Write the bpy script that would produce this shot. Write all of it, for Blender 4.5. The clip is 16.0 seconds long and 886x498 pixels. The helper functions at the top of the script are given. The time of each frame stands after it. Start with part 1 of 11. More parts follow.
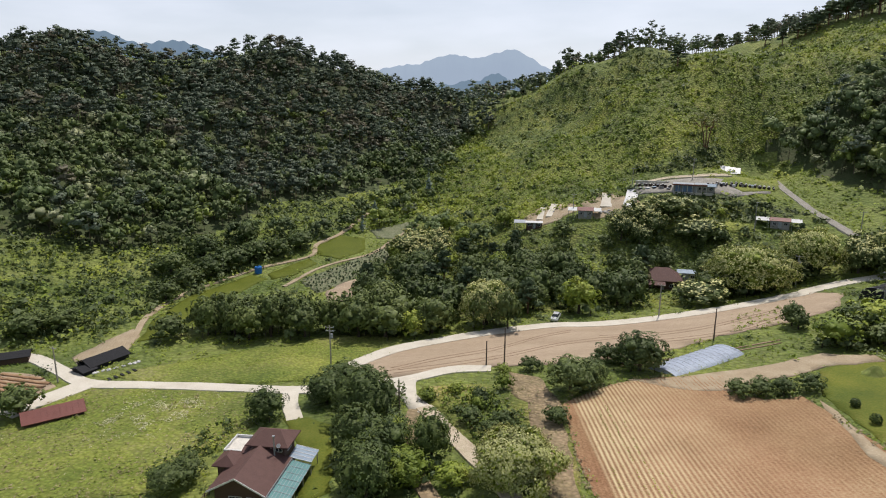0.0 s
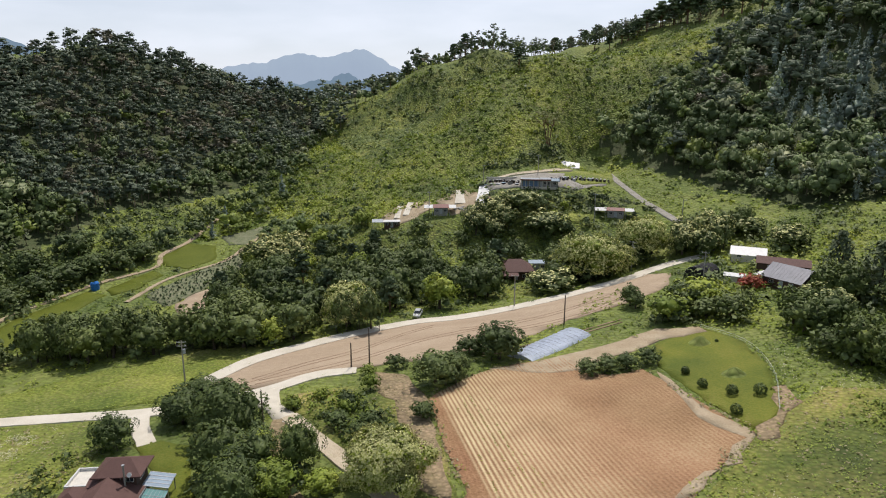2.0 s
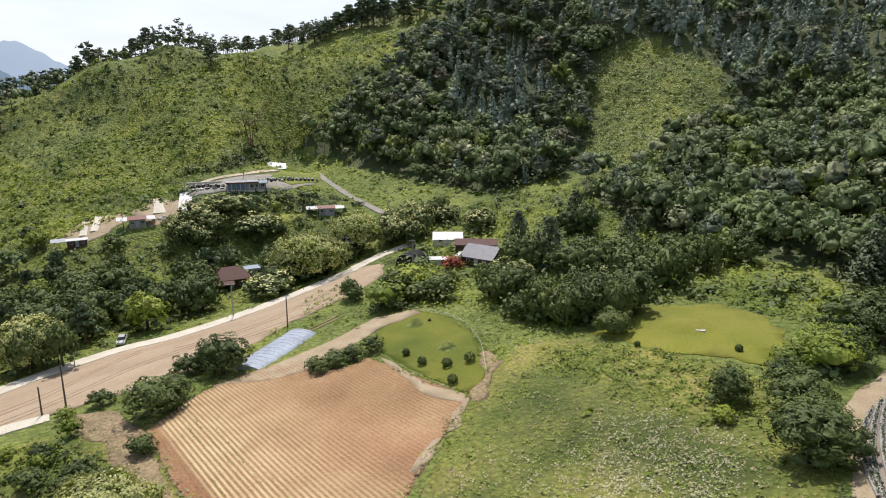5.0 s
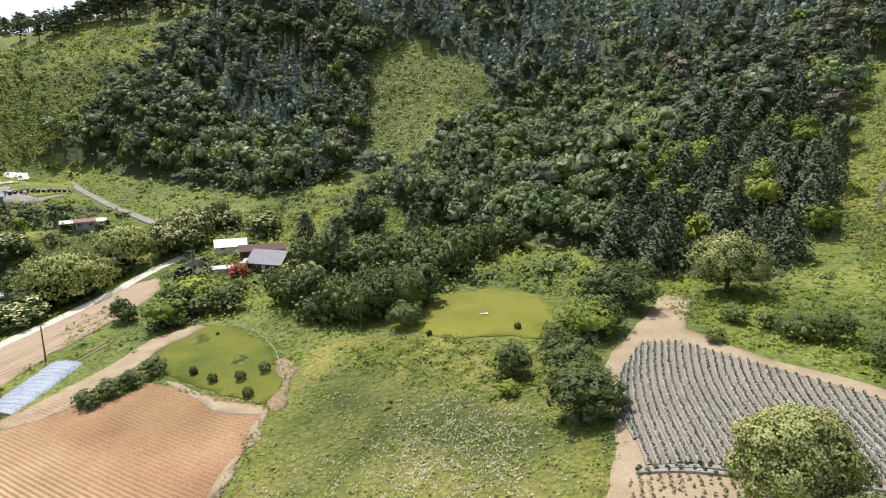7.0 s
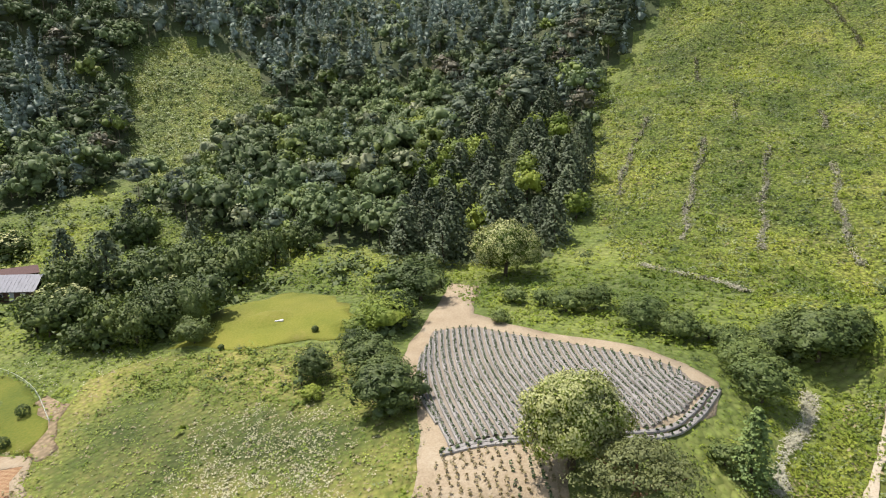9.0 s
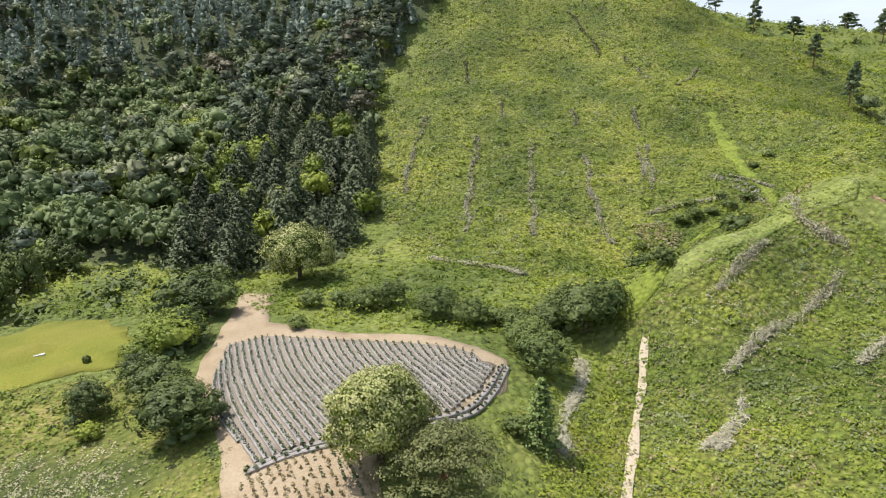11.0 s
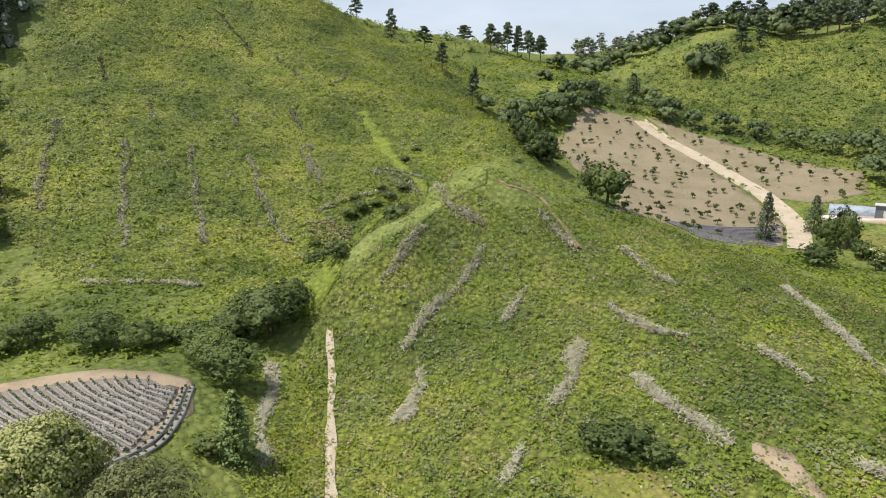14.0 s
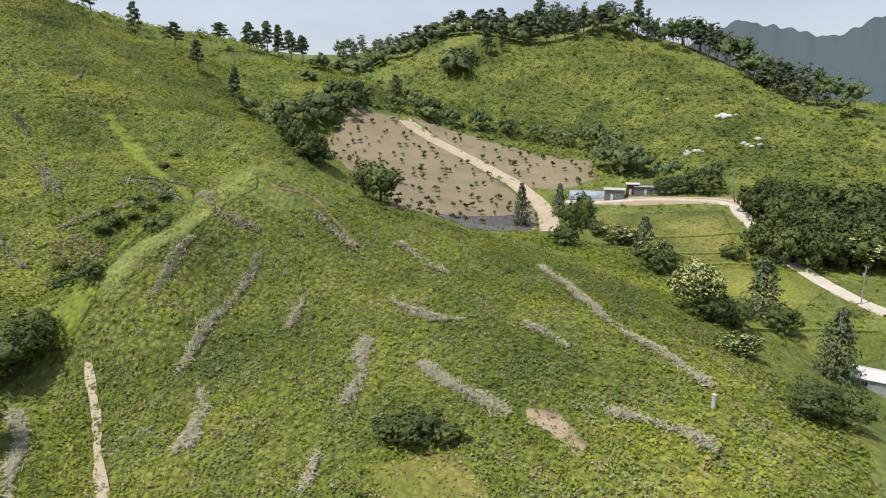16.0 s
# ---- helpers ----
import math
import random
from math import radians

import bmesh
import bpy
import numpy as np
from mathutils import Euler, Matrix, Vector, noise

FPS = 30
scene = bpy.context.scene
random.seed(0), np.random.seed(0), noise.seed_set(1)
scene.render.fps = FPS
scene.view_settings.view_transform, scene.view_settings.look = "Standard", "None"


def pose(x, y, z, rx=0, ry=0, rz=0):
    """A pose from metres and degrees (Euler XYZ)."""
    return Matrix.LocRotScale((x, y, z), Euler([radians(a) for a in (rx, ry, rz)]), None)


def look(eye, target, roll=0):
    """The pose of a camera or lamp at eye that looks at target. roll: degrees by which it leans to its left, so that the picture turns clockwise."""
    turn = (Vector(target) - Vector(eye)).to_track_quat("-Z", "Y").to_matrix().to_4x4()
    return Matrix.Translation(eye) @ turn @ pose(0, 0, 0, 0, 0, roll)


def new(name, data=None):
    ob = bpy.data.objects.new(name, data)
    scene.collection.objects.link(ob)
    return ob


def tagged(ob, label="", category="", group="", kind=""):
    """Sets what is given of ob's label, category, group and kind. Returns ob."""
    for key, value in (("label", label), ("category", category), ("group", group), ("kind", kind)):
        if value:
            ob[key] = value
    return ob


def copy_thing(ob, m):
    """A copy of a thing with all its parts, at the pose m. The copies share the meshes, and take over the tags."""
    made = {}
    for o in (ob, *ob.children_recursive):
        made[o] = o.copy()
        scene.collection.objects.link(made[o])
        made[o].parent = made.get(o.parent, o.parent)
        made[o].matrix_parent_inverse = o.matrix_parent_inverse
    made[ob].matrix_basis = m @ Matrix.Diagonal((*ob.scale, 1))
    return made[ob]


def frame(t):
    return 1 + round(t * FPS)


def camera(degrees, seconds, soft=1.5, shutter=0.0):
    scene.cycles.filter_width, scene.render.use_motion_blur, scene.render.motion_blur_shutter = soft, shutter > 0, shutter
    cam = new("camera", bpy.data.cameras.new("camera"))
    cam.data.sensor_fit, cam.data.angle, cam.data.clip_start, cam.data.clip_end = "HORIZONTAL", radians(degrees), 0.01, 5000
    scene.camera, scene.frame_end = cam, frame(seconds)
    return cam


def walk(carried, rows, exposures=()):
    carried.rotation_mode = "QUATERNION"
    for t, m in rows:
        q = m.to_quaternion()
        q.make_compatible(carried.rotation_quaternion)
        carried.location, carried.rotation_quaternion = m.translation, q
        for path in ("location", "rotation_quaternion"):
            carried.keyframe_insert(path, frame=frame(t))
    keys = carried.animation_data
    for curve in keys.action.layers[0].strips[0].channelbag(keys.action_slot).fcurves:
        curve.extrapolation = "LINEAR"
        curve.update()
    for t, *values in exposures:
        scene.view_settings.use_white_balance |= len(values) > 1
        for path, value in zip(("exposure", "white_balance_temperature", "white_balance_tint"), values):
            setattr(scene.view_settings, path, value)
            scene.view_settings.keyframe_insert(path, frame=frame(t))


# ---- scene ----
from mathutils import geometry

# ---- camera: a drone that hovers and turns to the right ----
cam = camera(69.48, 16.0, 1.1)
EYE = (0.0, 0.0, 55.0)
TURN = [
    (0, 0.01, -13.29, -0.12),
    (0.5, 2.69, -13.29, -0.13),
    (1, 6.15, -13.29, -0.16),
    (1.5, 9.56, -13.29, -0.14),
    (2, 12.93, -13.28, -0.11),
    (2.5, 16.43, -13.27, -0.07),
    (3, 20.29, -13.26, -0.03),
    (3.5, 24.59, -13.26, -0.03),
    (4, 29.21, -13.26, 0.02),
    (6.5, 53.18, -13.30, -0.02),
    (7, 57.97, -13.30, -0.01),
    (7.5, 62.73, -13.31, -0.02),
    (8, 67.48, -13.32, 0.01),
    (8.5, 72.23, -13.31, 0.04),
    (9, 77.02, -13.30, 0.09),
    (11.5, 100.71, -13.27, 0.11),
    (12, 105.54, -13.27, 0.06),
    (12.5, 110.38, -13.28, 0.01),
    (13, 115.27, -13.30, 0.01),
    (13.5, 120.24, -13.33, 0.05),
    (14, 125.15, -13.33, 0.08),
    (14.5, 130.14, -13.33, 0.14),
    (15, 135.16, -13.34, 0.21),
    (15.5, 140.25, -13.33, 0.23),
    (16, 145.35, -13.33, 0.29),
]
walk(cam, [(t, pose(*EYE, 90 + tilt, lean, -heading)) for t, heading, tilt, lean in TURN],
     exposures=[(0, -0.25), (3.5, -0.13), (7, 0.24), (9, 0.38), (12.5, 0.26), (16, -0.08)])

# ---- sky, sun, exposure ----
SUN_HEADING, SUN_HEIGHT = 28.0, 64.0
world = bpy.data.worlds.new("sky")
scene.world = world
world.use_nodes = True
wn = world.node_tree
wn.nodes.clear()
w_out = wn.nodes.new("ShaderNodeOutputWorld")
w_bg = wn.nodes.new("ShaderNodeBackground")
w_sky = wn.nodes.new("ShaderNodeTexSky")
w_sky.sky_type, w_sky.sun_disc = "NISHITA", False
w_sky.sun_elevation, w_sky.sun_rotation = radians(SUN_HEIGHT), radians(SUN_HEADING)
w_sky.altitude, w_sky.air_density, w_sky.dust_density, w_sky.ozone_density = 200, 1.0, 1.6, 1.5
# thin summer cloud: a pale veil, thicker in soft streaks
w_co = wn.nodes.new("ShaderNodeTexCoord")
w_map = wn.nodes.new("ShaderNodeMapping")
w_map.inputs["Scale"].default_value = (2.2, 2.2, 9.0)
w_noise = wn.nodes.new("ShaderNodeTexNoise")
w_noise.inputs["Scale"].default_value, w_noise.inputs["Detail"].default_value = 2.2, 6.0
w_ramp = wn.nodes.new("ShaderNodeMapRange")
w_ramp.inputs["From Min"].default_value, w_ramp.inputs["From Max"].default_value = 0.35, 0.8
w_ramp.inputs["To Min"].default_value, w_ramp.inputs["To Max"].default_value = 0.62, 0.9
w_mix = wn.nodes.new("ShaderNodeMix")
w_mix.data_type = "RGBA"
w_mix.inputs["B"].default_value = (11.4, 11.9, 13.4, 1)
wn.links.new(w_co.outputs["Generated"], w_map.inputs["Vector"])
wn.links.new(w_map.outputs["Vector"], w_noise.inputs["Vector"])
wn.links.new(w_noise.outputs["Fac"], w_ramp.inputs["Value"])
w_sep, w_low, w_mul = wn.nodes.new("ShaderNodeSeparateXYZ"), wn.nodes.new("ShaderNodeMapRange"), wn.nodes.new("ShaderNodeMath")
w_low.inputs["From Min"].default_value, w_low.inputs["From Max"].default_value = 0.08, 0.5
w_low.inputs["To Min"].default_value, w_low.inputs["To Max"].default_value = 0.92, 0.42
w_mul.operation = "MULTIPLY"
wn.links.new(w_co.outputs["Generated"], w_sep.inputs["Vector"])
wn.links.new(w_sep.outputs["Z"], w_low.inputs["Value"])
wn.links.new(w_ramp.outputs["Result"], w_mul.inputs[0])
w_side, w_mul2 = wn.nodes.new("ShaderNodeMapRange"), wn.nodes.new("ShaderNodeMath")
w_side.inputs["From Min"].default_value, w_side.inputs["From Max"].default_value = -0.9, 0.7
w_side.inputs["To Min"].default_value, w_side.inputs["To Max"].default_value = 0.55, 1.0
w_mul2.operation = "MULTIPLY"
wn.links.new(w_sep.outputs["Y"], w_side.inputs["Value"])
wn.links.new(w_low.outputs["Result"], w_mul2.inputs[0])
wn.links.new(w_side.outputs["Result"], w_mul2.inputs[1])
wn.links.new(w_mul2.outputs["Value"], w_mul.inputs[1])
wn.links.new(w_mul.outputs["Value"], w_mix.inputs["Factor"])
wn.links.new(w_sky.outputs["Color"], w_mix.inputs["A"])
wn.links.new(w_mix.outputs["Result"], w_bg.inputs["Color"])
wn.links.new(w_bg.outputs["Background"], w_out.inputs["Surface"])
w_bg.inputs["Strength"].default_value = 0.1

sun = new("sun", bpy.data.lights.new("sun", "SUN"))
sun.data.energy, sun.data.angle, sun.data.color = 4.3, radians(0.6), (1.0, 0.928, 0.87)
_h, _e = radians(SUN_HEADING), radians(SUN_HEIGHT)
sun.matrix_world = look((200 * math.sin(_h), 200 * math.cos(_h), 400), (200 * math.sin(_h) - math.sin(_h) * math.cos(_e), 200 * math.cos(_h) - math.cos(_h) * math.cos(_e), 400 - math.sin(_e)))

RNG = np.random.default_rng(7)


# ---- materials ----
def material(name, colours, rough=0.85, scale=1.0, fine=9.0, bump=0.3, spread=0.35, metal=0.0, island=0.0, objects=0.0,
             stretch=(1, 1, 1), through_light=0.0, spec=0.3, bump_size=None, tone=0.0, patch=0.0, tuft=0.0, gaps=0.72):
    """A procedural surface: two to four colours mixed by a coarse and a fine noise, with relief.
    island / objects: how far single pieces of a mesh / single objects differ in brightness."""
    m = bpy.data.materials.new(name)
    m.use_nodes = True
    nt = m.node_tree
    nt.nodes.clear()
    N, link = nt.nodes.new, nt.links.new
    out, bsdf = N("ShaderNodeOutputMaterial"), N("ShaderNodeBsdfPrincipled")
    geo = N("ShaderNodeNewGeometry")
    mp = N("ShaderNodeMapping")
    mp.inputs["Scale"].default_value = stretch
    link(geo.outputs["Position"], mp.inputs["Vector"])
    big, small = N("ShaderNodeTexNoise"), N("ShaderNodeTexNoise")
    big.inputs["Scale"].default_value, big.inputs["Detail"].default_value = scale, 4
    small.inputs["Scale"].default_value, small.inputs["Detail"].default_value = scale * fine, 5
    link(mp.outputs["Vector"], big.inputs["Vector"])
    link(mp.outputs["Vector"], small.inputs["Vector"])
    mix = N("ShaderNodeMix")
    mix.inputs["Factor"].default_value = 0.5
    link(big.outputs["Fac"], mix.inputs["A"])
    link(small.outputs["Fac"], mix.inputs["B"])
    ramp = N("ShaderNodeValToRGB")
    cr = ramp.color_ramp
    while len(cr.elements) < len(colours):
        cr.elements.new(0.5)
    for i, (e, c) in enumerate(zip(cr.elements, colours)):
        e.position = 0.5 + spread * (i / max(1, len(colours) - 1) - 0.5)
        e.color = (*c, 1)
    link(mix.outputs["Result"], ramp.inputs["Fac"])
    colour = ramp.outputs["Color"]
    for amount, node, socket in ((island, geo, "Random Per Island"), (objects, None, "Random")):
        if amount:
            node = node or N("ShaderNodeObjectInfo")
            rng, hsv = N("ShaderNodeMapRange"), N("ShaderNodeHueSaturation")
            rng.inputs["To Min"].default_value, rng.inputs["To Max"].default_value = 1 - amount, 1 + amount
            link(node.outputs[socket], rng.inputs["Value"])
            link(rng.outputs["Result"], hsv.inputs["Value"])
            hue = N("ShaderNodeMapRange")
            hue.inputs["To Min"].default_value, hue.inputs["To Max"].default_value = 0.5 + 0.03 * amount, 0.5 - 0.03 * amount
            link(node.outputs[socket], hue.inputs["Value"])
            link(hue.outputs["Result"], hsv.inputs["Hue"])
            link(colour, hsv.inputs["Color"])
            colour = hsv.outputs["Color"]
    if tone:
        own, rng, hsv = N("ShaderNodeAttribute"), N("ShaderNodeMapRange"), N("ShaderNodeHueSaturation")
        own.attribute_name = "tone"
        rng.inputs["To Min"].default_value, rng.inputs["To Max"].default_value = 1 - tone, 1 + tone
        link(own.outputs["Fac"], rng.inputs["Value"])
        link(rng.outputs["Result"], hsv.inputs["Value"])
        link(colour, hsv.inputs["Color"])
        colour = hsv.outputs["Color"]
    if patch:
        # broad patches of a yellower and a darker growth
        wide, rng, hue, hsv = N("ShaderNodeTexNoise"), N("ShaderNodeMapRange"), N("ShaderNodeMapRange"), N("ShaderNodeHueSaturation")
        wide.inputs["Scale"].default_value, wide.inputs["Detail"].default_value = 0.045, 4
        link(geo.outputs["Position"], wide.inputs["Vector"])
        for node, lo, hi in ((rng, 1 - patch, 1 + patch), (hue, 0.5 + 0.05 * patch, 0.5 - 0.05 * patch)):
            node.inputs["From Min"].default_value, node.inputs["From Max"].default_value = 0.32, 0.68
            node.inputs["To Min"].default_value, node.inputs["To Max"].default_value = lo, hi
            link(wide.outputs["Fac"], node.inputs["Value"])
        link(rng.outputs["Result"], hsv.inputs["Value"])
        link(hue.outputs["Result"], hsv.inputs["Hue"])
        link(colour, hsv.inputs["Color"])
        colour = hsv.outputs["Color"]
    relief = small.outputs["Fac"]
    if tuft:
        # grass and weeds stand in tufts, shade painted into the gaps; tuft: how many to a metre
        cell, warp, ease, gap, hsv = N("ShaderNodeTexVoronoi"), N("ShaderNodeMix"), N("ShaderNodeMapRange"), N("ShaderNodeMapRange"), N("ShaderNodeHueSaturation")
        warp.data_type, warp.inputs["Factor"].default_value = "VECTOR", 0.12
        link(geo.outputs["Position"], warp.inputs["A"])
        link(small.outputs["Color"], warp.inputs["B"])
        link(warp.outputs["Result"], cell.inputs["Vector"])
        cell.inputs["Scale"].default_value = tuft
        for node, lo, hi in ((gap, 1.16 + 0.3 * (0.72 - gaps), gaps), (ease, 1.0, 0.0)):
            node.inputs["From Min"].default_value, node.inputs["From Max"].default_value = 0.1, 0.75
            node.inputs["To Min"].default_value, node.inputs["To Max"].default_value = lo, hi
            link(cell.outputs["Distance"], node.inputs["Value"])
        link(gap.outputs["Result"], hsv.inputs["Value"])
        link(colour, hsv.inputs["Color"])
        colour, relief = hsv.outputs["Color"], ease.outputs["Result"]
        bump_size = 0.35 / tuft
    link(colour, bsdf.inputs["Base Color"])
    bsdf.inputs["Roughness"].default_value, bsdf.inputs["Metallic"].default_value = rough, metal
    bsdf.inputs["Specular IOR Level"].default_value = spec
    if bump:
        b = N("ShaderNodeBump")
        b.inputs["Strength"].default_value, b.inputs["Distance"].default_value = bump, bump_size or 0.3 / scale / fine * 3
        link(relief, b.inputs["Height"])
        link(b.outputs["Normal"], bsdf.inputs["Normal"])
    shader = bsdf.outputs["BSDF"]
    if through_light:
        tr, ms = N("ShaderNodeBsdfTranslucent"), N("ShaderNodeMixShader")
        link(colour, tr.inputs["Color"])
        ms.inputs["Fac"].default_value = through_light
        link(shader, ms.inputs[1])
        link(tr.outputs["BSDF"], ms.inputs[2])
        shader = ms.outputs["Shader"]
    link(shader, out.inputs["Surface"])
    return m


def leafy(name, colours, island=0.24, objects=0.24, tl=0.14, tone=0.0, patch=0.22):
    return material(name, colours, rough=0.6, scale=0.25, fine=8, bump=0, island=island, objects=objects, through_light=tl, spec=0.25, tone=tone, patch=patch)


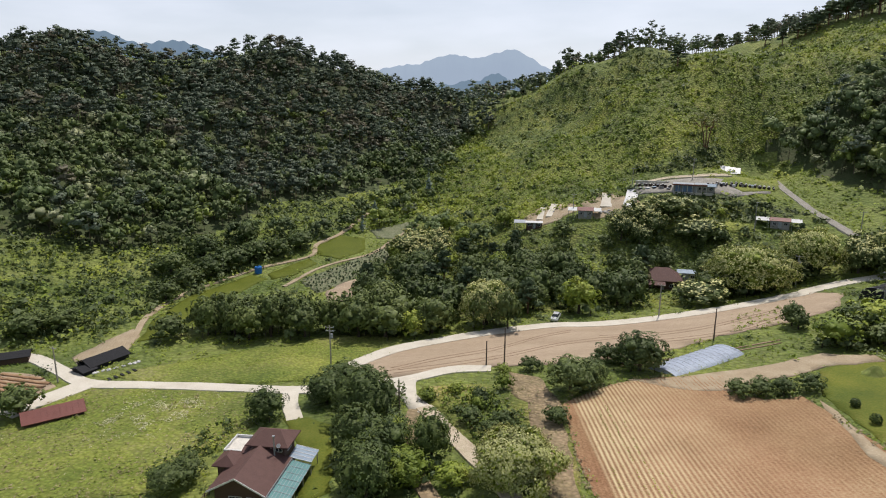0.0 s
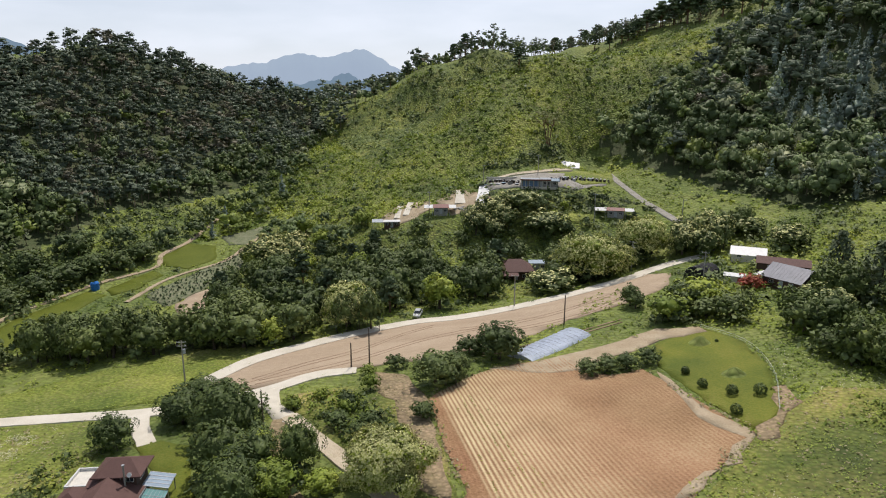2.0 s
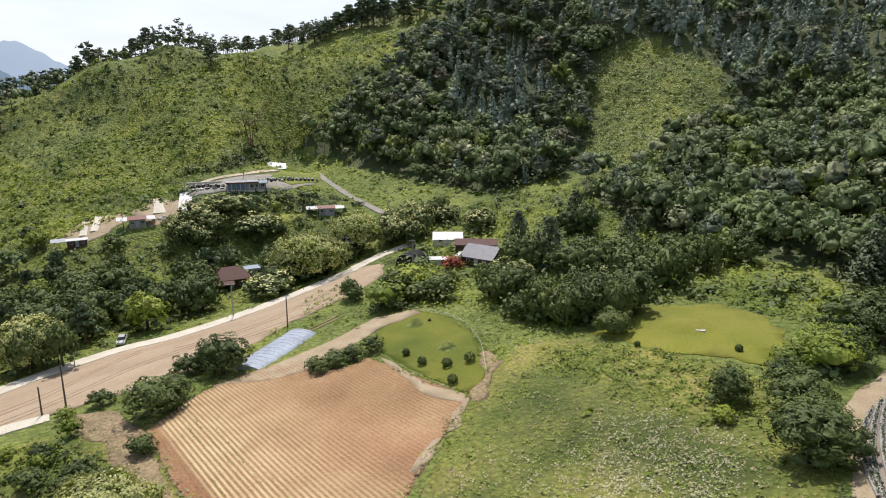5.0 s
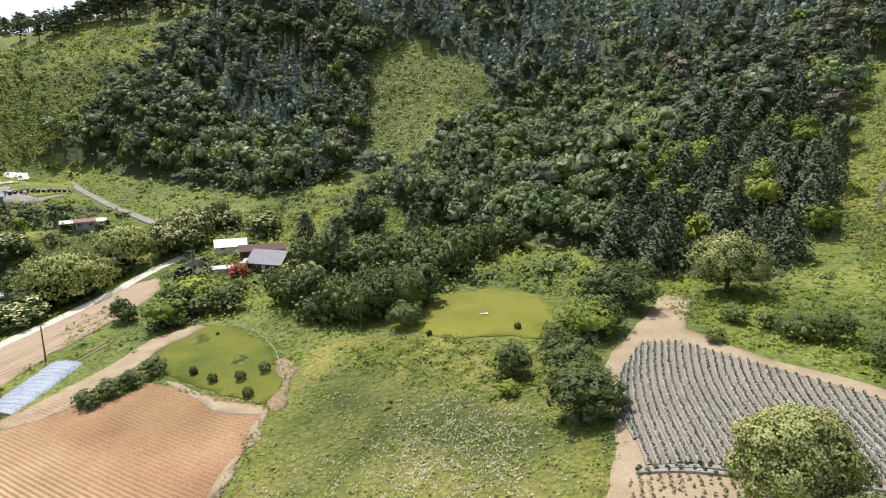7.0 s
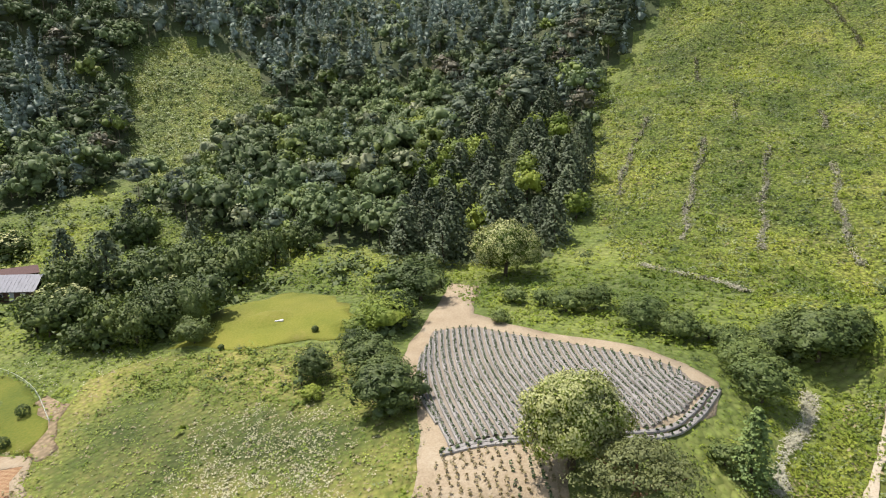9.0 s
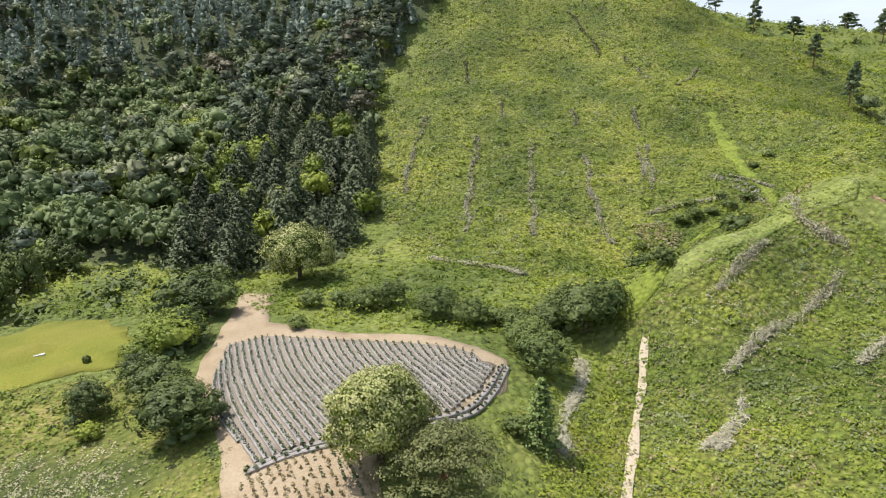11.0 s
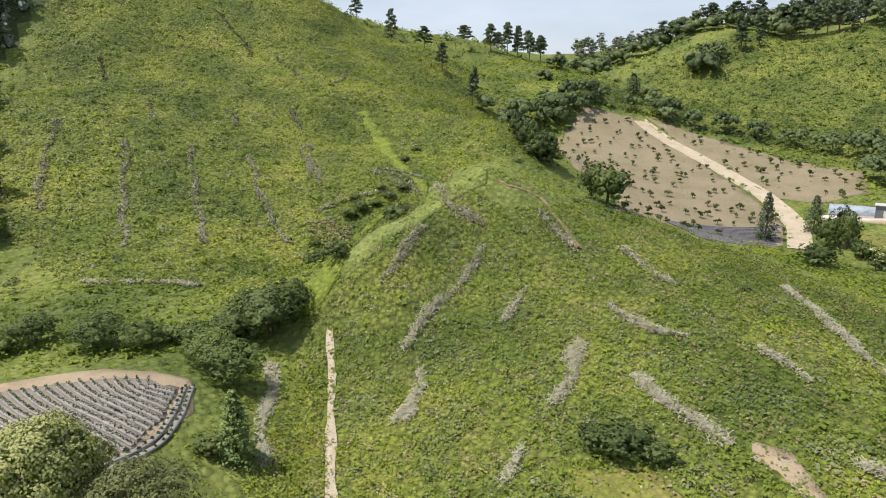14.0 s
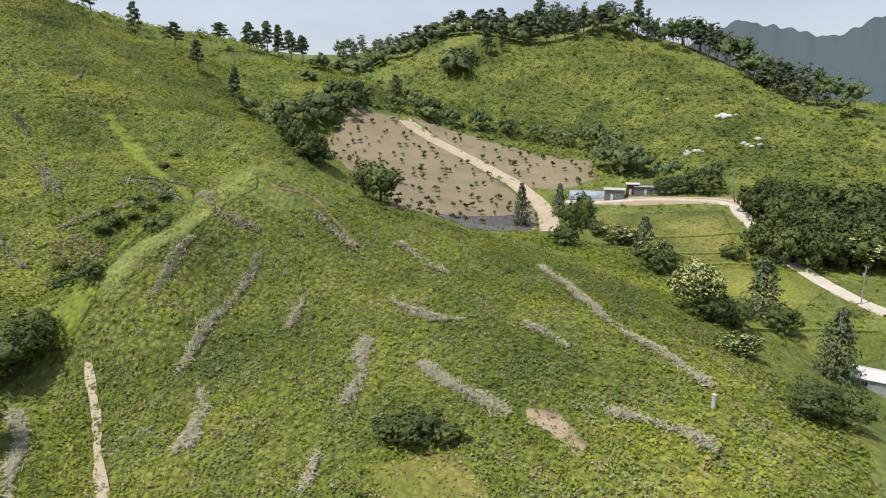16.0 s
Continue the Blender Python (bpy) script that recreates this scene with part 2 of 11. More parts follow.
M = dict(
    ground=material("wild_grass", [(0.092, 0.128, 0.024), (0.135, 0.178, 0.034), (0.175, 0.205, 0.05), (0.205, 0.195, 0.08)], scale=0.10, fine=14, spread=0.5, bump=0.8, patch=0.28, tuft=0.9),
    forest_floor=material("forest_floor", [(0.04, 0.058, 0.018), (0.06, 0.08, 0.025), (0.085, 0.085, 0.038)], scale=0.1, fine=12),
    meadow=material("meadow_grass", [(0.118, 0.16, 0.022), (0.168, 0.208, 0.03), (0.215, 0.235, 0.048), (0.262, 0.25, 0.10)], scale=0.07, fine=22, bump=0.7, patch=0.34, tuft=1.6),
    dry_lawn=material("yellowing_lawn", [(0.112, 0.142, 0.012), (0.16, 0.175, 0.017), (0.205, 0.2, 0.028), (0.235, 0.205, 0.06)], scale=0.14, fine=20, bump=0.35, spread=0.45, patch=0.2),
    lawn=material("mown_lawn", [(0.06, 0.09, 0.006), (0.095, 0.122, 0.009), (0.135, 0.148, 0.014), (0.18, 0.165, 0.04)], scale=0.14, fine=20, bump=0.35, spread=0.45, patch=0.2),
    fallow=material("dry_fallow_grass", [(0.105, 0.142, 0.022), (0.15, 0.178, 0.03), (0.205, 0.202, 0.05), (0.285, 0.24, 0.11)], scale=0.09, fine=20, spread=0.45, bump=0.8, patch=0.55, tuft=1.4),
    dry_turf=material("dry_trodden_turf", [(0.20, 0.165, 0.075), (0.265, 0.205, 0.11), (0.33, 0.245, 0.145), (0.36, 0.25, 0.155)], scale=0.16, fine=16, spread=0.45, bump=0.6, patch=0.2, tuft=1.6),
    # grass on the spur's brow, its sunlit paleness partly put into the colour
    pale_grass=material("sunlit_pale_grass", [(0.165, 0.215, 0.04), (0.215, 0.26, 0.058), (0.265, 0.30, 0.09)], scale=0.4, fine=9, bump=0.6, patch=0.12, tuft=1.4),
    lush_grass=material("lush_gully_grass", [(0.14, 0.19, 0.022), (0.19, 0.24, 0.03), (0.235, 0.275, 0.042)], scale=0.3, fine=9, bump=0.6, patch=0.15, tuft=1.2),
    mulch_earth=material("grey_brown_earth", [(0.19, 0.16, 0.12), (0.26, 0.22, 0.17), (0.32, 0.275, 0.22)], scale=0.3, fine=14, bump=0.5),
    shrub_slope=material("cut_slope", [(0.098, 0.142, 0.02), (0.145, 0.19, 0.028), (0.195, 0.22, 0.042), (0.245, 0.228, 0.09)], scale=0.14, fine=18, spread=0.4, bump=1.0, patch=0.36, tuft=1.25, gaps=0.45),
    sand=material("bare_sandy_earth", [(0.28, 0.205, 0.135), (0.365, 0.28, 0.19), (0.45, 0.355, 0.25)], scale=0.18, fine=14, stretch=(0.35, 2.0, 1), spread=0.45),
    plough=material("ploughed_red_earth", [(0.26, 0.155, 0.085), (0.34, 0.21, 0.115), (0.41, 0.275, 0.16)], scale=0.22, fine=16, spread=0.4, bump=0.6),
    tan_earth=material("dry_tan_earth", [(0.27, 0.205, 0.125), (0.36, 0.285, 0.185), (0.43, 0.36, 0.25)], scale=0.25, fine=14, spread=0.4, bump=0.5),
    concrete=material("pale_concrete", [(0.48, 0.435, 0.345), (0.57, 0.525, 0.43), (0.64, 0.60, 0.51)], scale=0.3, fine=18, bump=0.15),
    pale_earth=material("pale_worn_earth", [(0.38, 0.31, 0.21), (0.48, 0.405, 0.29), (0.55, 0.48, 0.36)], scale=0.3, fine=14, bump=0.4),
    damp_earth=material("darker_wheel_rut", [(0.22, 0.15, 0.095), (0.28, 0.195, 0.125), (0.33, 0.24, 0.16)], scale=0.5, fine=12, bump=0.5),
    gravel=material("grey_gravel", [(0.20, 0.185, 0.155), (0.28, 0.26, 0.22), (0.36, 0.34, 0.29)], scale=0.4, fine=22, bump=0.6),
    paddy=material("flooded_paddy", [(0.075, 0.095, 0.012), (0.105, 0.125, 0.017), (0.135, 0.148, 0.026)], spec=0.06, rough=0.6, scale=0.12, fine=18, bump=0.1),
    orchard_earth=material("weedy_orchard_earth", [(0.17, 0.165, 0.075), (0.225, 0.19, 0.11), (0.28, 0.235, 0.15), (0.30, 0.22, 0.14)], scale=0.12, fine=14, spread=0.5, bump=0.5),
    crop=material("leafy_crop_rows", [(0.10, 0.12, 0.055), (0.15, 0.165, 0.085), (0.23, 0.22, 0.14)], scale=0.5, fine=10, bump=0.6),
    pine=leafy("pine_needles", [(0.074, 0.108, 0.052), (0.104, 0.145, 0.066), (0.142, 0.184, 0.086)]),
    broad=leafy("broad_leaves", [(0.062, 0.092, 0.024), (0.090, 0.125, 0.033), (0.130, 0.165, 0.047)]),
    # paler, bluer copy of the pine needles: haze put into the colour
    hazy_pine=leafy("hazy_pine_needles", [(0.11, 0.145, 0.092), (0.145, 0.182, 0.115), (0.182, 0.22, 0.142)], island=0.1, objects=0.0, tone=0.22, tl=0.3),
    # pine and broadleaf copies toned down: shade of the backlit north-western woods in colour
    shaded_pine=leafy("shaded_pine_needles", [(0.075, 0.102, 0.062), (0.098, 0.128, 0.076), (0.125, 0.155, 0.092)], island=0.08, objects=0.0, tone=0.2, tl=0.12),
    shaded_broad=leafy("shaded_broad_leaves", [(0.072, 0.105, 0.034), (0.102, 0.14, 0.044), (0.135, 0.172, 0.058)], island=0.1, objects=0.0, tone=0.25, tl=0.12),
    spruce=leafy("spruce_needles", [(0.072, 0.098, 0.046), (0.098, 0.128, 0.06), (0.13, 0.16, 0.08)]),
    willow=leafy("willow_leaves", [(0.11, 0.155, 0.042), (0.155, 0.205, 0.056), (0.21, 0.255, 0.082)], tl=0.28),
    far_rusty=leafy("ailing_pine_needles", [(0.125, 0.118, 0.072), (0.155, 0.145, 0.09), (0.185, 0.17, 0.11)], island=0.12, objects=0.0, tone=0.25, tl=0.15),
    # larch and broadleaf lifted, larch also bluer: haze of distance in the colour
    hazy_larch=leafy("hazy_larch_needles", [(0.16, 0.21, 0.165), (0.21, 0.265, 0.205), (0.26, 0.312, 0.245)], island=0.12, objects=0.0, tone=0.3, tl=0.2),
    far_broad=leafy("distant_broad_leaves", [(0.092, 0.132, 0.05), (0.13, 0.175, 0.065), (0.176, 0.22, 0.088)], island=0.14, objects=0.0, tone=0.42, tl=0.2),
    far_pale=leafy("pale_flowering_leaves", [(0.15, 0.18, 0.085), (0.215, 0.24, 0.12), (0.29, 0.305, 0.175)], island=0.4, objects=0.0, tone=0.2),
    far_bright=leafy("distant_fresh_leaves", [(0.13, 0.178, 0.034), (0.178, 0.225, 0.045), (0.225, 0.262, 0.062)], island=0.18, objects=0.0, tone=0.3),
    bright=leafy("fresh_leaves", [(0.142, 0.20, 0.026), (0.195, 0.252, 0.034), (0.252, 0.288, 0.046)], island=0.14),
    shrub=leafy("shrub_leaves", [(0.12, 0.178, 0.022), (0.18, 0.25, 0.028), (0.242, 0.295, 0.038), (0.265, 0.275, 0.058)], objects=0.0, tl=0.3, patch=0.36, island=0.15),
    grey_shrub=leafy("grey_green_leaves", [(0.16, 0.20, 0.08), (0.215, 0.255, 0.115), (0.275, 0.31, 0.155)], objects=0.0, tl=0.3),
    grey_straw=leafy("grey_dead_brush", [(0.24, 0.225, 0.165), (0.31, 0.295, 0.225), (0.38, 0.365, 0.29)], objects=0.0, island=0.14),
    hill_green=leafy("deep_green_scrub_leaves", [(0.098, 0.148, 0.028), (0.138, 0.192, 0.036), (0.182, 0.232, 0.05)], objects=0.0, tl=0.28),
    pale_leaf=leafy("pale_green_leaves", [(0.21, 0.26, 0.085), (0.28, 0.325, 0.125), (0.35, 0.385, 0.18)], objects=0.0),
    pale_straw=leafy("bleached_grass", [(0.34, 0.315, 0.17), (0.43, 0.405, 0.24), (0.52, 0.495, 0.32)], objects=0.0, island=0.14),
    dry=leafy("dry_stalks", [(0.20, 0.17, 0.08), (0.27, 0.23, 0.11), (0.33, 0.29, 0.17)], objects=0.0),
    white_flower=leafy("white_petals", [(0.42, 0.405, 0.235), (0.52, 0.505, 0.325), (0.61, 0.595, 0.43)], objects=0.0),
    blossom=leafy("cream_blossom", [(0.34, 0.355, 0.12), (0.46, 0.465, 0.18), (0.57, 0.56, 0.27)], objects=0.1),
    bark=material("bark", [(0.045, 0.034, 0.025), (0.07, 0.052, 0.038), (0.10, 0.075, 0.055)], scale=2, fine=6),
    stem_bark=material("grey_red_pine_bark", [(0.16, 0.115, 0.085), (0.22, 0.165, 0.125), (0.28, 0.22, 0.17)], scale=2, fine=6),
    slash=material("grey_cut_branches", [(0.34, 0.325, 0.22), (0.415, 0.395, 0.275), (0.49, 0.465, 0.34)], scale=1, fine=6, island=0.1, bump=0),
)


# ---- plan: heights of the land (metres, the drone hovers over the origin) ----
SPOTS = dict(
    north_west_crest=[(-406, 109, 80), (-322, 270, 88), (-231, 351, 78.4), (-207, 366, 81.2), (-166, 407, 73.7), (-103, 417, 83.6), (-64, 466, 73.7), (-19, 520, 58.8), (22.3, 560, 42.7)],
    north_west_back=[(-677, 246, 40), (-509, 509, 45), (-246, 677, 40), (-66, 757, 35)],
    north_west_foot=[(-167, 30, 0), (-123, 86, 0), (-95, 129, 0), (-85, 135, 0), (-73, 145, 0.5), (-66, 189, 1), (-46, 211, 3), (-37, 238, 5), (-24, 285, 8), (-7, 325, 15), (13.2, 405, 22)],
    valley_floor=[(-66, 159, 0), (-34, 203, 2), (-23, 249, 5), (-5, 219, 0), (21.3, 203, 0), (50.7, 186.8, 1), (83, 194.6, 4), (111.3, 182.2, 9)],
    north_hill_foot=[(-11, 270, 8), (5.1, 326, 20), (20.3, 230, 6), (43.6, 223.9, 13), (64.8, 230.8, 18)],
    terrace=[(69.9, 233.7, 22), (89.1, 223.6, 22), (109.3, 223.3, 21), (80, 259.7, 23), (124.5, 276.3, 24)],
    north_hill_crest=[(34.5, 469, 48.7), (54.7, 436.9, 57.1), (78, 402.8, 66.9), (111.5, 415.6, 78.4), (124.6, 422.5, 83.9), (146.9, 425.4, 83.5), (176.2, 425.1, 84.1), (185.3, 376.9, 80.3), (215.6, 371.5, 91), (236.7, 359.2, 97.4)],
    north_hill_nose=[(123.6, 322.4, 71.6), (104.3, 323.6, 64), (87.1, 326.7, 56.6), (146.8, 317.2, 71.6), (165, 310.9, 68.1), (129.7, 365.4, 61.3), (106.4, 364.6, 52.2), (158, 363.1, 66.9), (76, 361.8, 38.4), (67.9, 317.8, 30.7)],
    north_nose_crest=[(151, 328, 73.4), (132, 334, 74.8), (115, 336, 73.2), (102, 334, 68.5), (80, 326, 55.4), (61, 316, 41.9), (48, 308, 33.2), (36, 297, 25.2)],
    north_nose_hollow=[(124, 406, 78.9), (106, 406, 71.7), (84, 403, 63.1), (69, 397, 51.2), (54, 392, 41.3), (36, 382, 31.9)],
    spur_lip=[(94, -48, 30.8), (96, -56, 33.1), (101, -64, 35.3), (103, -75, 39.3), (103, -83, 41.0), (101, -91, 38.6), (96, -98, 34.8), (88, -108, 30.4), (78, -112, 29.4)],
    spur_lee=[(120, -62, 19.1), (122, -71, 22.0), (124, -79, 24.9), (124, -90, 29.3), (122, -99, 31.1), (117, -106, 29.2), (110, -112, 25.9)],
    north_hill_face=[(16.2, 390, 26.6), (48.6, 313.9, 32.1), (81.1, 294.7, 43.6), (113.4, 277.4, 44.2), (152.8, 284, 44)],
    back_of_north_hills=[(71, 796.9, 30), (277.5, 750.7, 60), (493.6, 692, 90), (702, 479.3, 130), (824.5, 206.3, 130), (745.5, -80.3, 110), (672.1, -333.5, 70), (514.9, -544.7, 70)],
    east_forest_crest=[(304.2, 331.1, 138), (373.4, 284.6, 148), (427.1, 219.1, 152), (449.3, 137.8, 146), (427, 52.3, 132)],
    east_forest_foot=[(112.4, 240.4, 25), (129.5, 215.1, 17), (125.4, 175, 14), (145.4, 123.4, 14.5), (162.2, 88.8, 17), (141.6, 35.7, 17), (141.3, 17.5, 18)],
    east_forest_face=[(180.1, 276.7, 53.4), (237.3, 200.4, 43.1), (273, 147.3, 48.2), (287.4, 86.4, 48.7), (200.2, 78, 26.7), (197.6, 33.6, 33.5)],
    clearcut_crest=[(349.7, -19, 112), (318.4, -31.5, 98.2), (328.1, -89.3, 112), (313.6, -143.6, 99.8), (300.6, -178.6, 86.3), (281.7, -207.5, 76.7), (269.1, -254.5, 70.1), (279.1, -286.9, 69.5)],
    clearcut_foot=[(121.4, 21.9, 18), (131.8, -10.7, 20.5), (118.4, -29.6, 21), (93.1, -39.2, 19), (107.7, -53.6, 26)],
    clearcut_face=[(219.7, -16.4, 46.8), (194, -47.3, 40.5), (214.1, -83, 50), (264.9, -53.7, 66.8)],
    gully=[(137.6, -94.6, 27.5), (136.1, -78.4, 25), (127.3, -101.4, 29), (163.8, -92.1, 35), (200.4, -108, 43.4), (256.4, -112.2, 71.9)],
    spur_apex=[(116.5, -94.1, 39.2), (113.2, -104.1, 36), (119.8, -85.2, 35.9), (137.1, -110.7, 30.9), (133.7, -123.7, 28.5)],
    spur_crest=[(51.1, -34.3, 14.3), (62.8, -45.7, 17), (85.4, -61.3, 24.6), (101.3, -68.6, 31), (120, -78.1, 35.3)],
    spur_shoulder=[(168, -117.4, 38.8), (172.2, -144.7, 45.3), (143.4, -132, 36.9), (118.6, -124.4, 31.8), (106.7, -119.1, 29.7), (82.6, -115.5, 25.4), (63.6, -115.9, 23.7), (42.7, -112.3, 22.4), (25, -100.8, 20.9), (6.5, -86.2, 19.1), (-3.1, -71.9, 20)],
    spur_west_side=[(60.4, -27.5, 11.7), (76.2, -34.8, 14.2), (91, -41.2, 17.5)],
    south_valley=[(130, -144.7, 24), (87.9, -174.7, 15.7), (87.4, -223.7, 23.7), (31, -203, 24.6), (43.9, -174.4, 17.2), (28.7, -146.9, 12.6), (10.8, -177.4, 13.8), (-0.5, -152.1, 11.8), (-2.6, -122, 8), (-13.3, -109.7, 4), (-59, -127, 2)],
    orchard_top=[(202.9, -220.8, 45.5), (175.9, -243.3, 42.1), (118.2, -264.6, 33), (192.9, -188.4, 35.7)],
    south_hill_foot=[(90.3, -259.8, 30), (33.1, -233.1, 25.9), (-0.9, -200.1, 19.7), (-49, -184, 14)],
    south_hill_crest=[(292.2, -316.4, 74.5), (276.2, -342.1, 81.8), (249, -374.5, 93.2), (203.2, -401.2, 102.5), (166, -407.1, 98.1), (113.8, -414.5, 84.4), (77.4, -392.5, 71.8), (40.1, -368.3, 56), (2.9, -340.2, 41.7), (-56, -315, 34), (18.8, -479.8, 30)],
    south_hill_face=[(184.2, -332.6, 62.4), (100.4, -325.1, 47.9), (48.3, -295.6, 37.6)],
    brown_field=[(19.3, 101, 6), (48.6, 99.7, 7.5), (56.6, 78.5, 9), (17.2, 71.9, 7), (59.6, 68.5, 10)],
    tomb_lawn=[(64.8, 101.5, 8), (79.9, 107.3, 9.5), (70.7, 78.3, 11), (104.7, 50.5, 17), (89.8, 59.9, 15.5), (95.6, 37.6, 17)],
    meadow=[(57.6, 56.4, 11.5), (56.5, 37.3, 12.5), (71.5, 32, 15.5)],
    mulched_field=[(93.4, 22.4, 18), (90.1, 2.3, 19), (80.7, -14.7, 20), (63.2, 13.9, 18), (67.8, -8.4, 19.5), (54.2, 12.1, 17.5)],
    sand_yard=[(-16, 122, 2), (10.1, 135, 3), (27.4, 136.9, 3.5), (62.8, 143.7, 5), (93.1, 149.3, 8), (50.6, 115.7, 5.5), (11.1, 117, 3.5), (113.3, 156.1, 10)],
    west_meadow=[(-90, 128, 0), (-72, 115, 0), (-42, 114, 0.5), (-17, 111, 2), (-63, 126, 0), (-29, 141, 0.5), (-24, 82, 3), (-58, 81, 2), (-2, 80, 5)],
    below=[(0, 0, 9), (30.2, 17.6, 10.5), (16.1, -30.5, 12), (-56, -21, 6), (-39, 46, 4), (-24, -66, 10)],
    south_west=[(-115, -96, 0), (-167, -30, -1), (-364, -210, 70), (-450, 0, 80), (-241, -344, 60), (-693, -400, 90), (-788, 139, 90), (-274, -752, 60), (184, -778.8, 40), (-23.7, -799.6, 40)],
)


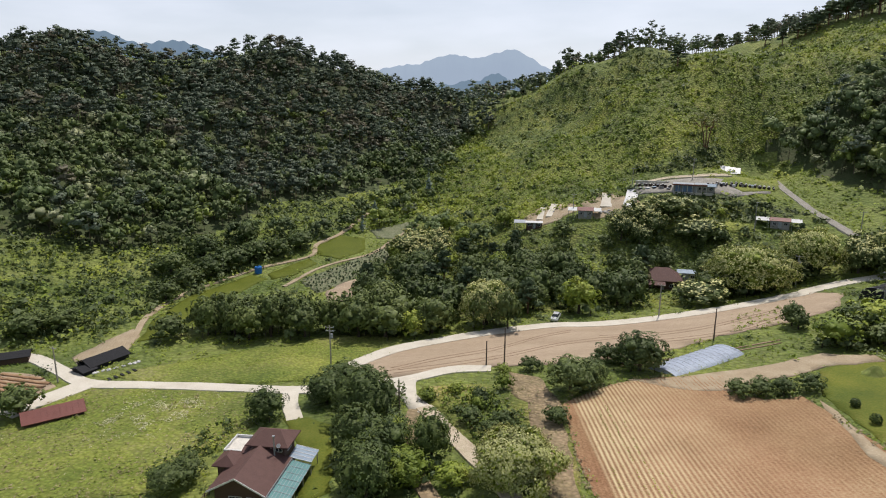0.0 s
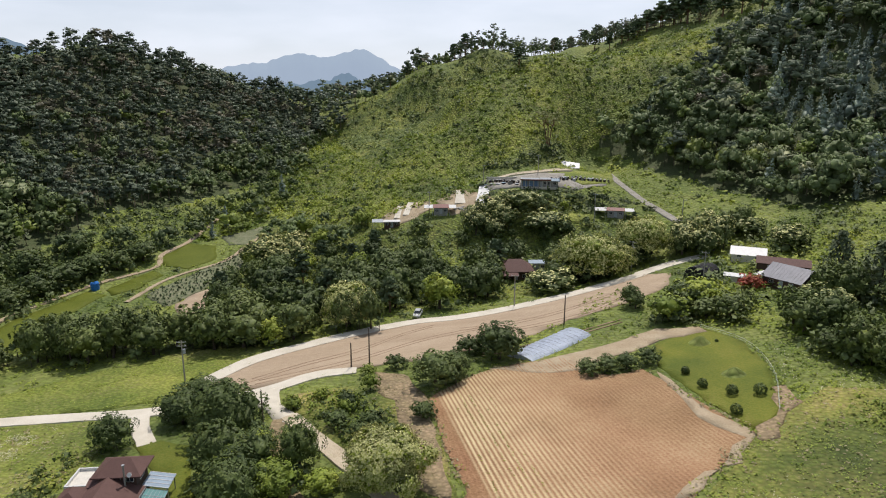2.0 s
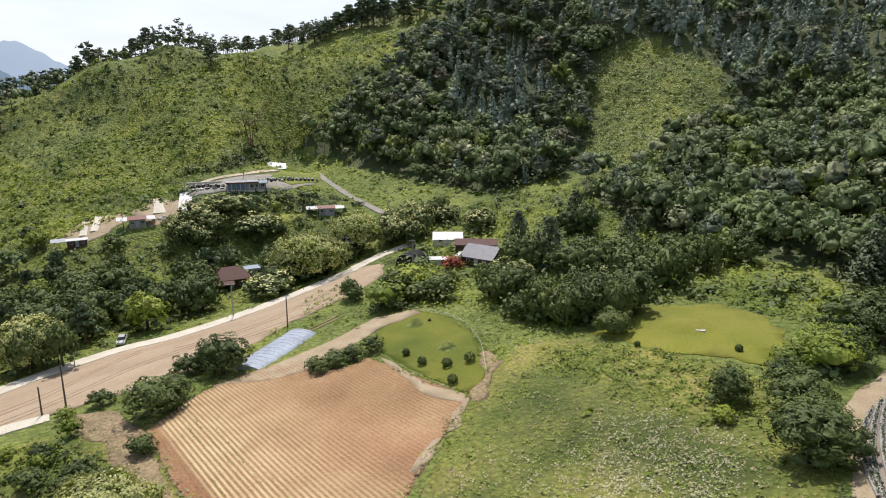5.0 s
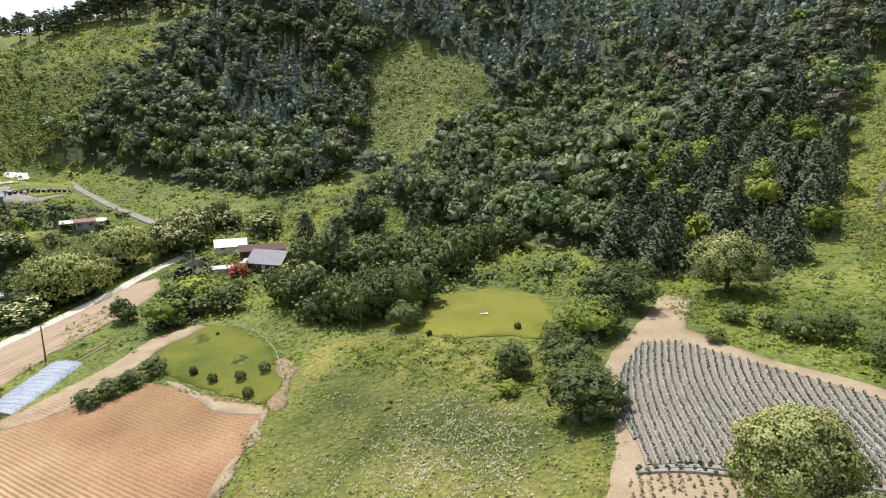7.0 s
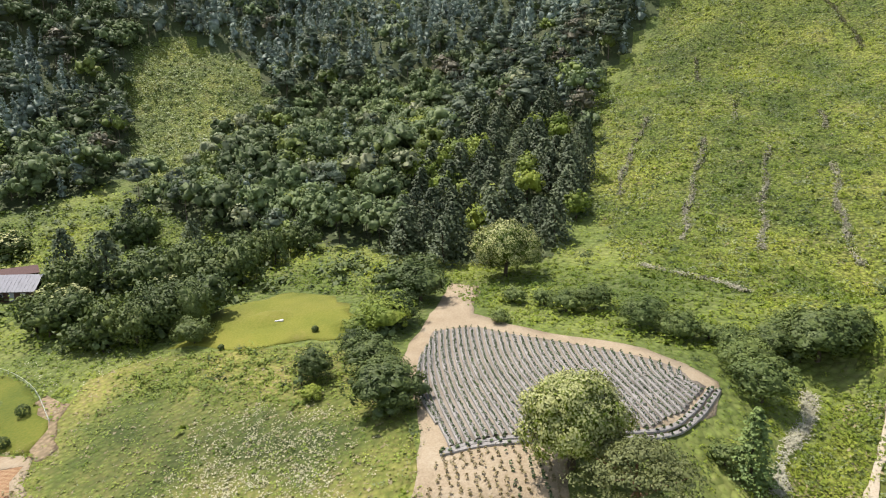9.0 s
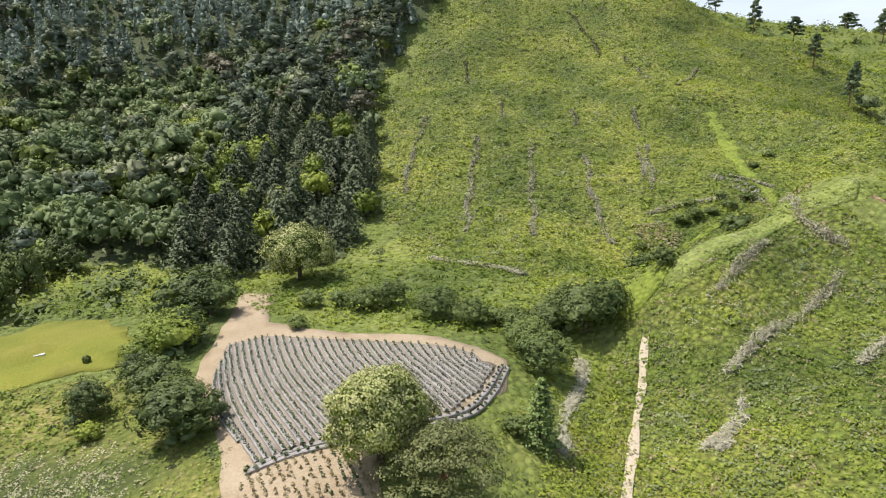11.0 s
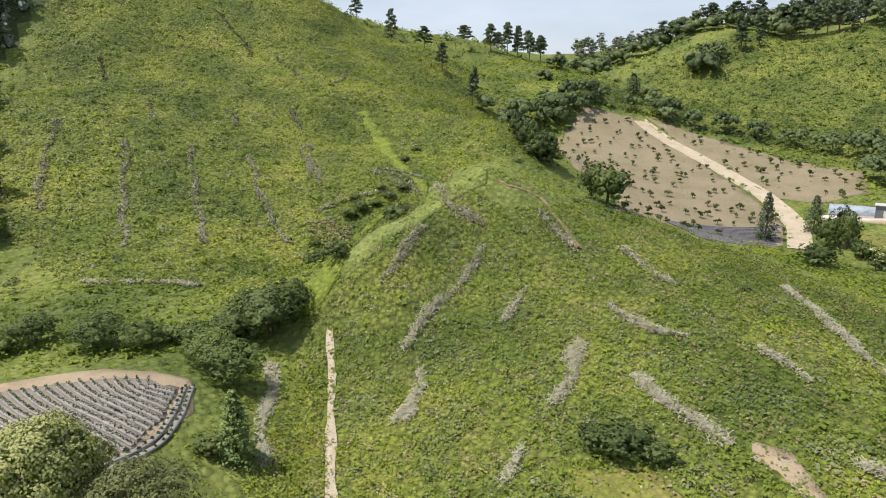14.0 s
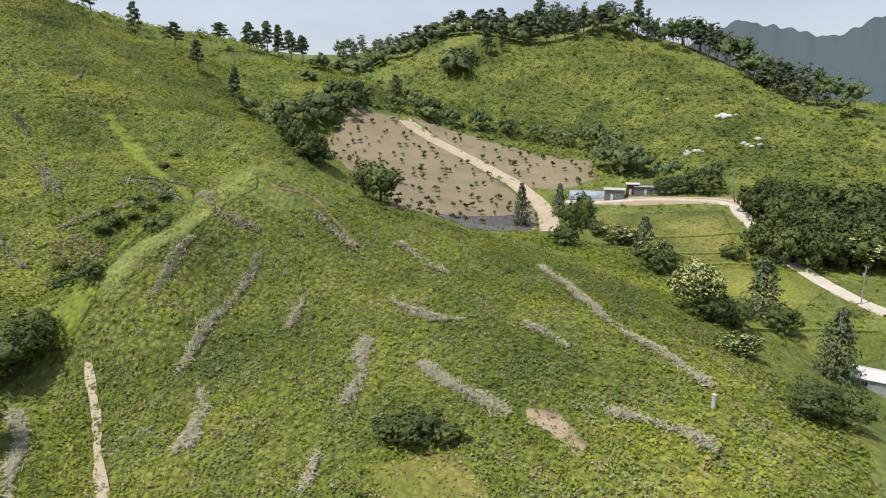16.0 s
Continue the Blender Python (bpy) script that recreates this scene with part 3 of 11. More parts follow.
AREAS = dict(
    sand=[(-17.9, 120.2), (-9.5, 128.4), (2.4, 133.4), (15.5, 138), (27, 140.8), (36.9, 140.8), (56.9, 144.4), (72.1, 147.9), (91.8, 153.6), (92.9, 154.6), (98.7, 150.5), (90.8, 139.6), (76.7, 132.7), (58.9, 128.5), (44.2, 120.7), (33, 117.5), (23.8, 116), (8.5, 116.9), (-6.9, 114.3), (-13.9, 114.3)],
    brown=[(19.6, 96), (29.4, 103.4), (38.3, 106.2), (50.4, 106.1), (47.5, 97.3), (52.5, 94.4), (58.2, 94.8), (59.2, 80.4), (59.8, 67.8), (50.4, 62.2), (41.1, 56.6), (34, 51), (14.8, 59.6), (18.8, 68), (18.5, 79.8)],
    track=[(33.4, 105.1), (43.1, 105.5), (56.1, 109.5), (71.7, 113), (79.7, 109.5), (78.8, 106.1), (68.5, 106.6), (57.9, 103.1), (49.9, 97.3), (40.8, 99.7)],
    lawn=[(67.4, 105.9), (79.2, 108.9), (80.5, 97.1), (75, 83.2), (66.4, 71.4), (60.5, 68.7), (60.4, 82.2), (61, 94.7)],
    tomb_lawn=[(87.4, 66.1), (104.7, 67.5), (114, 58), (111.6, 46.9), (100.6, 38.9), (92.1, 38.4), (88.3, 47.9), (86.5, 56.9)],
    mulch=[(84.7, 23), (95.3, 23.4), (98.1, 18.1), (93.5, 6.7), (88, -5.7), (84.6, -12.9), (80.6, -15.8), (72.8, -12.1), (68, -8), (64.8, 1.2), (63.1, 8.4), (61.1, 13.4), (68.9, 17.4)],
    sparse=[(60.8, 14.7), (63, 3.5), (54.7, 0.6), (52.9, 14)],
    mulch_edge=[(81.9, 25.9), (103.8, 26.3), (124.8, 26.8), (122.8, 20.5), (104.5, 18.9), (97.4, 7), (92.8, -6), (87.2, -13.9), (83.4, -18.1), (74.9, -16.3), (66.4, -8.5), (62.4, 0.5), (54.2, 0.2), (52.2, 15.6), (62.4, 16.9), (69.8, 19.6)],
    meadow_w=[(-67.6, 120.7), (-57.4, 126.2), (-45.2, 132.7), (-21.7, 142.4), (-8.2, 138.3), (-10.2, 130.1), (-20, 122.5), (-24.3, 114.8), (-42, 115.4), (-59.1, 116.9)],
    meadow_sw=[(-71.7, 110.1), (-67.5, 114.1), (-51.9, 113), (-31.8, 110.2), (-31.1, 96.8), (-37.4, 84.4), (-36.7, 76.6), (-69, 74.1), (-79.9, 98.1)],
    paddy_a=[(-70.2, 138.6), (-72.7, 153.1), (-71.2, 171.2), (-60.1, 192.4), (-54.1, 189.5), (-60.9, 173.3), (-64, 142.3)],
    paddy_b=[(-55, 192.7), (-44.7, 206.9), (-41.1, 202.8), (-46.2, 192.8), (-52.1, 188.2)],
    paddy_c=[(-44.3, 219.8), (-38.6, 234.2), (-29.2, 234), (-27.5, 219.7), (-34.6, 208.3), (-42.6, 211.1)],
    crop=[(-43.5, 188.1), (-33.5, 201), (-21.2, 226.8), (-9.2, 234), (-25.5, 194.8), (-36.1, 176.2)],
    crop_b=[(-28.2, 244.3), (-14.5, 255.1), (-9.8, 250.3), (-17.8, 236.5), (-25.1, 235.1)],
    bare_w=[(-80.6, 129.5), (-74.9, 145.9), (-71.1, 141.9), (-70.8, 129.3), (-74.2, 122.3)],
    garden=[(-91, 113.6), (-90.5, 122.5), (-82.4, 120.6), (-75.5, 115.7), (-78.2, 110.4), (-86.1, 106.7)],
    yard=[(-27, 98.9), (-22.7, 99), (-17.8, 95.2), (-14.7, 74.6), (-19.1, 72.8), (-21.7, 88.1)],
    upper_terrace=[(71.4, 237.9), (80.1, 245.8), (107.6, 238.9), (125.3, 239.4), (118, 228.9), (103, 222.8), (71.6, 231.4)],
    lower_terrace=[(67.5, 215.8), (96, 209.8), (118.1, 205), (121.2, 200.5), (96.2, 205.4), (68.6, 212.8)],
    orchard=[(194.4, -189.6), (205.6, -223.5), (189, -237.2), (151.9, -226.7), (113.3, -206.1), (91.1, -187.1), (89, -177), (102.5, -124.5), (136, -165.5), (149.4, -158.4)],
    orchard_e=[(186.6, -242.8), (158.3, -249.9), (99.6, -252), (88.7, -231), (94.6, -214), (108.3, -209.9), (134.8, -225.8)],
    strips=[(113, -157.8), (94.9, -190.5), (85.2, -172.6), (87.9, -136.7)],
    paddy_d=[(74.8, -191.6), (37.7, -196.7), (31.2, -184.1), (30.8, -166.9), (47.3, -161.1), (65.1, -172.1)],
    paddy_e=[(40.8, -153.6), (27.8, -165.3), (13.8, -171.4), (6.2, -163.8), (12.6, -143), (28.2, -138.5)],
    paddy_f=[(10.9, -128.5), (-3.7, -143.8), (-4, -132.5), (5.4, -119.5)],
    yard_e=[(90.2, -209), (61.8, -212.1), (37.2, -208.3), (29.8, -206.6), (31.1, -200.8), (52, -202.5), (80.9, -201.6)],
    forest_nw=[(-179, 170), (-155, 177), (-129, 184), (-121, 190), (-101, 192), (-86, 211), (-74, 230), (-69, 256), (-46, 284), (-28, 310), (-10, 331), (5.1, 368), (16.2, 440), (18.2, 454), (-18, 484), (-63, 455), (-102, 414), (-154, 377), (-204, 360), (-223, 339)],
    gully_grass=[(111.4, -35.8), (106.2, -40), (100.6, -42), (100.3, -46.4), (137.2, -68.9), (139.5, -77.3), (144, -89.4), (141.7, -83.6), (136.6, -73.3), (98.8, -49.6), (95.4, -45.1), (93.4, -41), (97.1, -37.3)],
    gully_top=[(145.3, -95.8), (154.1, -96.9), (161.5, -97.2), (175.8, -100.6), (195.7, -106.9), (209.6, -110.5), (210.2, -114.8), (195.8, -110.9), (178.5, -105.7), (162.8, -100.9), (150.4, -99.8), (108.8, -74.8)],
    spur_rim=[(140.3, -89.7), (105.4, -76.9), (103.7, -84.1), (98.8, -87.6), (92.9, -94.5), (83.2, -101.8), (78.3, -96.1), (87.9, -89.6), (95, -84.3), (99.3, -80.7), (101.4, -74.7), (101.4, -66.1)],
    rim_strip=[(97.2, -46.0), (98.1, -50.9), (101.0, -56.0), (100.7, -60.6), (110.8, -73.6), (105.0, -76.6), (104.0, -84.4), (98.0, -80.0), (99.4, -73.3), (97.5, -65.5), (94.2, -57.7), (93.0, -52.9), (92.0, -49.6), (92.8, -45.8)],
    dead_a=[(148.8, -62.7), (147.7, -70.2), (139.2, -71.5), (135.4, -65.7), (141.3, -62.4)],
    dead_b=[(166.0, -89.2), (160.6, -94.8), (152.5, -97.4), (145.4, -93.8), (153.8, -92.6)],
    spur_flank=[(92.7, -40.1), (94.5, -44.7), (95, -49.3), (95.2, -55.1), (99.1, -64), (101.4, -74), (99.7, -80.3), (96.6, -79.3), (97.1, -73), (94.2, -63.3), (91.8, -55.9), (90.3, -50.6), (89.7, -45.4), (88.7, -41.8)],
    fallow=[(60.8, 68.5), (77.5, 74.8), (83.2, 69.2), (85.7, 56.4), (88.2, 42.7), (85.7, 32), (76.4, 25.1), (63.7, 18.1), (50.9, 13.4), (37.2, 52.1), (46.9, 58.8)],
    weeds=[(77.6, 69.7), (84.6, 62.7), (87, 47.2), (89.5, 37.3), (76.5, 31.7), (72.1, 36.4), (71.4, 49), (72.5, 62.9)],
    rank_a=[(127.1, 31), (141.3, 26.3), (139.5, 9.3), (133.8, -2.9), (128.9, -28.6), (108.6, -34.8), (95.9, -30.1), (93.1, -18.8), (94.7, -6), (98.8, 7.1), (104.7, 17.4)],
    rank_b=[(97.5, 145.2), (131.4, 174.4), (159, 172.2), (189, 155), (155.5, 94.3), (150.1, 66.7), (132.4, 37.5), (116, 29.4), (113.7, 43), (116.2, 59.2), (106.5, 68.6), (89.7, 67.7), (85.8, 74.1), (88, 84.6), (88.1, 97.5), (79.1, 119.3)],
    gully=[(118.5, -29.3), (105.5, -44.4), (168.8, -83.3), (186.8, -104.3), (150.6, -117.2), (149.9, -112.9), (143.5, -87.4), (108, -56.1), (96.1, -44.7), (91, -38.5)],
    saddle=[(289.3, -197.7), (311.2, -306.6), (230.1, -258.4), (209, -218.7), (157.2, -148.2), (144.8, -131.6), (223.7, -179.9)],
    spur_back=[(134.5, -149.8), (109.9, -157.9), (83.1, -151.9), (52, -134.9), (27, -107.3), (7.2, -93.7), (12.7, -96.2), (41.4, -155.8), (82.5, -167.8)],
    house_side=[(-13.1, 69.7), (-19.9, 107.9), (-9.8, 109.4), (-4.4, 92.7), (-3, 68.5)],
    apron=[(-11.8, 110.2), (-9.7, 112.4), (-5.0, 113.2), (-4.2, 105.4), (-2.0, 99.5), (-3.3, 96.9), (-5.1, 98.9), (-7.1, 103.8), (-9.5, 108.1)],
    dry_margin=[(12.6, 113.1), (17.5, 109.5), (19.6, 97), (18.2, 85.2), (17.6, 75.6), (16.6, 66.5), (13.2, 70.3), (14.1, 80.8), (13.9, 87.9), (13.9, 97.5), (11.2, 104.8)],
    thicket=[(-3.0, 103), (0, 107.5), (5, 107), (9, 101), (13.5, 93), (13.9, 84), (12.5, 76.5), (9.5, 77.5), (6, 83.5), (3.0, 91.5), (0.2, 98)],
    straw=[(68.3, 47.1), (70.6, 33.2), (66.2, 28.3), (54.9, 22.9), (49.3, 41.6), (55.0, 44.1), (61.6, 43.6)],
    straw_b=[(44.0, 53.8), (49.6, 56.9), (53.8, 54.4), (53.6, 47.3), (49.3, 41.6)],
    gold=[(79.2, 67.4), (84.2, 59.4), (86.0, 47.0), (83.6, 42.0), (73.4, 33.1), (71.6, 35.8), (74.6, 41.8), (74.5, 51.4), (73.0, 60.8), (71.6, 66.2)],
    lawn_gap=[(71.7, 78.8), (73.2, 77.4), (70.1, 72.7), (66.5, 70.6), (60.7, 65.1), (59.2, 66.5), (61.6, 69.7), (66.9, 73.0)],
    field_rim=[(60.2, 92.1), (59.6, 85.9), (58.8, 76.5), (59.1, 68.5), (58.7, 66.3), (54.5, 63.9), (42.5, 57.5), (41.9, 58.5), (54.1, 65.5), (57.2, 67.5), (56.8, 74.9), (57.2, 84.4), (57.8, 88.8)],
    path_side=[(-4, 109), (18, 106.9), (20.1, 95.9), (18.5, 81.4), (17.1, 66), (7.9, 67.1), (7.2, 75.8), (1.4, 87.8)],
    lane_side=[(113.1, 264.5), (146.6, 260.2), (129.4, 180.5), (126.3, 191.1), (127.3, 235.5), (110.7, 259.4)],
    terrace_bank=[(65.5, 231), (110.2, 220.7), (126.3, 213.4), (105.2, 209.2), (69.4, 215.9)],
    valley_head=[(-38.6, 234.2), (-11.1, 253.1), (4.7, 328), (16.7, 413.3), (5.2, 368), (-9.8, 329.2), (-24.6, 296.2), (-38, 260.4)],
    weed_bank=[(67.4, 142.4), (80.6, 144.9), (75.2, 132), (57.9, 126.2), (44.5, 118.2), (61.8, 126.8)],
    east_bank=[(85.4, -23.4), (91.2, -31.6), (89.3, -38.7), (83.3, -38), (69.1, -30.9), (49.7, -22.1), (50.9, -14.1)],
    flowers_w=[(-60.5, 99.5), (-58.4, 97.9), (-53.2, 94.6), (-48.3, 96.1), (-44.4, 100.7), (-41, 105.8), (-43, 109.5), (-52.7, 111), (-57, 107.4)],
    house_hedge=[(-37.6, 99.6), (-33.0, 97), (-33.5, 92.5), (-35.3, 86.3), (-37, 79.6), (-41.5, 77.8), (-41, 82.7), (-39.4, 92.4)],
    lawn_edge=[(66.5, 71.3), (75, 83.2), (80.9, 96.7), (90.8, 90.9), (91.4, 80), (85, 66.1), (77.7, 74.5)],
    bare_top=[(41.9, -45.4), (38.2, -48.5), (34, -50.9), (29.3, -50.1), (26.1, -43.8), (35.7, -38.3)],
    scar=[(30.5, -61.9), (26.8, -61), (22.3, -58.9), (23.4, -57.3), (28.2, -58.9)],
    forest_e=[(142.7, 282.1), (160.9, 284.9), (215.4, 301.3), (253.8, 308.8), (271.9, 316.5), (328.1, 282.4), (405.5, 162.9), (399.2, 63), (314.4, -31.4), (275, -1.3), (182.1, 1.5), (139.2, 9.4), (141.5, 26.6), (150.9, 55.7), (155.2, 94), (188.8, 154.9), (237.2, 190.3), (203.9, 166.7), (180.8, 171.1), (163.7, 176.4), (150.8, 236.9)],
    clearing=[(284.3, 222.6), (302.4, 205.4), (302.5, 166.4), (274.8, 141.8), (248.4, 153.7), (194, 142.7), (199.1, 163), (247, 199.5)],
    clearcut=[(317.8, -34.4), (318.3, -145.2), (278.4, -204.9), (207.6, -176.3), (146.3, -135.3), (150.6, -117.2), (189.9, -106), (168.8, -83.3), (105.5, -44.4), (132.9, -9), (183.6, 0.9), (246.9, 1.5)],
    north_hill=[(-11.4, 262.4), (-3.8, 307.3), (8, 350.5), (19.2, 431.3), (45, 448.5), (78.8, 405.9), (110.8, 410.7), (139.4, 413.1), (160.5, 394.9), (183.2, 373), (212, 364.6), (232.2, 354.6), (238.7, 308.1), (199.9, 305.6), (171.4, 292.7), (148.8, 286.5), (142.7, 280.6), (130, 279.3), (122.4, 273.3), (78.1, 261.6), (66, 233.1), (45.4, 233.8), (24.7, 235.7), (3.6, 256.5)],
    spur=[(91, -38.5), (96.1, -44.7), (108, -56.1), (143.5, -87.4), (149.9, -112.9), (105.4, -75.2), (90.5, -78.8), (77.6, -141.9), (47.9, -124.5), (26, -103.5), (6.7, -88.4), (-2.2, -73), (-3.7, -58.4), (44.3, -25.8), (48.3, -13.4), (64.8, -19.6), (76.7, -27.4)],
    south_hill=[(211, -221), (228, -265.1), (240.7, -333.7), (208, -373.9), (189.1, -383.2), (144.5, -400.7), (71.5, -367.6), (20, -315.9), (3.3, -297.2), (0.2, -250.3), (27.9, -229.7), (37.1, -244.4), (53.6, -243.7), (101.9, -263.9), (170.8, -254.8), (191.9, -247.4)],
    slope_w=[(-126.9, 139.9), (-140.5, 167), (-130.2, 185.5), (-125.3, 196.7), (-102.6, 195.3), (-86.6, 213), (-74.1, 228.1), (-67.8, 251.5), (-45.1, 277.2), (-27.8, 303), (-34.6, 270.9), (-45.3, 225.6), (-63.5, 191.9), (-76.6, 152.5), (-79.5, 141.6), (-87.7, 137.5), (-96.4, 131.4)],
    bank_a=[(29.9, 234.4), (37.1, 241.4), (48.3, 238.6), (49.2, 230.1), (40.9, 225.8), (32.9, 226.4)],
    bank_b=[(52.1, 235.8), (60.6, 243.7), (71.7, 224.5), (72.1, 218.7), (62.4, 218.9), (52.5, 223.1)],
    yard_w=[(-34.1, 178.7), (-28.2, 189), (-23.6, 194.2), (-23.6, 179.4), (-28.1, 166.4), (-31.2, 166.5)],
    nose_back=[(150, 330), (132, 337), (115, 339), (102, 337), (80, 329), (61, 319), (46, 310), (34, 305), (24, 380), (36, 440), (54.7, 432), (78, 402.8), (111.5, 412), (124.6, 418), (150, 405)],
    saddle_gap=[(176.1, -123.3), (737.2, -516.2), (621.8, -650.7), (148.5, -155.4)],
    north_back=[(43, 426.9), (75.2, 404.6), (116.9, 421.1), (143.6, 415.4), (168.2, 406), (117.5, 326.5), (117.5, 387.5), (82, 324.8), (59.8, 389.9)],
    gap=[(37, 434.6), (27.1, 406.6), (15.3, 418), (6.9, 427.9), (26.4, 444.8)],
    terrace_green=[(106.2, 240.9), (136, 259.5), (125.9, 237.7), (121.9, 232.6), (107.1, 227.1), (102.8, 235.4)],
    terrace_back=[(77.1, 264.7), (85.5, 264.7), (103.3, 263.2), (122.5, 279.1), (112, 255.3), (93.9, 252.4), (81.3, 260)],
    orchard_row=[(178.6, -248.9), (133.2, -273.3), (130.4, -269), (174.8, -244)],
    orchard_green=[(138.5, -253.6), (130.1, -267.4), (106.3, -262.1), (103.3, -252.1), (119, -244.9)],
    pines=[(139.9, 43.7), (173.3, 55.6), (205.4, 51.8), (234.9, 37.9), (239.8, 9.8), (191.5, -0.2), (151.4, 3.6), (137.9, 10.3)],
    apex=[(152.2, -89.4), (150.6, -98.6), (95.5, -73.5), (90.8, -73.8), (95.1, -69), (143.5, -93)],
    woods_v=[(-9.9, 251.6), (16.9, 246.5), (35.7, 223.8), (52.8, 219.7), (67.6, 223.6), (107.9, 215.6), (122.2, 199.1), (111.6, 174.3), (76.2, 159), (30.9, 153.3), (16.8, 155.2), (-3.2, 141.8), (-24.7, 145), (-24.9, 189.6)],
    forest_s=[(210.2, -400.4), (181, -406.5), (143.8, -413.4), (115.8, -413.6), (79.5, -389.5), (44.2, -365.5), (24.7, -348.9), (24.6, -383.9), (50, -406.7), (88.3, -430.8), (126.6, -452.9), (199.1, -437.1), (228.3, -433.9)],
    forest_b=[(327.9, -270.9), (309.6, -305.7), (288.4, -339.4), (261.2, -368.9), (214.3, -397.5), (155.6, -419.8), (173.2, -469.3), (280.5, -426.5), (377.8, -312.2)],
    forest_far=[(-135, 543), (-18, 525), (16.2, 455), (46.6, 437.9), (70.9, 439.8), (83.1, 421.8), (107.4, 426.6), (171.2, 678.4), (39.5, 739), (-179, 718)],
    forest_n=[(105.3, 415.4), (131.7, 426.5), (159, 429.3), (184.3, 427), (199.4, 402.8), (205.5, 379.7), (232.7, 366.3), (263.9, 344.8), (286.1, 334.4), (324.5, 380), (263.1, 414.1), (221.7, 447.7), (173.2, 469.2), (115.5, 455.6)],
)
LINES = dict(
    road_a=[(-99.4, 128.7), (-95.1, 129.4), (-89, 129.4), (-79.4, 123.3), (-69.9, 116.5), (-58.3, 115.3), (-41.3, 113.5), (-27.8, 110.9), (-17.2, 110.7), (-6.8, 112.6), (1.8, 116.4), (9.5, 115.8)],
    road_b=[(-18.7, 121.1), (-10.2, 129.4), (2, 134.5), (15.2, 139.1), (26.8, 142), (36.8, 142), (56.7, 145.6), (71.8, 149.1), (91.4, 154.7), (92.5, 155.7), (104.7, 159.6), (115.7, 159.1)],
    lane=[(117.8, 160), (124.3, 176.2), (127.5, 203.1), (126.9, 221.6), (127.4, 237.2), (133.3, 256.3)],
    drive=[(-28.3, 111), (-27.3, 105.3), (-24.9, 98.2)],
    west_branch=[(-69.9, 116.5), (-72.6, 111.6), (-75.3, 107.5), (-77.5, 103)],
    path_a=[(-3.2, 99.5), (-2.2, 97.4), (0.1, 91.5), (3.8, 82.9), (6.9, 75.8), (9.5, 69)],
    crest_path=[(98.4, -82.6), (96.1, -83.8), (93.1, -87.1), (89.8, -87.7), (85.7, -86.1), (81.9, -85.0), (75.7, -82.6)],
    path_b=[(-4.6, 98.6), (-5.3, 92.8), (-4.6, 86.9), (-3.9, 79.9), (-1.9, 73.0), (1, 66)],
    orchard_path=[(185.6, -237.1), (153.4, -228.9), (117.3, -213.4), (96, -196.8), (87.4, -185.7), (79.5, -171)],
    road_e=[(89, -201.7), (60.7, -208.7), (37.6, -203.2), (32.1, -195.3), (21.9, -182.8), (12.7, -172.2), (1.6, -158.3), (-4.5, -153.6)],
    dike=[(-70.2, 129.3), (-72.4, 141.8), (-75.1, 156), (-72.4, 174.5), (-60.9, 195), (-45.1, 209.1), (-44.7, 222.1), (-38.1, 237.7), (-31.8, 267.5)],
    dike_b=[(-47.3, 182.5), (-40.1, 197.7), (-26.1, 215.7), (-17.8, 236.5), (-9.9, 251.6)],
    bund_a=[(67.1, -172.9), (51.4, -173.9), (39.3, -179), (30.6, -185)],
    bund_b=[(57.6, -160.7), (41.4, -165.5), (26.1, -176.4)],
    bund_c=[(41, -154.5), (28.3, -167.2), (12.7, -172.2)],
    bund_d=[(18.5, -115.7), (9.5, -133.7), (-2.9, -144.2)],
    rut_a=[(-10.5, 118.2), (-0.5, 122.8), (11.6, 126.9), (22.1, 133.5), (29.1, 136.9)],
    rut_b=[(-9.2, 116.9), (1.8, 119.4), (13.5, 122.7), (26.1, 128.2), (39.2, 131.6)],
    rut_c=[(34.3, 132.2), (47, 132.6), (60.6, 135.3), (72.9, 140), (82.6, 143.6)],
    rut_d=[(36.8, 127.3), (50.4, 128.5), (63.6, 130.9), (78.1, 137.8)],
    rut_e=[(34.2, 113.9), (46, 116.3), (58.7, 119.9), (68.8, 122)],
    terrace_track=[(72.2, 247.9), (83.1, 250.3), (95.9, 244.6), (110.5, 245.9)],
    foot_path=[(90, -41.2), (83.3, -38), (73.5, -33.1), (64.9, -29), (55.9, -24.7)],
)
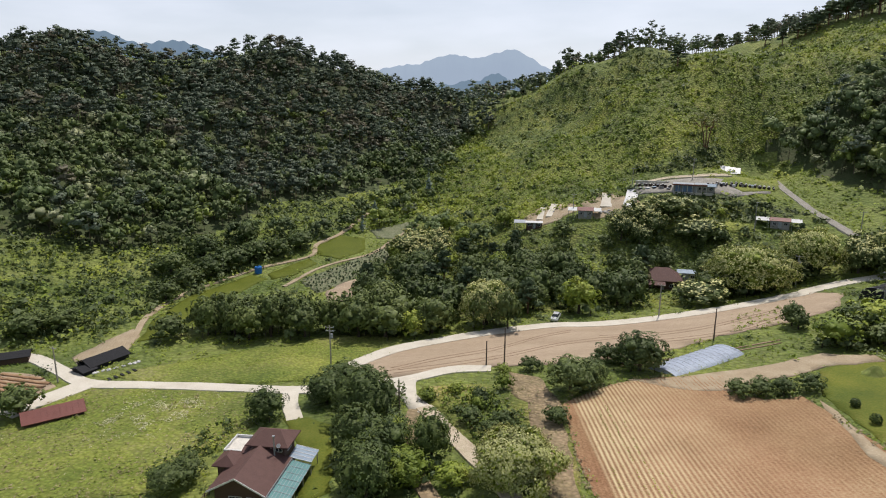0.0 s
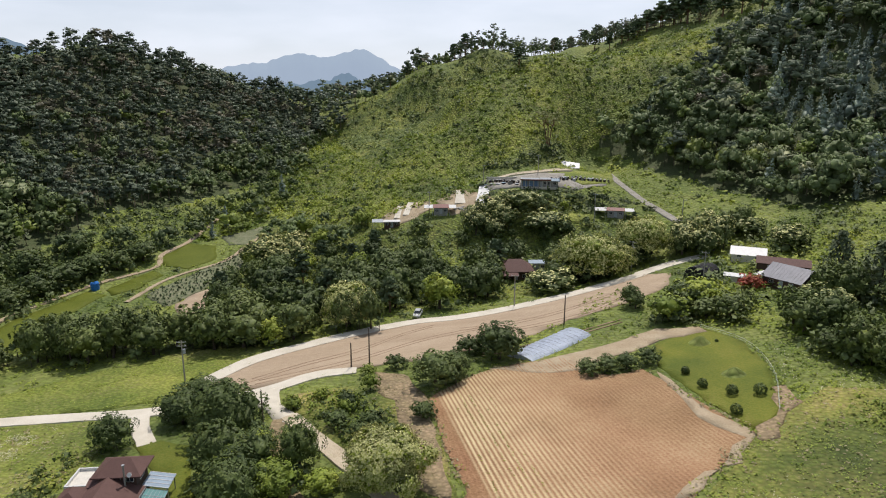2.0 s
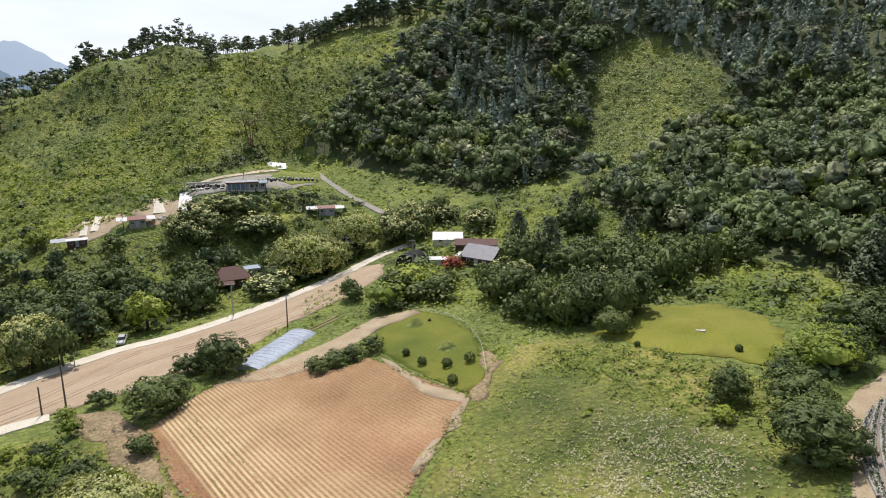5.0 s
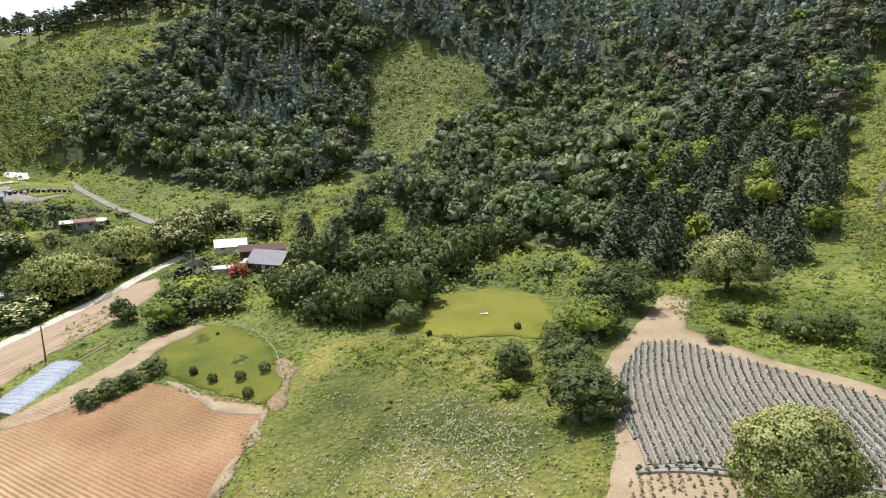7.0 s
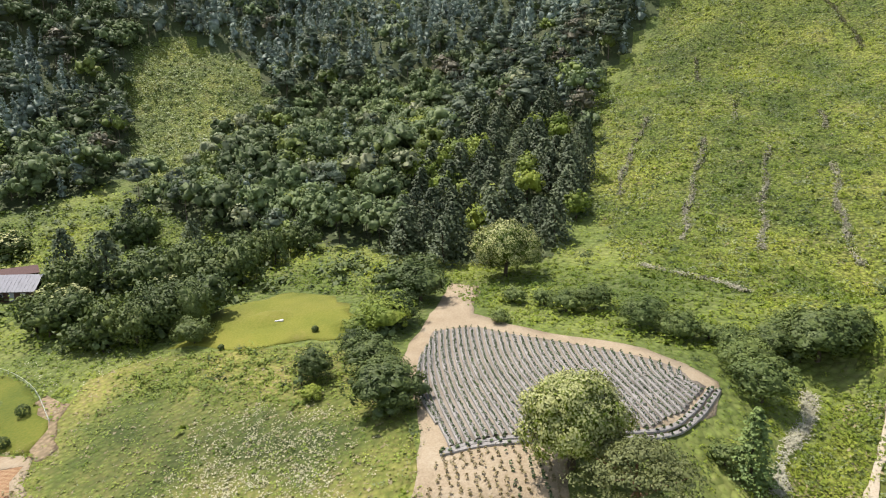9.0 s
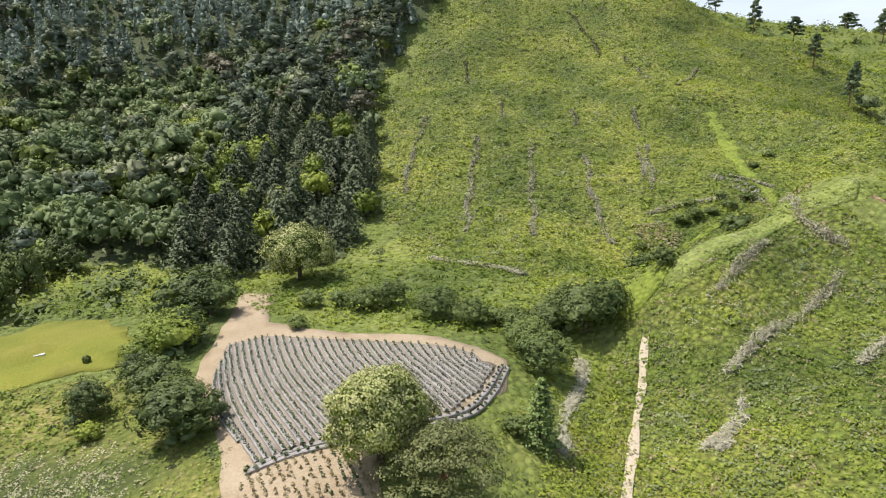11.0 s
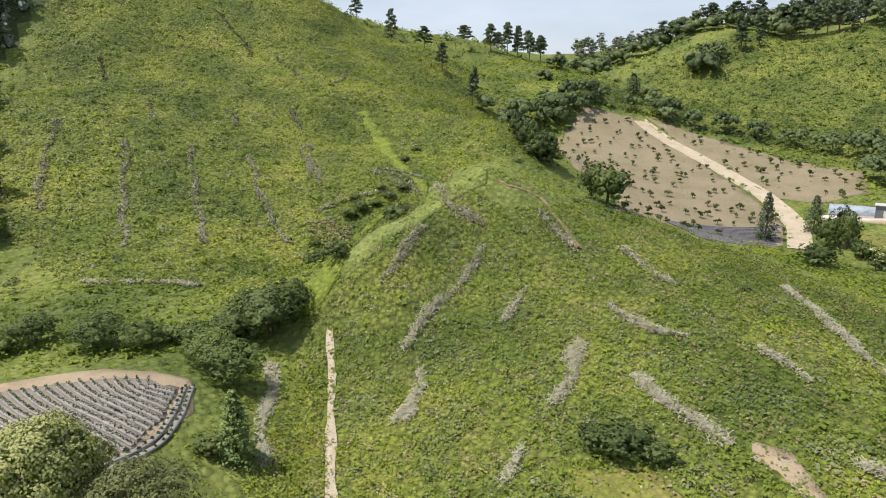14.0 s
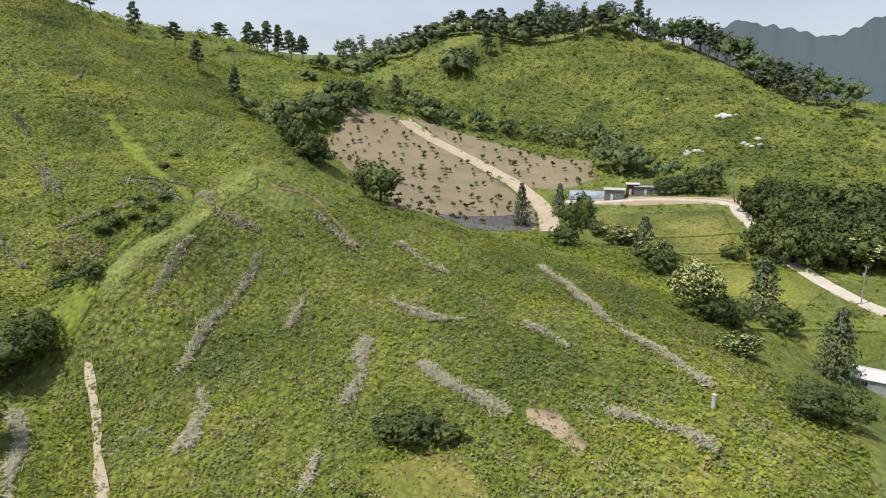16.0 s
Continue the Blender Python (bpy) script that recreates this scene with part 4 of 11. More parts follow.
BRUSH = [
    [(217.4, -16.8), (193.5, -10.4), (174.5, -7.4)],
    [(202.4, -32.4), (177.1, -26.2), (150.5, -21.1)],
    [(196.1, -47.9), (169.9, -41.9), (147.3, -37.5)],
    [(187, -62.4), (163.9, -57), (143.3, -55)],
    [(192.3, -80.5), (169, -73.5)],
    [(221.6, -67.7), (207.7, -65.4)],
    [(214.4, -87.5), (203.4, -85.1)],
    [(134.9, -11.4), (128.8, -20), (120.6, -28.8)],
    [(94.2, -62.4), (88.2, -49.2)],
    [(86, -69.3), (80.5, -55.9), (77.2, -47.2)],
    [(75, -69.1), (70.6, -62.1)],
    [(87.2, -84.6), (75.6, -81.2)],
    [(61.3, -74.5), (51.9, -73.1), (48.2, -74.1)],
    [(56.8, -63.9), (51, -52.2)],
    [(46, -63.3), (39.7, -60.5)],
    [(71.7, -88.6), (59.3, -86.8)],
    [(49.7, -103.9), (36.8, -91.6)],
    [(40.4, -95.2), (28.2, -85.3), (20.4, -80.3), (13.9, -75.8)],
    [(39.7, -78.2), (32.3, -75.3)],
    [(46.8, -63.2), (40.4, -60.5), (32.4, -58.8)],
    [(57.7, -64.5), (55.8, -60)],
    [(47.4, -44.1), (45.8, -40.1)],
    [(21.3, -64.4), (11, -63.7)],
    [(193.3, -83.1), (163.4, -73.7)],
    [(162.6, -94), (152.4, -100.4)],
    [(301, -88.6), (268.3, -93.7)],
    [(262.2, -101.7), (239.8, -102.6)],
    [(243.4, -124.3), (226.8, -108.8)],
    [(68.5, -44.3), (64.7, -38.3)],
    [(87.9, -30.5), (73.9, -24.4), (65, -20.3)],
    [(71.4, -45.8), (64, -39.7)],
    [(113.3, -76.3), (98.3, -71.4), (90.3, -72.1)],
    [(152.3, -67.3), (153.4, -81.1), (151, -90.5)],
    [(228, -43.9), (215.3, -43.2)],
    [(270.8, -36.9), (257.1, -37.8)],
]


_K = np.array([p for line in SPOTS.values() for p in line], float)


def _bend(d2):
    return -np.sqrt(d2 + 144.0)


_n = len(_K)
_A = np.zeros((_n + 1, _n + 1))
_A[:_n, :_n] = _bend(((_K[:, None, :2] - _K[None, :, :2]) ** 2).sum(-1)) + 1.5 * np.eye(_n)
_A[:_n, _n] = _A[_n, :_n] = 1
_W = np.linalg.solve(_A, np.r_[_K[:, 2], 0.0])
_WAVES = [(2 * math.pi / L * math.cos(a), 2 * math.pi / L * math.sin(a), ph, L / 60.0)
          for L, a, ph in zip(RNG.uniform(18, 120, 26), RNG.uniform(0, 6.28, 26), RNG.uniform(0, 6.28, 26))]


def height(x, y):
    """The height of the land at arrays of x, y: a smooth sheet through the spot heights, with swells on the hills."""
    x, y = np.atleast_1d(np.asarray(x, float)), np.atleast_1d(np.asarray(y, float))
    h = np.empty(len(x))
    for i in range(0, len(x), 20000):
        s = slice(i, i + 20000)
        h[s] = _bend((x[s, None] - _K[:, 0]) ** 2 + (y[s, None] - _K[:, 1]) ** 2) @ _W[:-1] + _W[-1]
    r = np.hypot(x, y)
    swell = sum(k * np.sin(a * x + b * y + p) for a, b, p, k in _WAVES)
    h += swell * 0.6 * np.clip((h - 26) / 30, 0, 1) * np.clip((r - 130) / 120, 0, 1)
    far = np.clip((r - 800) / 700, 0, 1)
    return h * (1 - far) + far * 25.0


def hz(x, y):
    return float(height([x], [y])[0])


def inside(poly, x, y):
    """Which of the points x, y lie inside the polygon."""
    x, y, c = np.asarray(x, float), np.asarray(y, float), np.zeros(len(x), bool)
    for (x0, y0), (x1, y1) in zip(poly, poly[1:] + poly[:1]):
        if y0 != y1:
            c ^= ((y0 > y) != (y1 > y)) & (x < (x1 - x0) * (y - y0) / (y1 - y0) + x0)
    return c


def spread_points(poly, step, jitter=0.62):
    """Points strewn evenly over a polygon, about step apart."""
    a = np.array(poly)
    gx, gy = np.meshgrid(np.arange(a[:, 0].min(), a[:, 0].max(), step), np.arange(a[:, 1].min(), a[:, 1].max(), step))
    x = gx.ravel() + RNG.uniform(-jitter, jitter, gx.size) * step
    y = gy.ravel() + RNG.uniform(-jitter, jitter, gx.size) * step
    k = inside(list(poly), x, y)
    return x[k], y[k]


def mesh_object(name, verts, faces, mat, parent=None, smooth=False):
    me = bpy.data.meshes.new(name)
    me.from_pydata(verts if isinstance(verts, list) else verts.tolist(), [], faces if isinstance(faces, list) else faces.tolist())
    me.materials.append(mat)
    if smooth:
        me.shade_smooth()
    ob = new(name, me)
    ob.parent = parent
    return ob


def structure(ob, label, category):
    return tagged(ob, label, category, kind="structure")


# ---- the land: one sheet to the horizon ----
def land():
    radii = [0.0]
    while radii[-1] < 4700:
        radii.append(radii[-1] + 1.1 + 0.0125 * radii[-1] + max(0, radii[-1] - 900) * 0.06)
    n = 380
    ang = np.arange(n) / n * 2 * math.pi
    rr = np.array(radii[1:])
    x = np.r_[0.0, (rr[:, None] * np.sin(ang)).ravel()]
    y = np.r_[0.0, (rr[:, None] * np.cos(ang)).ravel()]
    v = np.c_[x, y, height(x, y)]
    i = np.arange(n)
    j = (i + 1) % n
    faces = [(0, 1 + b, 1 + a) for a, b in zip(i, j)]
    for k in range(len(rr) - 1):
        o, p = 1 + k * n, 1 + (k + 1) * n
        faces += np.c_[o + i, o + j, p + j, p + i].tolist()
    ob = mesh_object("ground", v, faces, M["ground"], smooth=True)
    ob.data.materials.append(M["forest_floor"])
    ob.data.materials.append(M["shrub_slope"])
    c = np.array([(v[f[0]] + v[f[2]]) / 2 for f in faces])
    idx = np.zeros(len(faces), int)
    for key in ("clearing", "clearcut", "spur", "gully", "north_hill", "south_hill", "woods_v"):
        idx[inside(AREAS[key], c[:, 0], c[:, 1])] = 2
    for key in ("forest_nw", "forest_e"):
        idx[inside(AREAS[key], c[:, 0], c[:, 1]) & (idx == 0)] = 1
    ob.data.polygons.foreach_set("material_index", idx.astype(np.int32))
    return structure(ob, "rolling valley floor and hillsides under wild grass", "ground")


ground = land()


def ragged(poly, step=2.0, wobble=0.35):
    """The outline of a plot, cut into short pieces that wander a little."""
    out = []
    for (x0, y0), (x1, y1) in zip(poly, poly[1:] + poly[:1]):
        n = max(1, int(math.hypot(x1 - x0, y1 - y0) / step))
        for i in range(n):
            dx, dy = RNG.uniform(-wobble, wobble, 2)
            out.append((x0 + (x1 - x0) * i / n + dx, y0 + (y1 - y0) * i / n + dy))
    return out


def plot(name, poly, mat, lift=0.12, step=2.5, wobble=0.4, bumpy=0.0):
    """A plot of land laid over the ground, with a lip that runs down into it."""
    edge = ragged(poly, step, wobble)
    x, y = spread_points(edge, step)
    pts = [Vector(p) for p in edge] + [Vector((a, b)) for a, b in zip(x, y)]
    n = len(edge)
    v2, _, faces, *_ = geometry.delaunay_2d_cdt(pts, [], [list(range(n))], 1, 1e-5)
    a = np.array([(p.x, p.y) for p in v2])
    z = height(a[:, 0], a[:, 1]) + lift + RNG.uniform(-bumpy, bumpy, len(a))
    verts = np.c_[a, z].tolist()
    faces = [list(f) for f in faces]
    count = {}
    for f in faces:
        for p, q in zip(f, f[1:] + f[:1]):
            count[(p, q)] = 1
    for p, q in [e for e in count if (e[1], e[0]) not in count]:
        b = len(verts)
        verts += [(verts[p][0], verts[p][1], verts[p][2] - lift - 0.3), (verts[q][0], verts[q][1], verts[q][2] - lift - 0.3)]
        faces.append([q, p, b, b + 1])
    ob = mesh_object(name, verts, faces, mat, smooth=bumpy == 0)
    return ob


def smooth_line(pts, step=1.5):
    """A line through the points, rounded (Catmull-Rom), cut every step metres."""
    p = [np.array(q, float) for q in pts]
    p = [2 * p[0] - p[1]] + p + [2 * p[-1] - p[-2]]
    out = []
    for i in range(1, len(p) - 2):
        n = max(2, int(np.linalg.norm(p[i + 1] - p[i]) / step))
        for k in range(n):
            t = k / n
            out.append(0.5 * (2 * p[i] + (p[i + 1] - p[i - 1]) * t + (2 * p[i - 1] - 5 * p[i] + 4 * p[i + 1] - p[i + 2]) * t * t
                              + (3 * p[i] - p[i - 1] - 3 * p[i + 1] + p[i + 2]) * t ** 3))
    return np.array(out + [p[-2]])


def lane(name, pts, width, mat, lift=0.2, wander=0.15):
    """A road: a slightly crowned strip with sides that run down into the ground."""
    c = smooth_line(pts)
    d = np.gradient(c, axis=0)
    d /= np.linalg.norm(d, axis=1)[:, None]
    side = np.c_[d[:, 1], -d[:, 0]]
    verts, m = [], 7
    zc = height(c[:, 0], c[:, 1])
    kernel = np.ones(5) / 5
    zc = np.convolve(np.pad(zc, 2, mode="edge"), kernel, "valid")
    wob = [np.convolve(RNG.normal(0, wander, len(c) + 4), kernel, "valid") for _ in (0, 1)]
    for i in range(len(c)):
        for k, (u, dz) in enumerate(((-1.12, -0.7), (-1, 0), (-0.5, 0.03), (0, 0.05), (0.5, 0.03), (1, 0), (1.12, -0.7))):
            w = width / 2 + wob[0 if u < 0 else 1][i]
            q = c[i] + side[i] * u * w
            g = hz(q[0], q[1]) if abs(u) == 1 else 0
            verts.append((q[0], q[1], max(zc[i], g if abs(u) == 1 else zc[i] - 9) + lift + dz))
    faces = [[i * m + k, (i + 1) * m + k, (i + 1) * m + k + 1, i * m + k + 1] for i in range(len(c) - 1) for k in range(m - 1)]
    return mesh_object(name, verts, faces, mat, smooth=False)


for key, mat, lift, label, category in (
        ("sand", "sand", 0.12, "bare levelled sandy earth beside the lane", "bare ground"),
        ("track", "tan_earth", 0.16, "tan dirt track along the ploughed field", "dirt track"),
        ("lawn", "lawn", 0.12, "mown lawn of a family grave plot", "lawn"),
        ("tomb_lawn", "dry_lawn", 0.12, "yellowish mown grave lawn above the meadow", "lawn"),
        ("mulch_edge", "tan_earth", 0.10, "dry tan earth margin round the mulched field", "bare ground"),
        ("mulch", "mulch_earth", 0.14, "grey-brown tilled earth between the mulched rows", "tilled ground"),
        ("fallow", "fallow", 0.08, "dry yellow-green fallow meadow", "meadow"),
        ("meadow_w", "meadow", 0.10, "bright green meadow beside the lane", "meadow"),
        ("meadow_sw", "meadow", 0.10, "overgrown fallow meadow with white flowers", "meadow"),
        ("paddy_a", "paddy", 0.16, "long narrow flooded paddy at the hill's foot", "paddy field"),
        ("paddy_b", "paddy", 0.16, "small flooded paddy strip", "paddy field"),
        ("paddy_c", "paddy", 0.16, "rounded olive-green flooded paddy", "paddy field"),
        ("crop", "crop", 0.14, "field of grey-green leafy crop rows", "crop field"),
        ("crop_b", "crop", 0.14, "small terraced crop field up the valley", "crop field"),
        ("bare_w", "tan_earth", 0.14, "bare earth slope beside the paddy", "bare ground"),
        ("garden", "sand", 0.14, "dug kitchen garden plot beside the lane", "garden"),
        ("yard", "lawn", 0.14, "grassy yard beside the brown house", "yard"),
        ("bank_a", "tan_earth", 0.14, "bare earth bank round the concrete chutes", "bare ground"),
        ("bank_b", "tan_earth", 0.14, "bare earth bank below the hillside farm", "bare ground"),
        ("yard_w", "sand", 0.14, "bare sandy patch behind the tree row", "bare ground"),
        ("upper_terrace", "gravel", 0.25, "gravel terrace of a hillside farm", "yard"),
        ("terrace_green", "meadow", 0.32, "green vegetable rows on the farm terrace", "garden"),
        ("lower_terrace", "meadow", 0.2, "narrow grassy terrace below the farm", "terrace"),
        ("orchard", "orchard_earth", 0.14, "bare orchard slope with young trees", "orchard ground"),
        ("orchard_e", "orchard_earth", 0.14, "bare orchard slope beyond the dirt drive", "orchard ground"),
        ("paddy_d", "fallow", 0.14, "terraced green field in the side valley", "field"),
        ("paddy_e", "meadow", 0.14, "low green terraced field", "field"),
        ("paddy_f", "meadow", 0.14, "green field beside the shed", "field"),
        ("bare_top", "fallow", 0.14, "dry grassy patch on top of the spur", "bare ground"),
        ("gully_grass", "lush_grass", 0.3, "bright grassy hollow beside the spur", "grass"),
        ("gully_top", "lush_grass", 0.3, "bright grassy gully up the felled slope", "grass"),
        ("path_side", "fallow", 0.07, "dry grassy ground beside the sandy path", "grass"),
        ("dry_margin", "dry_turf", 0.13, "bare dry margin beside the ploughed field", "bare ground"),
        ("apron", "concrete", 0.22, "concrete apron where the sandy path leaves the lane", "lane"),
        ("lawn_gap", "dry_turf", 0.16, "worn earth strip between grave lawn and field", "bare ground"),
        ("field_rim", "tan_earth", 0.17, "tan trodden earth rim of the ploughed field", "bare ground"),
        ("rim_strip", "pale_grass", 0.25, "pale sunlit grassy rim of the spur", "grass"),
        ("scar", "tan_earth", 0.14, "bare earth scar on the slope", "bare ground"),
        ("yard_e", "tan_earth", 0.16, "dusty yard in front of the sheds", "yard")):
    structure(plot(category.replace(" ", "_"), AREAS[key], M[mat], lift, wobble=1.1 if key in ("gully_grass", "gully_top", "scar", "bank_a", "bank_b", "bare_top", "tomb_lawn", "rim_strip", "lawn_gap", "field_rim") else 0.4), label, category)

for key, width, mat, label, category in (
        ("road_a", 3.2, "concrete", "pale concrete farm lane between the meadows", "lane"),
        ("road_b", 3.6, "concrete", "pale concrete lane climbing the valley", "lane"),
        ("lane", 3.0, "gravel", "grey gravel lane up to the hillside farm", "lane"),
        ("drive", 2.8, "concrete", "short concrete drive to the brown house", "drive"),
        ("west_branch", 5.0, "concrete", "wide concrete lane leaving the junction", "lane"),
        ("path_a", 2.7, "pale_earth", "sandy farm path between thickets", "path"),
        ("path_b", 2.2, "dry_turf", "overgrown dry grass track under the trees", "path"),
        ("orchard_path", 6.0, "pale_earth", "pale dirt drive through the orchard", "path"),
        ("road_e", 4.0, "concrete", "pale concrete lane in the side valley", "lane"),
        ("bund_a", 1.2, "meadow", "low grassy bund between the terraces", "bund"),
        ("bund_b", 1.2, "meadow", "low grassy bund between the terraces", "bund"),
        ("bund_c", 1.2, "meadow", "low grassy bund between the terraces", "bund"),
        ("bund_d", 1.2, "meadow", "low grassy bund beside the paddy", "bund"),
        ("dike", 1.5, "tan_earth", "narrow earth path along the paddies", "path"),
        ("dike_b", 1.3, "tan_earth", "narrow earth dike between paddy and crops", "path"),
        ("terrace_track", 4.0, "pale_earth", "dry earth track behind the hillside farm", "path"),
        ("crest_path", 0.8, "dry_turf", "worn dry earth along the brow of the spur", "path"),
        ("foot_path", 1.15, "pale_earth", "worn dirt footpath up the slope", "path")):
    structure(lane(category, LINES[key], width, M[mat], 0.4 if category == "bund" else 0.2, 0.45 if key == "foot_path" else 0.15), label, category)

# wheel ruts across the levelled earth
for key in ("rut_a", "rut_b", "rut_c", "rut_d", "rut_e"):
    for off in (-0.8, 0.8):
        pts = [(x + off * 0.4, y + off) for x, y in LINES[key]]
        structure(lane("wheel_rut", pts, 0.34, M["damp_earth"], 0.13, 0.05), "dark wheel rut in the sandy earth", "wheel rut")


# ---- foliage: many small leaf sprays, each a folded quad ----
def sprays(centres, sizes, outward, rough=0.5):
    """Leaf sprays as two triangles each, folded along the middle. centres, outward: n x 3; sizes: n."""
    n = len(centres)
    nrm = outward + RNG.normal(0, rough, (n, 3))
    nrm /= np.linalg.norm(nrm, axis=1)[:, None] + 1e-9
    ref = RNG.normal(0, 1, (n, 3))
    u = np.cross(nrm, ref)
    u /= np.linalg.norm(u, axis=1)[:, None] + 1e-9
    w = np.cross(nrm, u)
    s = np.asarray(sizes)[:, None]
    a = RNG.uniform(0.75, 1.25, (n, 1))
    tip = nrm * RNG.uniform(-0.35, 0.1, (n, 1)) * s
    v = np.stack([centres + u * s * a * 0.5 + tip, centres + w * s * 0.5 / a, centres - u * s * a * 0.5 + tip, centres - w * s * 0.5 / a], 1)
    # leaves light up with the rounding of their crown, each a little by its own tilt
    soft = outward / (np.linalg.norm(outward, axis=1)[:, None] + 1e-9) + 0.5 * nrm + [0, 0, 0.05]
    soft /= np.linalg.norm(soft, axis=1)[:, None] + 1e-9
    SOFT[n] = np.repeat(soft, 4, 0)
    return v.reshape(-1, 3)


SOFT = {}


def spray_faces(n):
    k = np.arange(n) * 4
    return np.c_[k, k + 1, k + 2, k + 3]


def fast_mesh(name, verts, quads, mat, tris=None, leaves=0):
    """A mesh from arrays of corners, four-sided and (if given) three-sided faces."""
    me = bpy.data.meshes.new(name)
    nq, nt = len(quads), 0 if tris is None else len(tris)
    me.vertices.add(len(verts))
    me.vertices.foreach_set("co", np.ascontiguousarray(verts, np.float32).ravel())
    loops = np.ascontiguousarray(quads, np.int32).ravel()
    starts = np.arange(0, nq * 4, 4, dtype=np.int32)
    if nt:
        loops = np.r_[loops, np.ascontiguousarray(tris, np.int32).ravel()]
        starts = np.r_[starts, nq * 4 + np.arange(0, nt * 3, 3, dtype=np.int32)]
    me.loops.add(len(loops))
    me.loops.foreach_set("vertex_index", loops.astype(np.int32))
    me.polygons.add(nq + nt)
    me.polygons.foreach_set("loop_start", starts.astype(np.int32))
    me.materials.append(mat)
    me.update(calc_edges=True)
    if leaves:
        normal = np.zeros((len(verts), 3), np.float32)
        normal[:leaves * 4] = SOFT.pop(leaves)
        if nt:
            # the inner masses keep their own rounding
            rest = np.asarray(verts[leaves * 4:]).reshape(-1, 12, 3)
            d = rest - rest.mean(1)[:, None]
            d = d / (np.linalg.norm(d, axis=2)[..., None] + 1e-9) + RNG.normal(0, 0.55, d.shape) + [0, 0, 0.2]
            normal[leaves * 4:] = (d / (np.linalg.norm(d, axis=2)[..., None] + 1e-9)).reshape(-1, 3)
        me.attributes.new("custom_normal", "FLOAT_VECTOR", "POINT").data.foreach_set("vector", normal.ravel())
        me.update()
    return me


_g = (1 + 5 ** 0.5) / 2
ICO_V = np.array([(-1, _g, 0), (1, _g, 0), (-1, -_g, 0), (1, -_g, 0), (0, -1, _g), (0, 1, _g), (0, -1, -_g), (0, 1, -_g), (_g, 0, -1), (_g, 0, 1), (-_g, 0, -1), (-_g, 0, 1)]) / math.sqrt(1 + _g * _g)
_near = np.linalg.norm(ICO_V[:, None] - ICO_V[None], axis=2) < 1.2
ICO_F = []
for _a in range(12):
    for _b in range(_a + 1, 12):
        for _c in range(_b + 1, 12):
            if _near[_a, _b] and _near[_b, _c] and _near[_a, _c]:
                _n = np.cross(ICO_V[_b] - ICO_V[_a], ICO_V[_c] - ICO_V[_a])
                ICO_F.append((_a, _b, _c) if _n @ ICO_V[_a] > 0 else (_a, _c, _b))
ICO_F = np.array(ICO_F)


def clumps(centres, radii, flat=0.85, rough=0.22):
    """Ragged twenty-sided leaf masses that fill a crown from within. centres: n x 3; radii: n."""
    n = len(centres)
    a = RNG.uniform(0, 6.28, n)
    c, s = np.cos(a)[:, None], np.sin(a)[:, None]
    v = np.repeat(ICO_V[None], n, 0) * (1 + RNG.uniform(-rough, rough, (n, 12, 1)))
    v = np.stack([v[..., 0] * c - v[..., 1] * s, v[..., 0] * s + v[..., 1] * c, v[..., 2] * flat], -1)
    v = centres[:, None] + v * np.asarray(radii)[:, None, None]
    return v.reshape(-1, 3), (np.arange(n)[:, None, None] * 12 + ICO_F[None]).reshape(-1, 3)


def crown_cloud(n, radius, tall, lobes, flat=0.0):
    """Points over the lobes of a broad crown centred on the origin, and the ways outward there."""
    lob = RNG.normal(0, 1, (lobes, 3))
    lob /= np.linalg.norm(lob, axis=1)[:, None]
    lob *= RNG.uniform(0.35, 0.72, (lobes, 1))
    lob[:, 2] = lob[:, 2] * 0.8 + 0.1
    lr = RNG.uniform(0.30, 0.52, lobes)
    k = RNG.integers(0, lobes, n)
    d = RNG.normal(0, 1, (n, 3))
    d /= np.linalg.norm(d, axis=1)[:, None]
    d[:, 2] = np.where(d[:, 2] < -0.5, -d[:, 2], d[:, 2])
    p = lob[k] + d * (lr[k] * RNG.uniform(0.75, 1.08, n))[:, None]
    p[:, 2] = np.maximum(p[:, 2], -0.88 + RNG.uniform(0, 0.2, n))
    box_ = np.array([radius, radius, tall / 2])
    return p * box_, d, clumps(lob * box_, lr * radius * 0.78, tall / 2 / radius * 0.85, 0.2)


